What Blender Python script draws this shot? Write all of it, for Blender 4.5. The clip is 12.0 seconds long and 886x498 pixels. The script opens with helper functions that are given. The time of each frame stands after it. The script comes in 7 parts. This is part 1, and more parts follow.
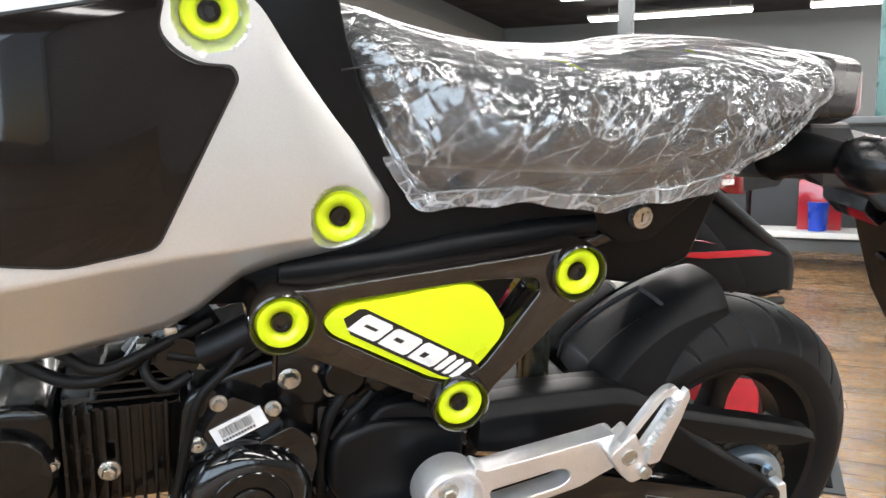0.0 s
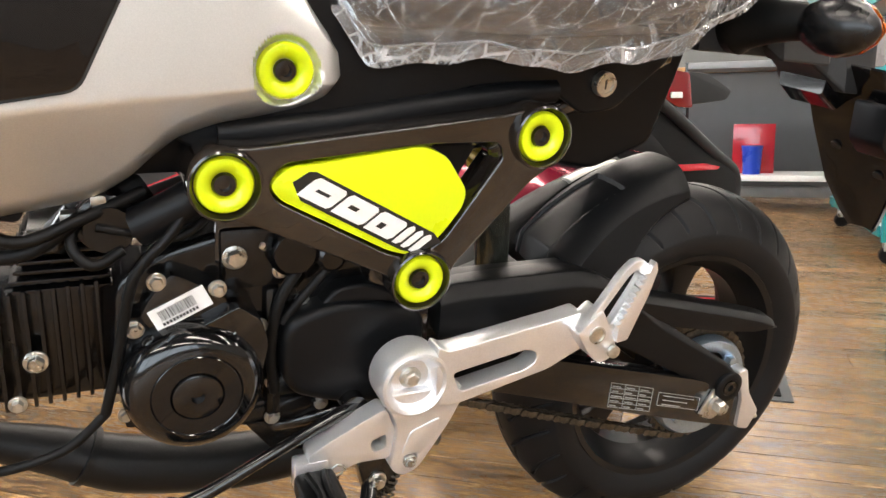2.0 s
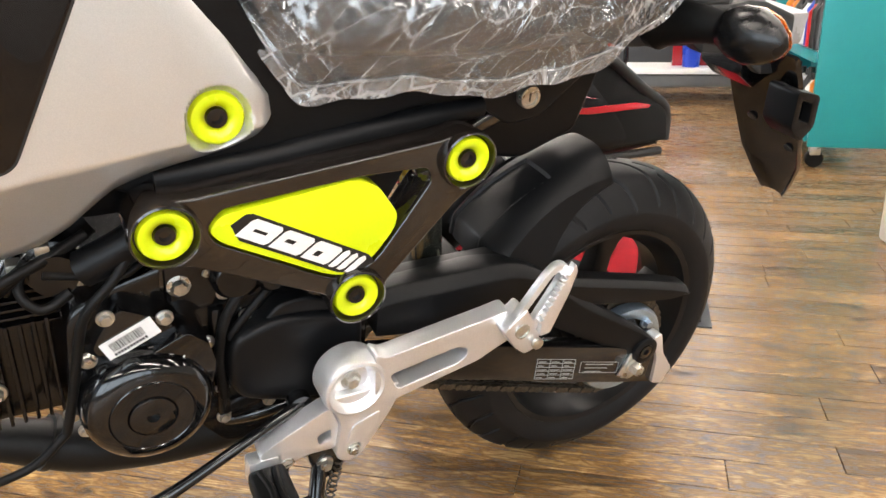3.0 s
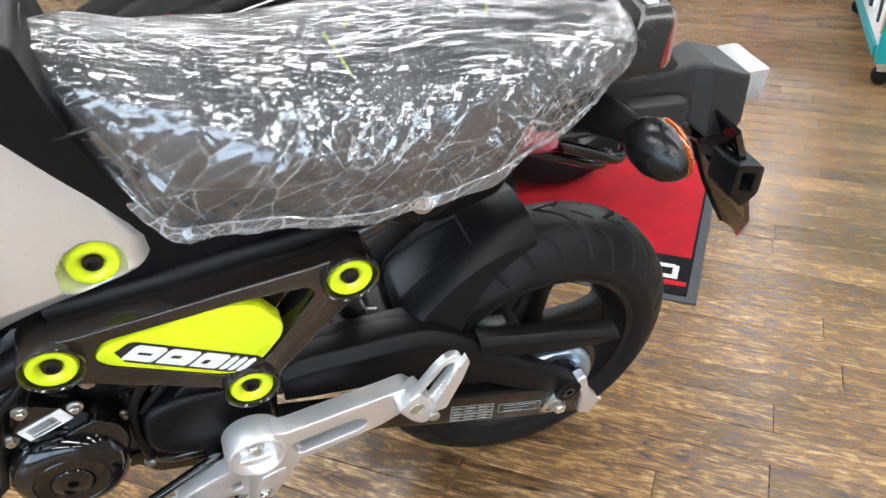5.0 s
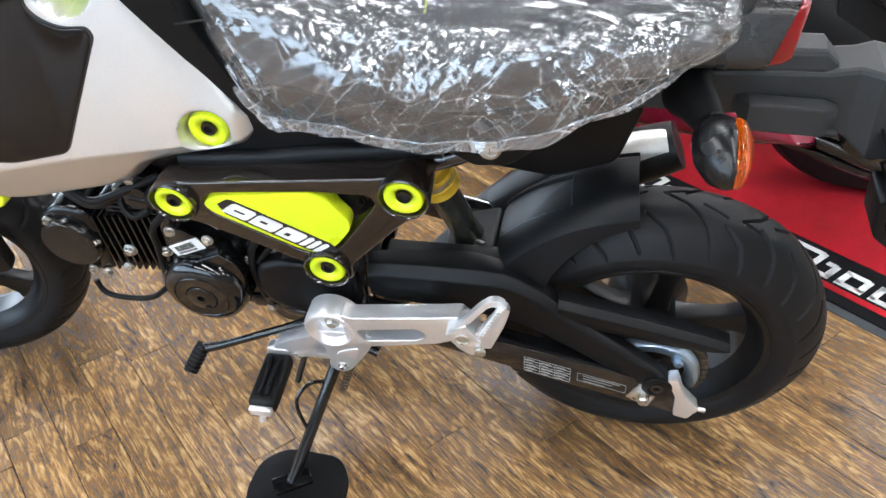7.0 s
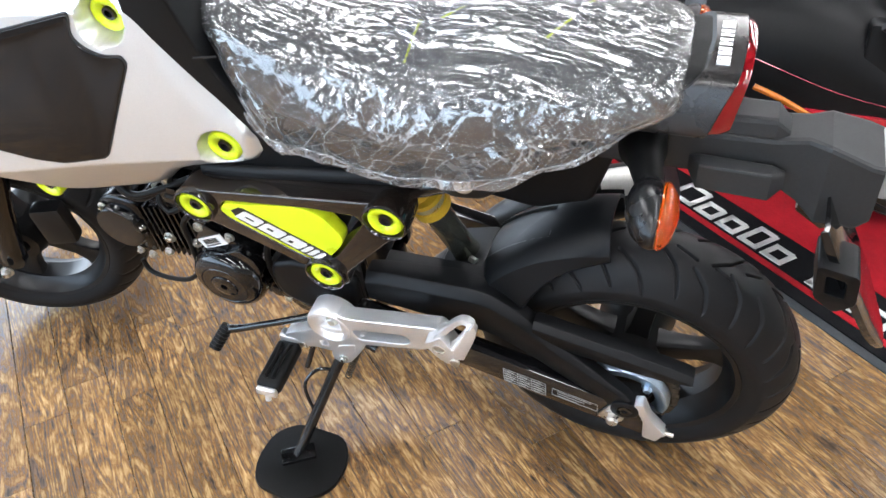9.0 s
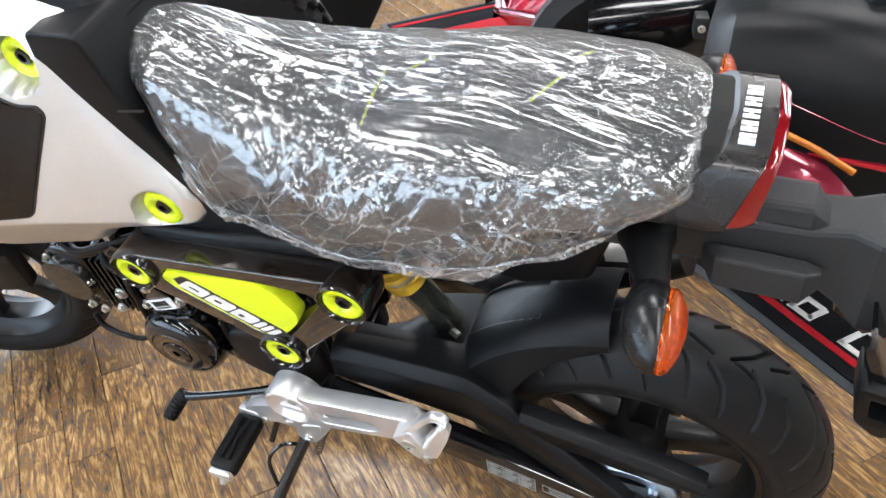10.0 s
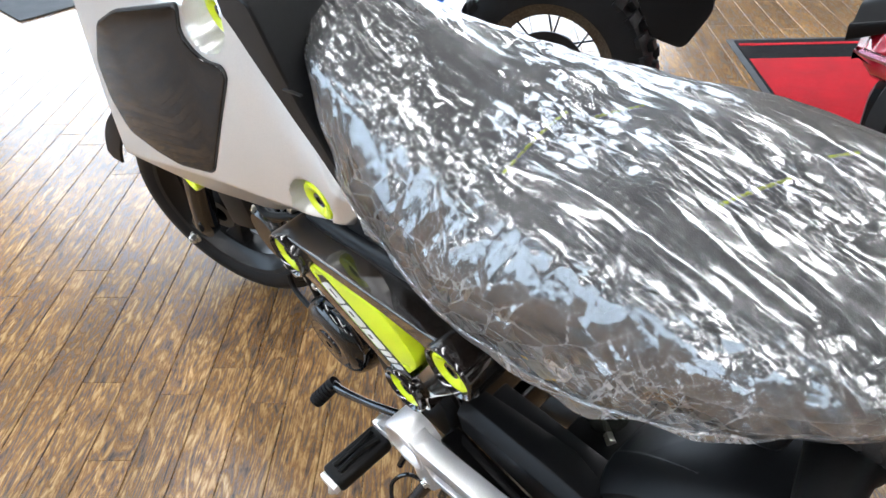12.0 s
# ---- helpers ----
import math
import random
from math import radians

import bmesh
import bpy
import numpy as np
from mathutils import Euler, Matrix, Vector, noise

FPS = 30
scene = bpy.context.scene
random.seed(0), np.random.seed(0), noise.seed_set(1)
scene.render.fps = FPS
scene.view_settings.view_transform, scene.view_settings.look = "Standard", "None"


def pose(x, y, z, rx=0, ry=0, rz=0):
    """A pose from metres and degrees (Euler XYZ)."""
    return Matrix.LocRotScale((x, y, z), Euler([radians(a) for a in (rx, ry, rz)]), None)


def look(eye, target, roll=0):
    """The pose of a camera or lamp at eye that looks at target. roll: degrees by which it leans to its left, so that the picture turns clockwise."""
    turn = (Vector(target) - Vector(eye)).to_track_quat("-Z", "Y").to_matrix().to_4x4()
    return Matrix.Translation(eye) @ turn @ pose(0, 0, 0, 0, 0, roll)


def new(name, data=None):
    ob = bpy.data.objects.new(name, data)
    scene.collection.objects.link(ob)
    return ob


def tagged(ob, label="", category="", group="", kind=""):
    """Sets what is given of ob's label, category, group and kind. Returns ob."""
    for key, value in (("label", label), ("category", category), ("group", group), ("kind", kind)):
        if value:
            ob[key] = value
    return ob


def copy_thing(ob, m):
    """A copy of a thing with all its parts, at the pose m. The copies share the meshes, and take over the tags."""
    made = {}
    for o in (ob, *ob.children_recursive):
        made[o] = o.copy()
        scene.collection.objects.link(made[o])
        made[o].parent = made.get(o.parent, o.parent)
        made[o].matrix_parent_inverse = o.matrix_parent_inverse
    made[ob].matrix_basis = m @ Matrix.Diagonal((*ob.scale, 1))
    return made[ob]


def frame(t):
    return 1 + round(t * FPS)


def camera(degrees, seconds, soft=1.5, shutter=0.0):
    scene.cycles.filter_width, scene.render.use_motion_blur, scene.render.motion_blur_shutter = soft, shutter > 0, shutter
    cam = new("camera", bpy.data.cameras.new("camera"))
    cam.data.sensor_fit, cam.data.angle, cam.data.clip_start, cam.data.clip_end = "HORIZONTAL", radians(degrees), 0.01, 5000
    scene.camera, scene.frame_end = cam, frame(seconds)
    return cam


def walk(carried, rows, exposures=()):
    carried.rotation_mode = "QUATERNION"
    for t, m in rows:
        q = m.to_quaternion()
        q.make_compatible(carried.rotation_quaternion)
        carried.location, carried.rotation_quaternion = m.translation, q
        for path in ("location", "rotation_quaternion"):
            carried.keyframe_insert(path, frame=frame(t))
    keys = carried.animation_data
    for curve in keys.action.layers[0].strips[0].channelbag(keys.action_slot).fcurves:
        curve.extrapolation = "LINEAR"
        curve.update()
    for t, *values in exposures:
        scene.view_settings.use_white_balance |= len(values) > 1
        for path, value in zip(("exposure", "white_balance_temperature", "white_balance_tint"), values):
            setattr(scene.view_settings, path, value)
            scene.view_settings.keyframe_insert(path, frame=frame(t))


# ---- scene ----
cam = camera(58.9, 12.0)
PATH = [
    (0, (-0.6975, -0.8963, 0.6756), (-0.3641, 0.0386, 0.5543), -0.03),
    (0.5, (-0.6763, -0.8668, 0.6431), (-0.3240, 0.0606, 0.5170), -2.37),
    (1, (-0.6728, -0.8453, 0.6210), (-0.3111, 0.0773, 0.4866), 0.58),
    (1.5, (-0.7018, -0.8509, 0.6089), (-0.3225, 0.0626, 0.4620), -2.63),
    (2, (-0.7009, -0.8526, 0.5755), (-0.2979, 0.0479, 0.4116), -0.89),
    (2.5, (-0.6748, -0.8495, 0.6178), (-0.2433, 0.0310, 0.4217), -0.99),
    (3, (-0.6912, -0.8736, 0.7216), (-0.2479, -0.0359, 0.4027), -1.31),
    (3.5, (-0.6623, -0.8843, 0.8354), (-0.2202, -0.0922, 0.4145), -1.35),
    (3.7, (-0.6323, -0.8918, 0.8740), (-0.1918, -0.1056, 0.4406), -1.58),
    (5.3, (-0.4200, -0.8680, 1.0006), (-0.1784, -0.0536, 0.4730), -1.20),
    (5.5, (-0.3857, -0.8542, 1.0017), (-0.1973, -0.0307, 0.4666), -1.29),
    (6, (-0.2811, -0.8786, 0.9938), (-0.2312, -0.0456, 0.4426), -1.52),
    (6.5, (-0.1800, -0.9232, 1.0054), (-0.2602, -0.1005, 0.4426), -1.97),
    (6.7, (-0.1499, -0.9360, 1.0044), (-0.2719, -0.1184, 0.4416), -2.12),
    (8.3, (0.0061, -0.9702, 1.0902), (-0.2439, -0.2033, 0.4991), -2.51),
    (8.5, (0.0197, -0.9672, 1.0990), (-0.2413, -0.2043, 0.5075), -2.55),
    (9, (0.0473, -0.9499, 1.1115), (-0.2376, -0.1962, 0.5193), -2.67),
    (9.5, (0.0516, -0.8605, 1.1005), (-0.2452, -0.1121, 0.5074), -2.75),
    (10, (0.0431, -0.7620, 1.0977), (-0.2694, -0.0191, 0.5057), -2.80),
    (10.5, (0.0697, -0.6981, 1.0873), (-0.2590, 0.0359, 0.4930), -2.77),
    (11, (0.1287, -0.6518, 1.0653), (-0.2730, 0.0440, 0.4700), -2.44),
    (11.5, (0.1171, -0.6130, 1.0607), (-0.3948, 0.0086, 0.4677), -2.46),
    (12, (0.0748, -0.5273, 1.0553), (-0.5498, -0.0156, 0.4655), -2.36),
]
walk(cam, [(t, look(eye, target, roll)) for t, eye, target, roll in PATH], [(0.0, 0.08, 6400.0, 11.5), (1.0, 0.08, 6700.0, 13.5), (2.0, 0.10, 7050.0, 14.5), (3.5, 0.16, 6850.0, 13.5), (5.5, 0.08, 5900.0, 9.0), (8.5, 0.16, 5950.0, 11.5), (10.5, 0.06, 6100.0, 11.5), (11.0, 0.12, 6100.0, 11.5), (12.0, -0.20, 6000.0, 10.5)])

# ---- world and light ----
world = bpy.data.worlds.new("world")
scene.world = world
world.use_nodes = True
wn = world.node_tree.nodes
sky = wn.new("ShaderNodeTexSky")
sky.sky_type = "NISHITA"
sky.sun_disc = False
sky.sun_elevation, sky.sun_rotation = radians(40), radians(200)
world.node_tree.links.new(sky.outputs[0], wn["Background"].inputs[0])
wn["Background"].inputs[1].default_value = 0.12
scene.view_settings.exposure = 0.0


# ---- materials ----
def mat(name, color, rough=0.5, metal=0.0, coat=0.0, coat_rough=0.05, grain=0.0, grain_scale=300.0, blotch=0.0, blotch_scale=12.0, bump=0.0, bump_scale=400.0, spec=0.5, sheen=0.0, wear=0.18):
    """A procedural surface: colour varied at two scales, roughness wear and fine relief."""
    m = bpy.data.materials.new(name)
    m.use_nodes = True
    nt = m.node_tree
    nd, ln = nt.nodes, nt.links
    b = nd["Principled BSDF"]
    b.inputs["Base Color"].default_value = (*color, 1)
    b.inputs["Roughness"].default_value = rough
    b.inputs["Metallic"].default_value = metal
    b.inputs["Coat Weight"].default_value = coat
    b.inputs["Coat Roughness"].default_value = coat_rough
    b.inputs["Specular IOR Level"].default_value = spec
    b.inputs["Sheen Weight"].default_value = sheen
    tc = nd.new("ShaderNodeTexCoord")
    if grain or blotch:
        n1 = nd.new("ShaderNodeTexNoise")
        n1.inputs["Scale"].default_value = grain_scale
        n1.inputs["Detail"].default_value = 3
        n2 = nd.new("ShaderNodeTexNoise")
        n2.inputs["Scale"].default_value = blotch_scale
        n2.inputs["Detail"].default_value = 5
        for n in (n1, n2):
            ln.new(tc.outputs["Object"], n.inputs["Vector"])
        mixes = []
        for n, amount in ((n1, grain), (n2, blotch)):
            r = nd.new("ShaderNodeMapRange")
            r.inputs["From Min"].default_value, r.inputs["From Max"].default_value = 0.3, 0.7
            r.inputs["To Min"].default_value, r.inputs["To Max"].default_value = 1 - amount, 1 + amount
            ln.new(n.outputs["Fac"], r.inputs["Value"])
            mixes.append(r)
        mul = nd.new("ShaderNodeMath")
        mul.operation = "MULTIPLY"
        ln.new(mixes[0].outputs[0], mul.inputs[0])
        ln.new(mixes[1].outputs[0], mul.inputs[1])
        vm = nd.new("ShaderNodeVectorMath")
        vm.operation = "SCALE"
        vm.inputs[0].default_value = color
        ln.new(mul.outputs[0], vm.inputs["Scale"])
        ln.new(vm.outputs[0], b.inputs["Base Color"])
        rr = nd.new("ShaderNodeMapRange")
        rr.inputs["From Min"].default_value, rr.inputs["From Max"].default_value = 0.3, 0.7
        rr.inputs["To Min"].default_value, rr.inputs["To Max"].default_value = max(0.02, rough * (1 - wear)), min(1, rough * (1 + wear))
        ln.new(n2.outputs["Fac"], rr.inputs["Value"])
        ln.new(rr.outputs[0], b.inputs["Roughness"])
    if bump:
        n3 = nd.new("ShaderNodeTexNoise")
        n3.inputs["Scale"].default_value = bump_scale
        n3.inputs["Detail"].default_value = 4
        ln.new(tc.outputs["Object"], n3.inputs["Vector"])
        bp = nd.new("ShaderNodeBump")
        bp.inputs["Strength"].default_value = bump
        bp.inputs["Distance"].default_value = 0.001
        ln.new(n3.outputs["Fac"], bp.inputs["Height"])
        ln.new(bp.outputs[0], b.inputs["Normal"])
    return m


def glow(name, color, strength):
    m = bpy.data.materials.new(name)
    m.use_nodes = True
    b = m.node_tree.nodes["Principled BSDF"]
    b.inputs["Base Color"].default_value = (*color, 1)
    b.inputs["Emission Color"].default_value = (*color, 1)
    b.inputs["Emission Strength"].default_value = strength
    return m


def clear(name, color, rough=0.05, ior=1.45, weight=1.0):
    m = mat(name, color, rough)
    b = m.node_tree.nodes["Principled BSDF"]
    b.inputs["Transmission Weight"].default_value = weight
    b.inputs["IOR"].default_value = ior
    return m


M_SILVER = mat("silver_paint", (0.70, 0.695, 0.68), 0.31, 0.72, 0.5, 0.05, grain=0.05, grain_scale=900, blotch=0.02, wear=0.02)
M_PANEL = mat("dark_bronze_paint", (0.008, 0.0062, 0.0055), 0.06, 0.0, 0.35, 0.02, grain=0.12, grain_scale=900, blotch=0.05, spec=0.2)
M_FRAME = mat("dark_frame_paint", (0.010, 0.0075, 0.006), 0.16, 0.0, 1.0, 0.02, grain=0.2, grain_scale=1500, blotch=0.06, spec=0.35)
M_NEON = mat("neon_yellow_plastic", (0.66, 0.80, 0.01), 0.28, 0, 0.3, 0.1, grain=0.02, blotch=0.02)
M_MATTE = mat("matte_black_plastic", (0.0045, 0.0048, 0.0054), 0.40, grain=0.1, blotch=0.08, bump=0.08, bump_scale=1500, spec=0.18)
M_GLOSSBLK = mat("gloss_black_paint", (0.004, 0.004, 0.0043), 0.12, 0, 0.5, 0.03, grain=0.08, blotch=0.1, bump=0.02, bump_scale=60, spec=0.35)
M_ENGINE = mat("engine_black", (0.0032, 0.0032, 0.0035), 0.24, 0.0, 0.35, 0.06, grain=0.1, blotch=0.2, bump=0.08, bump_scale=400, spec=0.25)
M_SHELL = mat("satin_black_plastic", (0.006, 0.006, 0.0065), 0.27, 0, 0.0, grain=0.08, blotch=0.1, bump=0.05, bump_scale=900, spec=0.4)
M_RUBBER = mat("tyre_rubber", (0.010, 0.010, 0.0105), 0.46, grain=0.15, grain_scale=500, blotch=0.18, blotch_scale=20, bump=0.15, bump_scale=900, spec=0.16)
M_RUBBERSOFT = mat("black_rubber", (0.005, 0.005, 0.005), 0.48, grain=0.12, blotch=0.1, bump=0.15, bump_scale=900, spec=0.18)
M_RIM = mat("rim_black", (0.005, 0.005, 0.0052), 0.38, 0.0, 0.1, 0.2, grain=0.08, blotch=0.1, spec=0.28)
M_ALU = mat("satin_aluminium", (0.82, 0.82, 0.83), 0.33, 0.8, grain=0.05, grain_scale=800, blotch=0.05, bump=0.10, bump_scale=1500)
M_STEEL = mat("zinc_steel", (0.55, 0.54, 0.50), 0.3, 0.95, grain=0.1, blotch=0.15, blotch_scale=60)
M_BLUESTEEL = mat("blue_zinc", (0.38, 0.48, 0.58), 0.3, 0.9, grain=0.08, blotch=0.15)
M_CHAIN = mat("chain_steel", (0.10, 0.085, 0.065), 0.45, 0.8, grain=0.2, blotch=0.3, blotch_scale=150)
M_SEAT = mat("seat_vinyl", (0.007, 0.007, 0.0075), 0.5, grain=0.15, grain_scale=500, blotch=0.08, bump=0.3, bump_scale=700, spec=0.25)
M_WHITE = mat("white_print", (0.8, 0.8, 0.79), 0.4, grain=0.02, blotch=0.03)
M_BLACKINK = mat("black_print", (0.012, 0.012, 0.012), 0.4, grain=0.02, blotch=0.03)
M_AMBER = clear("amber_lens", (0.95, 0.20, 0.008), 0.06, 1.45, 0.85)
M_REDLENS = mat("red_lens", (0.17, 0.003, 0.006), 0.1, 0, 0.7, 0.03, grain=0.05, grain_scale=500, blotch=0.1)
M_TAIL = mat("tail_brushed", (0.022, 0.020, 0.019), 0.28, 0.30, 0.12, 0.06, grain=0.14, grain_scale=900, blotch=0.05)
M_EXH = mat("exhaust_black", (0.007, 0.007, 0.007), 0.42, 0.0, grain=0.15, blotch=0.15, bump=0.2, spec=0.28)
M_SHOCK = mat("shock_oil_grey", (0.17, 0.18, 0.15), 0.2, 0.85, grain=0.08, blotch=0.12)
M_GOLD = mat("yellow_spring", (0.62, 0.42, 0.03), 0.35, 0.1, grain=0.05, blotch=0.05)
M_REDMAT = mat("mat_red", (0.36, 0.010, 0.018), 0.95, grain=0.3, grain_scale=500, blotch=0.18, blotch_scale=9, bump=0.9, bump_scale=700, sheen=0.03, spec=0.1)
M_BLKMAT = mat("mat_black", (0.009, 0.009, 0.010), 0.95, grain=0.3, grain_scale=500, blotch=0.15, blotch_scale=9, bump=0.9, bump_scale=700, spec=0.1)
M_EDGEMAT = mat("mat_rubber_edge", (0.04, 0.045, 0.05), 0.7, grain=0.15, blotch=0.1)
M_WHTMAT = mat("mat_white", (0.72, 0.72, 0.70), 0.95, grain=0.2, grain_scale=500, blotch=0.1, bump=0.9, bump_scale=700)
M_WALL = mat("wall_paint", (0.16, 0.175, 0.18), 0.8, grain=0.04, blotch=0.06, blotch_scale=1.5, bump=0.1, bump_scale=120)
M_CEIL = mat("ceiling_dark", (0.02, 0.02, 0.022), 0.8, grain=0.1, blotch=0.1, blotch_scale=2)
M_TEAL = mat("teal_laminate", (0.004, 0.27, 0.29), 0.35, 0, 0.2, 0.2, grain=0.03, blotch=0.05, blotch_scale=4)
M_TUBE = glow("fluorescent_diffuser", (1.0, 0.965, 0.91), 24.0)
M_DAY = glow("daylight", (0.84, 0.93, 1.0), 8.0)
M_DAYSIDE = glow("shaded_daylight", (0.72, 0.87, 1.0), 4.5)
M_WALLPALE = mat("pale_wall_paint", (0.24, 0.235, 0.225), 0.8, grain=0.03, blotch=0.05, blotch_scale=1.5, bump=0.1, bump_scale=120)
M_WOODTOP = mat("orange_wood", (0.42, 0.20, 0.07), 0.4, grain=0.1, blotch=0.2, blotch_scale=20)
M_SHELFGREY = mat("grey_metal", (0.22, 0.23, 0.24), 0.45, 0.3, grain=0.06, blotch=0.08)
M_REDPAINT = mat("red_paint", (0.40, 0.008, 0.02), 0.22, 0.1, 1.0, 0.03, grain=0.05, blotch=0.03)
M_CRIMSON = mat("crimson_candy", (0.20, 0.006, 0.025), 0.2, 0.4, 1.0, 0.02, grain=0.06, blotch=0.04)
M_DKGREY = mat("dark_grey_plastic", (0.022, 0.023, 0.024), 0.48, grain=0.08, blotch=0.08, bump=0.08, bump_scale=1500, spec=0.28)
M_BLUE = mat("blue_spring_paint", (0.01, 0.10, 0.55), 0.3, 0.1, 0.5, grain=0.04, blotch=0.05)


def wood_floor():
    """Worn wide-plank floor: grain along each plank, dark flecks and a waxy gloss."""
    m = bpy.data.materials.new("floor_wood")
    m.use_nodes = True
    nt = m.node_tree
    nd, ln = nt.nodes, nt.links
    b = nd["Principled BSDF"]
    tc = nd.new("ShaderNodeTexCoord")
    oi = nd.new("ShaderNodeObjectInfo")
    sc = nd.new("ShaderNodeVectorMath")
    sc.operation = "SCALE"
    sc.inputs[0].default_value = (7.3, 3.1, 5.0)
    geo = nd.new("ShaderNodeNewGeometry")
    rnd = nd.new("ShaderNodeMath")
    ln.new(oi.outputs["Random"], rnd.inputs[0])
    ln.new(geo.outputs["Random Per Island"], rnd.inputs[1])
    fra = nd.new("ShaderNodeMath")
    fra.operation = "FRACT"
    ln.new(rnd.outputs[0], fra.inputs[0])
    ln.new(fra.outputs[0], sc.inputs["Scale"])
    ad = nd.new("ShaderNodeVectorMath")
    ln.new(tc.outputs["Object"], ad.inputs[0])
    ln.new(sc.outputs[0], ad.inputs[1])
    def grain(stretch, scale, detail, distortion):
        mp = nd.new("ShaderNodeMapping")
        mp.inputs["Scale"].default_value = stretch
        ln.new(ad.outputs[0], mp.inputs["Vector"])
        n = nd.new("ShaderNodeTexNoise")
        n.inputs["Scale"].default_value = scale
        n.inputs["Detail"].default_value = detail
        n.inputs["Roughness"].default_value = 0.62
        n.inputs["Distortion"].default_value = distortion
        ln.new(mp.outputs[0], n.inputs["Vector"])
        return n.outputs["Fac"]

    def calc(op, a, b):
        k = nd.new("ShaderNodeMath")
        k.operation = op
        for i, v in enumerate((a, b)):
            if isinstance(v, float):
                k.inputs[i].default_value = v
            else:
                ln.new(v, k.inputs[i])
        return k.outputs[0]

    # flame-shaped rings from a slow stretched field, long streaks, fine pores and dark worn patches
    field = grain((1.6, 12, 9), 1.0, 3.0, 0.5)
    rings = calc("SINE", calc("MULTIPLY", field, 105.0), 0.0)
    rings = calc("POWER", calc("ADD", calc("MULTIPLY", rings, 0.5), 0.5), 1.6)
    streak = grain((9, 80, 20), 1.0, 6.0, 0.9)
    pores = grain((38, 330, 30), 1.0, 3.0, 0.4)
    patch = grain((15, 38, 12), 1.0, 9.0, 1.6)
    n1 = calc("ADD", calc("MULTIPLY", streak, 0.30), calc("MULTIPLY", patch, 0.70))
    n1 = calc("ADD", n1, calc("MULTIPLY", calc("SUBTRACT", pores, 0.5), 0.36))
    n1 = calc("SUBTRACT", n1, calc("MULTIPLY", calc("SUBTRACT", rings, 0.35), 0.125))
    r1 = nd.new("ShaderNodeValToRGB")
    r1.color_ramp.elements[0].position, r1.color_ramp.elements[0].color = 0.30, (0.020, 0.0115, 0.0068, 1)
    r1.color_ramp.elements[1].position, r1.color_ramp.elements[1].color = 0.70, (0.47, 0.315, 0.145, 1)
    for at, colour in ((0.42, (0.105, 0.058, 0.028, 1)), (0.53, (0.255, 0.148, 0.062, 1))):
        r1.color_ramp.elements.new(at).color = colour
    ln.new(n1, r1.inputs["Fac"])
    n2 = nd.new("ShaderNodeTexNoise")
    n2.inputs["Scale"].default_value = 3.2
    n2.inputs["Detail"].default_value = 4
    ln.new(ad.outputs[0], n2.inputs["Vector"])
    hsv = nd.new("ShaderNodeHueSaturation")
    mr = nd.new("ShaderNodeMapRange")
    mr.inputs["From Min"].default_value, mr.inputs["From Max"].default_value = 0.3, 0.7
    mr.inputs["To Min"].default_value, mr.inputs["To Max"].default_value = 0.70, 1.25
    ln.new(n2.outputs["Fac"], mr.inputs["Value"])
    mr2 = nd.new("ShaderNodeMapRange")
    mr2.inputs["To Min"].default_value, mr2.inputs["To Max"].default_value = 0.8, 1.2
    ln.new(fra.outputs[0], mr2.inputs["Value"])
    mu = nd.new("ShaderNodeMath")
    mu.operation = "MULTIPLY"
    ln.new(mr.outputs[0], mu.inputs[0])
    ln.new(mr2.outputs[0], mu.inputs[1])
    ln.new(mu.outputs[0], hsv.inputs["Value"])
    ln.new(r1.outputs[0], hsv.inputs["Color"])
    ln.new(hsv.outputs[0], b.inputs["Base Color"])
    rr = nd.new("ShaderNodeMapRange")
    rr.inputs["From Min"].default_value, rr.inputs["From Max"].default_value = 0.3, 0.75
    rr.inputs["To Min"].default_value, rr.inputs["To Max"].default_value = 0.34, 0.15
    ln.new(n1, rr.inputs["Value"])
    ln.new(rr.outputs[0], b.inputs["Roughness"])
    bp = nd.new("ShaderNodeBump")
    bp.inputs["Strength"].default_value = 0.35
    bp.inputs["Distance"].default_value = 0.0018
    ln.new(n1, bp.inputs["Height"])
    ln.new(bp.outputs[0], b.inputs["Normal"])
    return m


M_FLOOR = wood_floor()


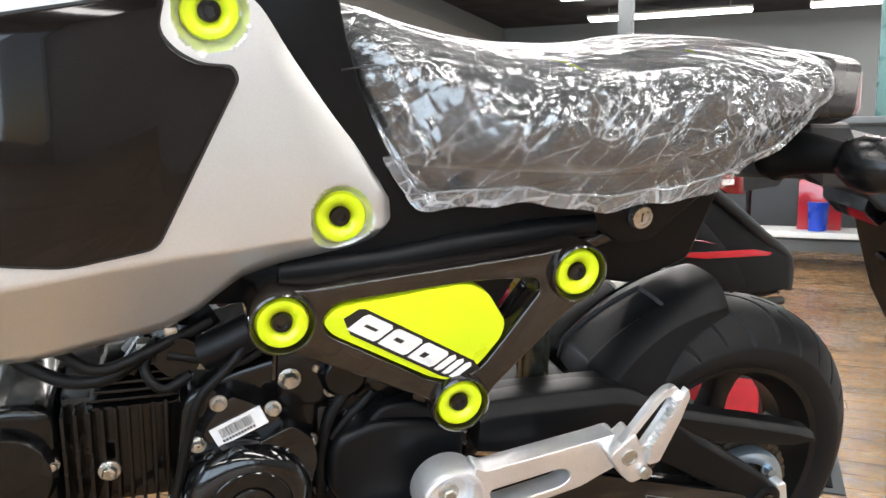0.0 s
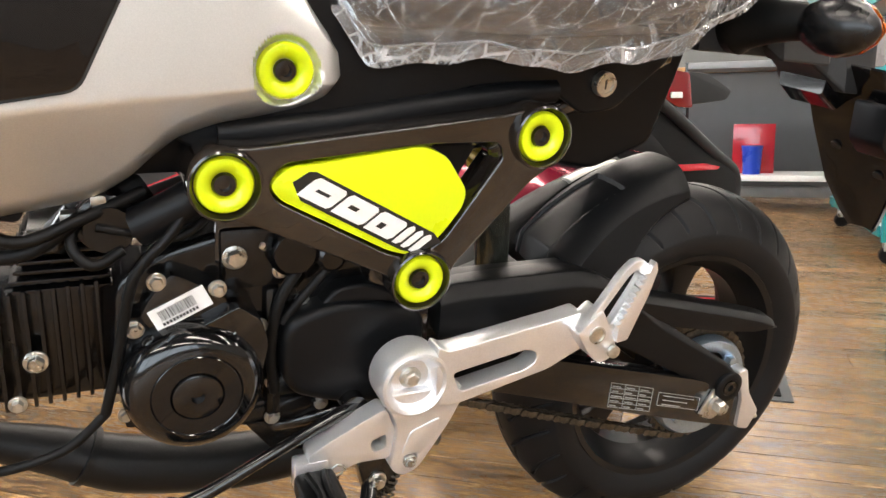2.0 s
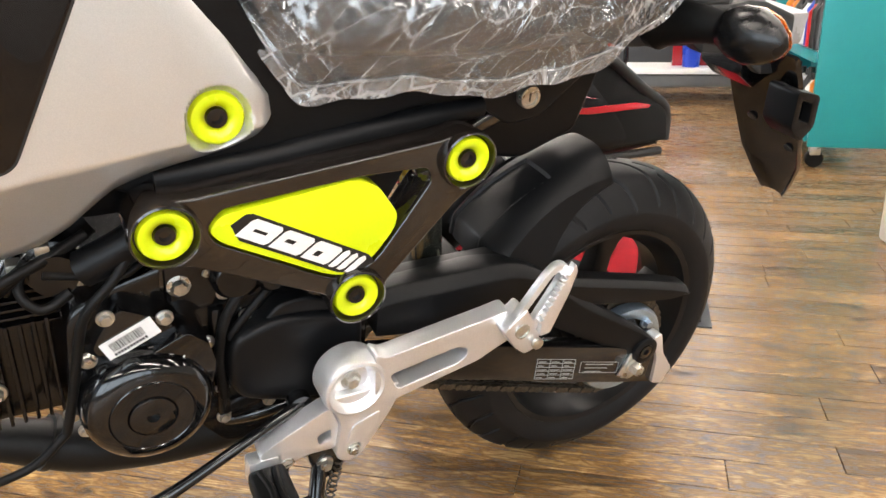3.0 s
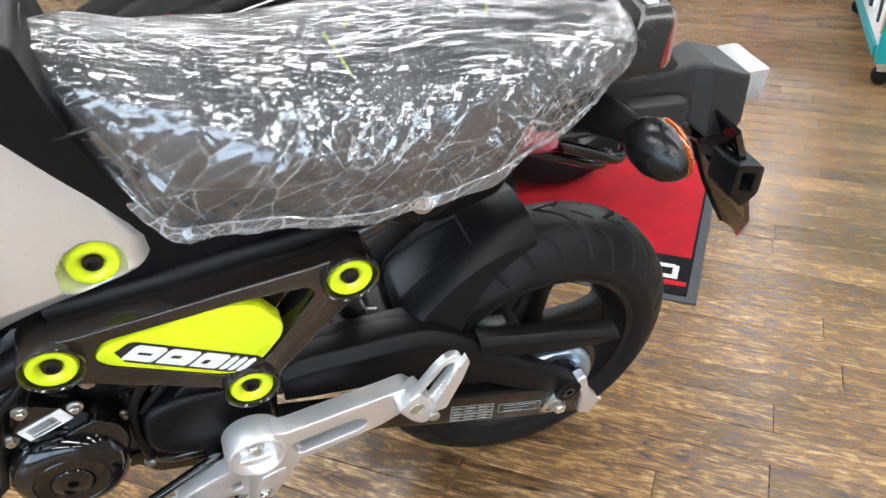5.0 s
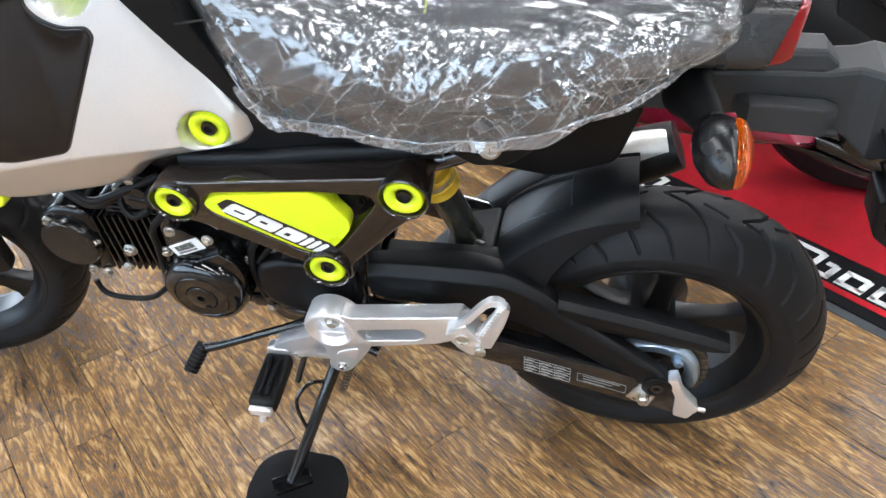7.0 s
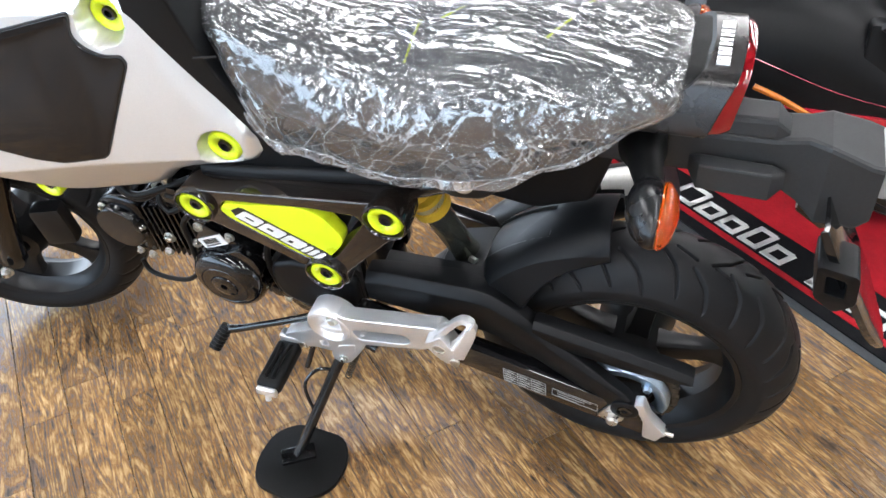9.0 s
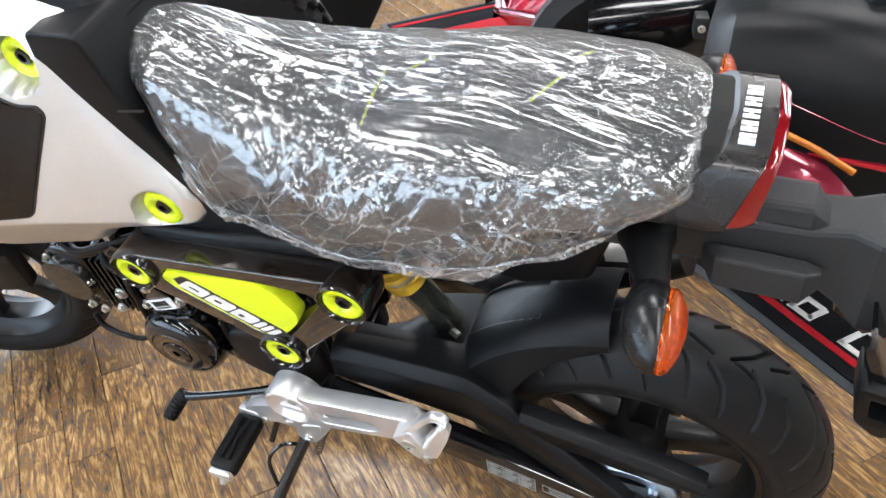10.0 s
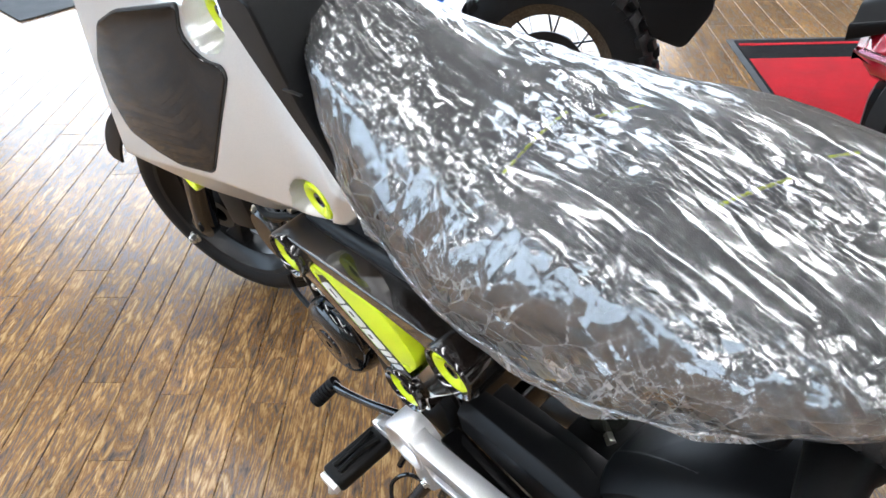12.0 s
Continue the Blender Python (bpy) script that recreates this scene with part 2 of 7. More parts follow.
def film_material(name, haze):
    """Thin clear polythene: mostly see-through, crinkled, with a sharp gloss and painted white glints on each crease.
    """
    m = bpy.data.materials.new(name)
    m.use_nodes = True
    nt = m.node_tree
    nd, ln = nt.nodes, nt.links
    nd.remove(nd["Principled BSDF"])
    out = nd["Material Output"]
    tc = nd.new("ShaderNodeTexCoord")

    def noise(scale, stretch, kind="FBM", detail=3.0, distortion=0.0):
        mp = nd.new("ShaderNodeMapping")
        mp.inputs["Scale"].default_value = stretch
        ln.new(tc.outputs["Object"], mp.inputs["Vector"])
        n = nd.new("ShaderNodeTexNoise")
        n.noise_type = kind
        n.inputs["Scale"].default_value = scale
        n.inputs["Detail"].default_value = detail
        n.inputs["Distortion"].default_value = distortion
        ln.new(mp.outputs[0], n.inputs["Vector"])
        return n.outputs["Fac"]

    def calc(op, a, b):
        k = nd.new("ShaderNodeMath")
        k.operation = op
        for i, v in enumerate((a, b)):
            if isinstance(v, float):
                k.inputs[i].default_value = v
            else:
                ln.new(v, k.inputs[i])
        return k.outputs[0]

    def spread(v, a, b, lo, hi):
        r = nd.new("ShaderNodeMapRange")
        r.inputs["From Min"].default_value, r.inputs["From Max"].default_value = a, b
        r.inputs["To Min"].default_value, r.inputs["To Max"].default_value = lo, hi
        ln.new(v, r.inputs["Value"])
        return r.outputs[0]

    wob = nd.new("ShaderNodeTexNoise")
    wob.inputs["Scale"].default_value = 16.0
    wob.inputs["Detail"].default_value = 2.0
    ln.new(tc.outputs["Object"], wob.inputs["Vector"])
    bent = nd.new("ShaderNodeVectorMath")
    bent.operation = "MULTIPLY_ADD"
    bent.inputs[1].default_value = (0.006, 0.006, 0.006)
    ln.new(wob.outputs["Color"], bent.inputs[0])
    ln.new(tc.outputs["Object"], bent.inputs[2])

    def shards(turn, sizes):
        """Flat creased facets of that size along x, y and z in metres, turned: the cell's tilt, and the way to its edge."""
        rot = nd.new("ShaderNodeMapping")
        rot.inputs["Rotation"].default_value = [radians(v) for v in turn]
        ln.new(bent.outputs[0], rot.inputs["Vector"])
        mp = nd.new("ShaderNodeMapping")
        mp.inputs["Scale"].default_value = [1 / v for v in sizes]
        ln.new(rot.outputs[0], mp.inputs["Vector"])
        v = nd.new("ShaderNodeTexVoronoi")
        v.inputs["Scale"].default_value = 1.0
        ln.new(mp.outputs[0], v.inputs["Vector"])
        e = nd.new("ShaderNodeTexVoronoi")
        e.feature = "DISTANCE_TO_EDGE"
        e.inputs["Scale"].default_value = 1.0
        ln.new(mp.outputs[0], e.inputs["Vector"])
        return v.outputs["Color"], e.outputs["Distance"]

    def tilt(colour, amount):
        mid = nd.new("ShaderNodeVectorMath")
        mid.operation = "SUBTRACT"
        ln.new(colour, mid.inputs[0])
        mid.inputs[1].default_value = (0.5, 0.5, 0.5)
        k = nd.new("ShaderNodeVectorMath")
        k.operation = "SCALE"
        ln.new(mid.outputs[0], k.inputs[0])
        ln.new(amount, k.inputs["Scale"])
        return k.outputs[0]

    # creases drawn long over the top, crumpled shards down the sides, fine crinkles in patches
    sep = nd.new("ShaderNodeSeparateXYZ")
    ln.new(tc.outputs["Object"], sep.inputs[0])
    flat = spread(sep.outputs["Z"], 0.755, 0.795, 0.0, 1.0)
    steep = calc("SUBTRACT", 1.0, flat)
    where = spread(noise(9.0, (0.6, 1, 1), "FBM", 2.0), 0.42, 0.58, 0.0, 1.0)
    where2 = spread(noise(11.0, (0.8, 1, 1.2), "FBM", 2.0), 0.47, 0.57, 0.0, 1.0)
    where3 = spread(noise(7.0, (1, 1, 1), "FBM", 1.0, 0.5), 0.44, 0.56, 0.0, 1.0)
    layers = (
        (shards((0, 0, 9), (0.26, 0.0052, 0.04)), calc("MULTIPLY", flat, 0.28)),
        (shards((0, 0, 23), (0.080, 0.0066, 0.03)), calc("MULTIPLY", calc("MULTIPLY", flat, where), 0.36)),
        (shards((12, 35, 10), (0.060, 0.04, 0.020)), calc("MULTIPLY", steep, 0.48)),
        (shards((-10, -52, 0), (0.056, 0.03, 0.0075)), calc("MULTIPLY", calc("MULTIPLY", steep, where), 0.66)),
        (shards((10, 62, 25), (0.048, 0.03, 0.0065)), calc("MULTIPLY", calc("MULTIPLY", steep, where3), 0.66)),
        (shards((20, 15, 40), (0.018, 0.008, 0.0050)), calc("MULTIPLY", where2, 0.40)),
    )
    geo = nd.new("ShaderNodeNewGeometry")
    normal = geo.outputs["Normal"]
    for (colour, gap), amount in layers:
        ad = nd.new("ShaderNodeVectorMath")
        ln.new(normal, ad.inputs[0])
        ln.new(tilt(colour, amount), ad.inputs[1])
        normal = ad.outputs[0]
    unit = nd.new("ShaderNodeVectorMath")
    unit.operation = "NORMALIZE"
    ln.new(normal, unit.inputs[0])
    normal = unit.outputs[0]
    # glints along the facet edges, put in as white diffuse lines
    glint_lines = calc("MULTIPLY", spread(layers[0][0][1], 0.0, 0.07, 0.5, 0.0), flat)
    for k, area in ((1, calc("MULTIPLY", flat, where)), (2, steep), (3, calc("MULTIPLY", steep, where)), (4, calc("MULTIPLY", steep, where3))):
        glint_lines = calc("ADD", glint_lines, calc("MULTIPLY", spread(layers[k][0][1], 0.0, 0.05, 0.6, 0.0), area))
    # painted crease glints on top of the film's own even haze
    milky = calc("ADD", calc("MULTIPLY", glint_lines, 0.34), haze)
    tr = nd.new("ShaderNodeBsdfTransparent")
    tr.inputs["Color"].default_value = (0.94, 0.945, 0.95, 1)
    gl = nd.new("ShaderNodeBsdfGlossy")
    gl.inputs["Roughness"].default_value = 0.09
    soft = nd.new("ShaderNodeBsdfGlossy")
    soft.inputs["Roughness"].default_value = 0.30
    both = nd.new("ShaderNodeMixShader")
    both.inputs[0].default_value = 0.40
    ln.new(gl.outputs[0], both.inputs[1])
    ln.new(soft.outputs[0], both.inputs[2])
    fr = nd.new("ShaderNodeFresnel")
    fr.inputs["IOR"].default_value = 2.3
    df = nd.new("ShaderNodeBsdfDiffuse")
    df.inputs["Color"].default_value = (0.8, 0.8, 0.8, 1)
    ln.new(normal, gl.inputs["Normal"])
    ln.new(normal, soft.inputs["Normal"])
    ln.new(normal, fr.inputs["Normal"])
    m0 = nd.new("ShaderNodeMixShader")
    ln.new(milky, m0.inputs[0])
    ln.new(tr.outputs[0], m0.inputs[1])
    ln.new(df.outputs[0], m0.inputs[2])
    mx = nd.new("ShaderNodeMixShader")
    ln.new(fr.outputs[0], mx.inputs[0])
    ln.new(m0.outputs[0], mx.inputs[1])
    ln.new(both.outputs[0], mx.inputs[2])
    ln.new(mx.outputs[0], out.inputs["Surface"])
    return m


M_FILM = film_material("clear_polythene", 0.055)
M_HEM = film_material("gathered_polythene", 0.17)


# ---- building tools ----
def link(name, bm, material, parent=None, label="", smooth=True, sharp=40):
    bmesh.ops.recalc_face_normals(bm, faces=bm.faces)
    me = bpy.data.meshes.new(name)
    bm.to_mesh(me)
    bm.free()
    if smooth:
        for p in me.polygons:
            p.use_smooth = True
        me.set_sharp_from_angle(angle=radians(sharp))
    me.materials.append(material)
    ob = new(name, me)
    ob.parent = parent
    if label:
        tagged(ob, label)
    return ob


def part(name, bm, material, parent, label="", smooth=True, sharp=40):
    return link(name, bm, material, parent, label, smooth, sharp)


def round_poly(pts, r=0.01, n=4):
    """Round the corners of a closed outline."""
    out = []
    for i, p in enumerate(pts):
        p, a, b = Vector(p), Vector(pts[i - 1]), Vector(pts[(i + 1) % len(pts)])
        da, db = a - p, b - p
        k = min(r, da.length * 0.45, db.length * 0.45)
        s, e = p + da.normalized() * k, p + db.normalized() * k
        for j in range(n + 1):
            t = j / n
            out.append(s * (1 - t) ** 2 + p * 2 * t * (1 - t) + e * t * t)
    return [tuple(v) for v in out]


def plate(outline, y0, y1, bevel=0.003, holes=(), bm=None, seg=2):
    """A plate: an outline in x and z, between two depths, edges rounded."""
    bm = bm or bmesh.new()
    work = bmesh.new()
    edges = []
    for loop in (outline, *holes):
        vs = [work.verts.new((x, y0, z)) for x, z in loop]
        edges += [work.edges.new((vs[i - 1], vs[i])) for i in range(len(vs))]
    bmesh.ops.triangle_fill(work, use_beauty=True, use_dissolve=False, edges=edges)
    ext = bmesh.ops.extrude_face_region(work, geom=work.faces[:])
    bmesh.ops.translate(work, verts=[v for v in ext["geom"] if isinstance(v, bmesh.types.BMVert)], vec=(0, y1 - y0, 0))
    bmesh.ops.recalc_face_normals(work, faces=work.faces)
    if bevel:
        bmesh.ops.dissolve_limit(work, angle_limit=radians(1), verts=work.verts, edges=work.edges)
        rim = [e for e in work.edges if len(e.link_faces) == 2 and e.calc_face_angle(0) > radians(60)]
        bmesh.ops.bevel(work, geom=rim, offset=bevel, segments=seg, profile=0.6, affect="EDGES", clamp_overlap=True)
    merge(bm, work)
    return bm


def merge(bm, other, m=None):
    if m is not None:
        bmesh.ops.transform(other, matrix=m, verts=other.verts)
    me = bpy.data.meshes.new("tmp")
    other.to_mesh(me)
    other.free()
    bm.from_mesh(me)
    bpy.data.meshes.remove(me)
    return bm


def loft(rings, closed=True, caps=True, bm=None):
    """Skin a row of rings with equal counts."""
    bm = bm or bmesh.new()
    vs = [[bm.verts.new(p) for p in ring] for ring in rings]
    n = len(vs[0])
    for a, b in zip(vs, vs[1:]):
        for i in range(n if closed else n - 1):
            j = (i + 1) % n
            bm.faces.new((a[i], a[j], b[j], b[i]))
    if caps and closed:
        bm.faces.new(vs[0][::-1])
        bm.faces.new(vs[-1])
    return bm


def catmull(pts, n=6):
    pts = [Vector(p) for p in pts]
    out = []
    for i in range(len(pts) - 1):
        p0, p1, p2, p3 = pts[max(i - 1, 0)], pts[i], pts[i + 1], pts[min(i + 2, len(pts) - 1)]
        for j in range(n):
            t = j / n
            out.append(0.5 * ((2 * p1) + (p2 - p0) * t + (2 * p0 - 5 * p1 + 4 * p2 - p3) * t * t + (3 * p1 - p0 - 3 * p2 + p3) * t ** 3))
    out.append(pts[-1])
    return out


def tube(pts, r, n=10, smooth=6, bm=None, caps=True):
    """A round bar or hose along points; r is one radius or one per point of the smoothed path."""
    path = catmull(pts, smooth) if smooth else [Vector(p) for p in pts]
    rings = []
    side = None
    for i, p in enumerate(path):
        d = (path[min(i + 1, len(path) - 1)] - path[max(i - 1, 0)]).normalized()
        if side is None:
            side = d.orthogonal().normalized()
        side = (side - d * side.dot(d)).normalized()
        up = d.cross(side)
        k = r(i / (len(path) - 1)) if callable(r) else r
        rings.append([p + (side * math.cos(a) + up * math.sin(a)) * k for a in (2 * math.pi * q / n for q in range(n))])
    return loft(rings, True, caps, bm)


def lathe(profile, centre=(0, 0, 0), n=48, bm=None, closed=False):
    """Turn a profile of (depth, radius) round the y axis."""
    bm = bm or bmesh.new()
    c = Vector(centre)
    rings = []
    for y, r in profile:
        rings.append([bm.verts.new(c + Vector((r * math.cos(a), y, r * math.sin(a)))) for a in (2 * math.pi * q / n for q in range(n))])
    pairs = list(zip(rings, rings[1:])) + ([(rings[-1], rings[0])] if closed else [])
    for a, b in pairs:
        for i in range(n):
            j = (i + 1) % n
            bm.faces.new((a[i], a[j], b[j], b[i]))
    if not closed:
        bm.faces.new(rings[0])
        bm.faces.new(rings[-1][::-1])
    return bm


def box(x0, x1, y0, y1, z0, z1, bevel=0.004, bm=None, m=None, seg=2):
    work = bmesh.new()
    bmesh.ops.create_cube(work, size=1)
    bmesh.ops.transform(work, matrix=Matrix.Translation(((x0 + x1) / 2, (y0 + y1) / 2, (z0 + z1) / 2)) @ Matrix.Diagonal((x1 - x0, y1 - y0, z1 - z0, 1)), verts=work.verts)
    if bevel:
        bmesh.ops.bevel(work, geom=work.edges[:], offset=bevel, segments=seg, profile=0.6, affect="EDGES", clamp_overlap=True)
    return merge(bm or bmesh.new(), work, m)


def hexbolt(x, y, z, r=0.007, h=0.006, turn=0.3, bm=None):
    """A flanged hexagon bolt that faces the left of the bike."""
    bm = lathe([(0.001, r * 1.22), (-0.0015, r * 1.22), (-0.002, r * 1.15)], (x, y, z), 20, bm)
    ring = lambda yy, k: [(x + 0.9 * r * k * math.cos(a + turn), yy, z + 0.9 * r * k * math.sin(a + turn)) for a in (math.pi / 3 * q for q in range(6))]  # noqa: E731
    loft([ring(y - 0.001, 1), ring(y - h * 0.8, 1), ring(y - h, 0.8)], True, True, bm)
    return bm


def empty(name, label, category, m=None, group="", kind=""):
    ob = new(name)
    ob.empty_display_size = 0.1
    if m is not None:
        ob.matrix_basis = m
    return tagged(ob, label, category, group, kind)


def interp(table, x):
    xs, ys = zip(*table)
    return float(np.interp(x, xs, ys))


def smooth_interp(table, x):
    """Smooth curve through a table of (x, value)."""
    if x <= table[0][0]:
        return table[0][1]
    for i in range(len(table) - 1):
        x0, x1 = table[i][0], table[i + 1][0]
        if x <= x1:
            p0, p1, p2, p3 = table[max(i - 1, 0)][1], table[i][1], table[i + 1][1], table[min(i + 2, len(table) - 1)][1]
            t = (x - x0) / (x1 - x0)
            m0, m1 = (p2 - p0) / 2, (p3 - p1) / 2
            if i == 0:
                m0 = p2 - p1
            if i == len(table) - 2:
                m1 = p2 - p1
            return (2 * t**3 - 3 * t**2 + 1) * p1 + (t**3 - 2 * t**2 + t) * m0 + (-2 * t**3 + 3 * t**2) * p2 + (t**3 - t**2) * m1
    return table[-1][1]


def curve(table, x):
    """Smooth curve through a table of (x, value) at uneven steps."""
    xs, ys = zip(*table)
    if x <= xs[0]:
        return ys[0]
    if x >= xs[-1]:
        return ys[-1]
    slope = [(ys[min(i + 1, len(xs) - 1)] - ys[max(i - 1, 0)]) / (xs[min(i + 1, len(xs) - 1)] - xs[max(i - 1, 0)]) for i in range(len(xs))]
    i = max(k for k in range(len(xs) - 1) if xs[k] <= x)
    w = xs[i + 1] - xs[i]
    t = (x - xs[i]) / w
    return (2 * t**3 - 3 * t**2 + 1) * ys[i] + (t**3 - 2 * t**2 + t) * w * slope[i] + (3 * t**2 - 2 * t**3) * ys[i + 1] + (t**3 - t**2) * w * slope[i + 1]


# ---- the room, laid along the floor boards ----
ROOM = pose(0, 0, 0, 0, 0, 47.7)
U0, U1, V0, V1, HIGH = -5.0, 13.0, -7.0, 4.6, 2.95


def room_box(name, x0, x1, y0, y1, z0, z1, material, bevel=0.0, parent=None):
    ob = link(name, box(x0, x1, y0, y1, z0, z1, bevel), material, parent, smooth=bool(bevel))
    if parent is None:
        ob.matrix_basis = ROOM
    return ob


tagged(room_box("wall_north", U1, U1 + 0.15, V0, V1, 0, HIGH, M_WALL), "plain grey painted shop wall behind the counters", "wall", kind="structure")
tagged(room_box("wall_south", U0 - 0.15, U0, V0, V1, 2.55, HIGH, M_WALL), "grey beam over the glazed side of the shop", "wall", kind="structure")
tagged(room_box("wall_south_sill", U0 - 0.15, U0, V0, V1, 0, 0.55, M_WALLPALE), "low pale wall under the side glazing", "wall", kind="structure")
for i in range(5):
    v = V0 + 0.05 + 2.87 * i
    tagged(room_box(f"window_{i + 8}", U0 - 0.12, U0 - 0.02, v - 0.04, v + 0.04, 0.55, 2.55, M_SHELFGREY), "grey metal post of the side glazing", "window", kind="structure")
tagged(room_box("backdrop_south", U0 - 1.6, U0 - 1.55, V0, V1, -0.3, 4.0, M_DAYSIDE), "bright overcast daylight outside the side glazing", "backdrop", kind="structure")
tagged(room_box("wall_east", U0 - 0.15, U1 + 0.15, V0 - 0.15, V0, 0, HIGH, M_WALLPALE), "plain pale painted shop wall", "wall", kind="structure")
tagged(room_box("ceiling", U0 - 0.15, U1 + 0.15, V0 - 0.15, V1 + 0.2, HIGH, HIGH + 0.1, M_CEIL), "dark painted shop ceiling", "ceiling", kind="structure")
# glazed shopfront: low sill, top beam, posts
tagged(room_box("wall_west", U0 - 0.15, U1 + 0.15, V1, V1 + 0.15, 2.65, HIGH, M_WALL), "grey beam over the glazed shopfront", "wall", kind="structure")
GLASS_END = 1.0
tagged(room_box("wall_west_solid", GLASS_END, U1 + 0.15, V1, V1 + 0.15, 0, 2.65, M_WALLPALE), "plain pale painted wall beside the shopfront", "wall", kind="structure")
tagged(room_box("wall_west_sill", U0 - 0.15, GLASS_END, V1, V1 + 0.15, 0, 0.12, M_SHELFGREY), "low grey sill under the glazed shopfront", "wall", kind="structure")
for i in range(3):
    u = U0 + 2.96 * i
    tagged(room_box(f"window_{i + 1}", u - 0.04, u + 0.04, V1 + 0.02, V1 + 0.12, 0.12, 2.65, M_SHELFGREY), "grey metal post of the shopfront glazing", "window", kind="structure")
tagged(room_box("backdrop", U0, GLASS_END + 0.6, V1 + 1.5, V1 + 1.55, -0.3, 4.5, M_DAY), "bright overcast daylight outside the shopfront", "backdrop", kind="structure")


def ceiling_lamp():
    top = empty("ceiling_light", "white fluorescent batten hanging under the dark ceiling", "ceiling light", group="fluorescent battens")
    part("housing", box(-0.14, 0.14, -1.22, 1.22, HIGH - 0.16, HIGH - 0.12, 0.006), M_WHITE, top)
    part("diffuser", box(-0.135, 0.135, -1.2, 1.2, HIGH - 0.19, HIGH - 0.161, 0.010), M_TUBE, top, "glowing white diffuser")
    for y in (-0.9, 0.9):
        part("hanger", tube([(0, y, HIGH - 0.121), (0, y, HIGH)], 0.006, 8, 0), M_STEEL, top)
    return top


lamp = ceiling_lamp()
spots = [(-3.6 + 1.9 * i, v) for i in range(9) for v in (-4.9, -1.7, 1.5)]
lamp.matrix_basis = ROOM @ pose(*spots[0], 0)
for u, v in spots[1:]:
    copy_thing(lamp, ROOM @ pose(u, v, 0))

# ---- the motorcycle's root: wheels on the floor, leaning on its stand ----
LEANING = 12.77
bike = empty("motorcycle", "small silver and black motorcycle with neon yellow rings, on its stand", "motorcycle", pose(0, 0.0538, 0.0117, LEANING))
R = 0.2434


# ---- wheels ----
def tyre_mesh(width, radius, n=1200, across=84, rim=0.162):
    """A tyre with slanted shoulder grooves and a bent link groove at every fourth."""
    s = np.linspace(-1, 1, across + 1)
    prof = radius - (radius - 0.195) * np.abs(s) ** 2.7
    ang = np.linspace(0, 2 * math.pi, n, endpoint=False)
    A, S = np.meshgrid(ang, s, indexing="ij")
    deep = np.zeros_like(A)
    pitch = radians(48)

    def groove(a0, s0, a1, s1, w=0.0019):
        """One straight groove, repeated round the tyre."""
        base = radians((a0 + a1) / 2)
        x = ((A - base + pitch / 2) % pitch - pitch / 2) * radius
        y = S * width * 1.22
        p = np.array(((radians(a0) - base) * radius, s0 * width * 1.22))
        q = np.array(((radians(a1) - base) * radius, s1 * width * 1.22))
        d = q - p
        t = np.clip(((x - p[0]) * d[0] + (y - p[1]) * d[1]) / (d @ d), 0, 1)
        gap = np.hypot(x - p[0] - t * d[0], y - p[1] - t * d[1])
        np.maximum(deep, 0.0050 * np.clip(1.5 - gap / w, 0, 1), out=deep)

    for side, shift in ((-1, 3.4), (1, 27.4)):
        for k, (outer, inner) in enumerate(((0.90, 0.22), (0.93, 0.42), (0.88, 0.06), (0.93, 0.34))):
            a = shift + 12 * k
            groove(a, side * outer, a + 3.5, side * (outer + inner) / 2)
            groove(a + 3.5, side * (outer + inner) / 2, a + 9.5, side * inner)
        a = shift + 24
        groove(a + 9.5, side * 0.06, a + 16, -side * 0.20)
        groove(a + 16, -side * 0.20, a + 9, -side * 0.32)
        groove(a - 2.5, side * 0.22, a + 4, side * 0.02)
    rr = prof[None, :] - deep
    ring_y = [width * v for v in s] + [width * k for k in (0.985, 0.9, 0.8, -0.8, -0.9, -0.985)]
    rings = np.concatenate([rr, np.tile(np.array((0.182, 0.170, rim, rim, 0.170, 0.182)), (n, 1))], axis=1)
    m = rings.shape[1]
    co = np.stack([rings * np.cos(ang)[:, None], np.tile(np.array(ring_y), (n, 1)), rings * np.sin(ang)[:, None]], axis=-1).reshape(-1, 3)
    i, k = np.meshgrid(np.arange(n), np.arange(m), indexing="ij")
    i2, k2 = (i + 1) % n, (k + 1) % m
    faces = np.stack([i * m + k, i * m + k2, i2 * m + k2, i2 * m + k], axis=-1).reshape(-1, 4)
    me = bpy.data.meshes.new("tmp")
    me.from_pydata(co.tolist(), [], faces.tolist())
    bm = bmesh.new()
    bm.from_mesh(me)
    bpy.data.meshes.remove(me)
    return bm


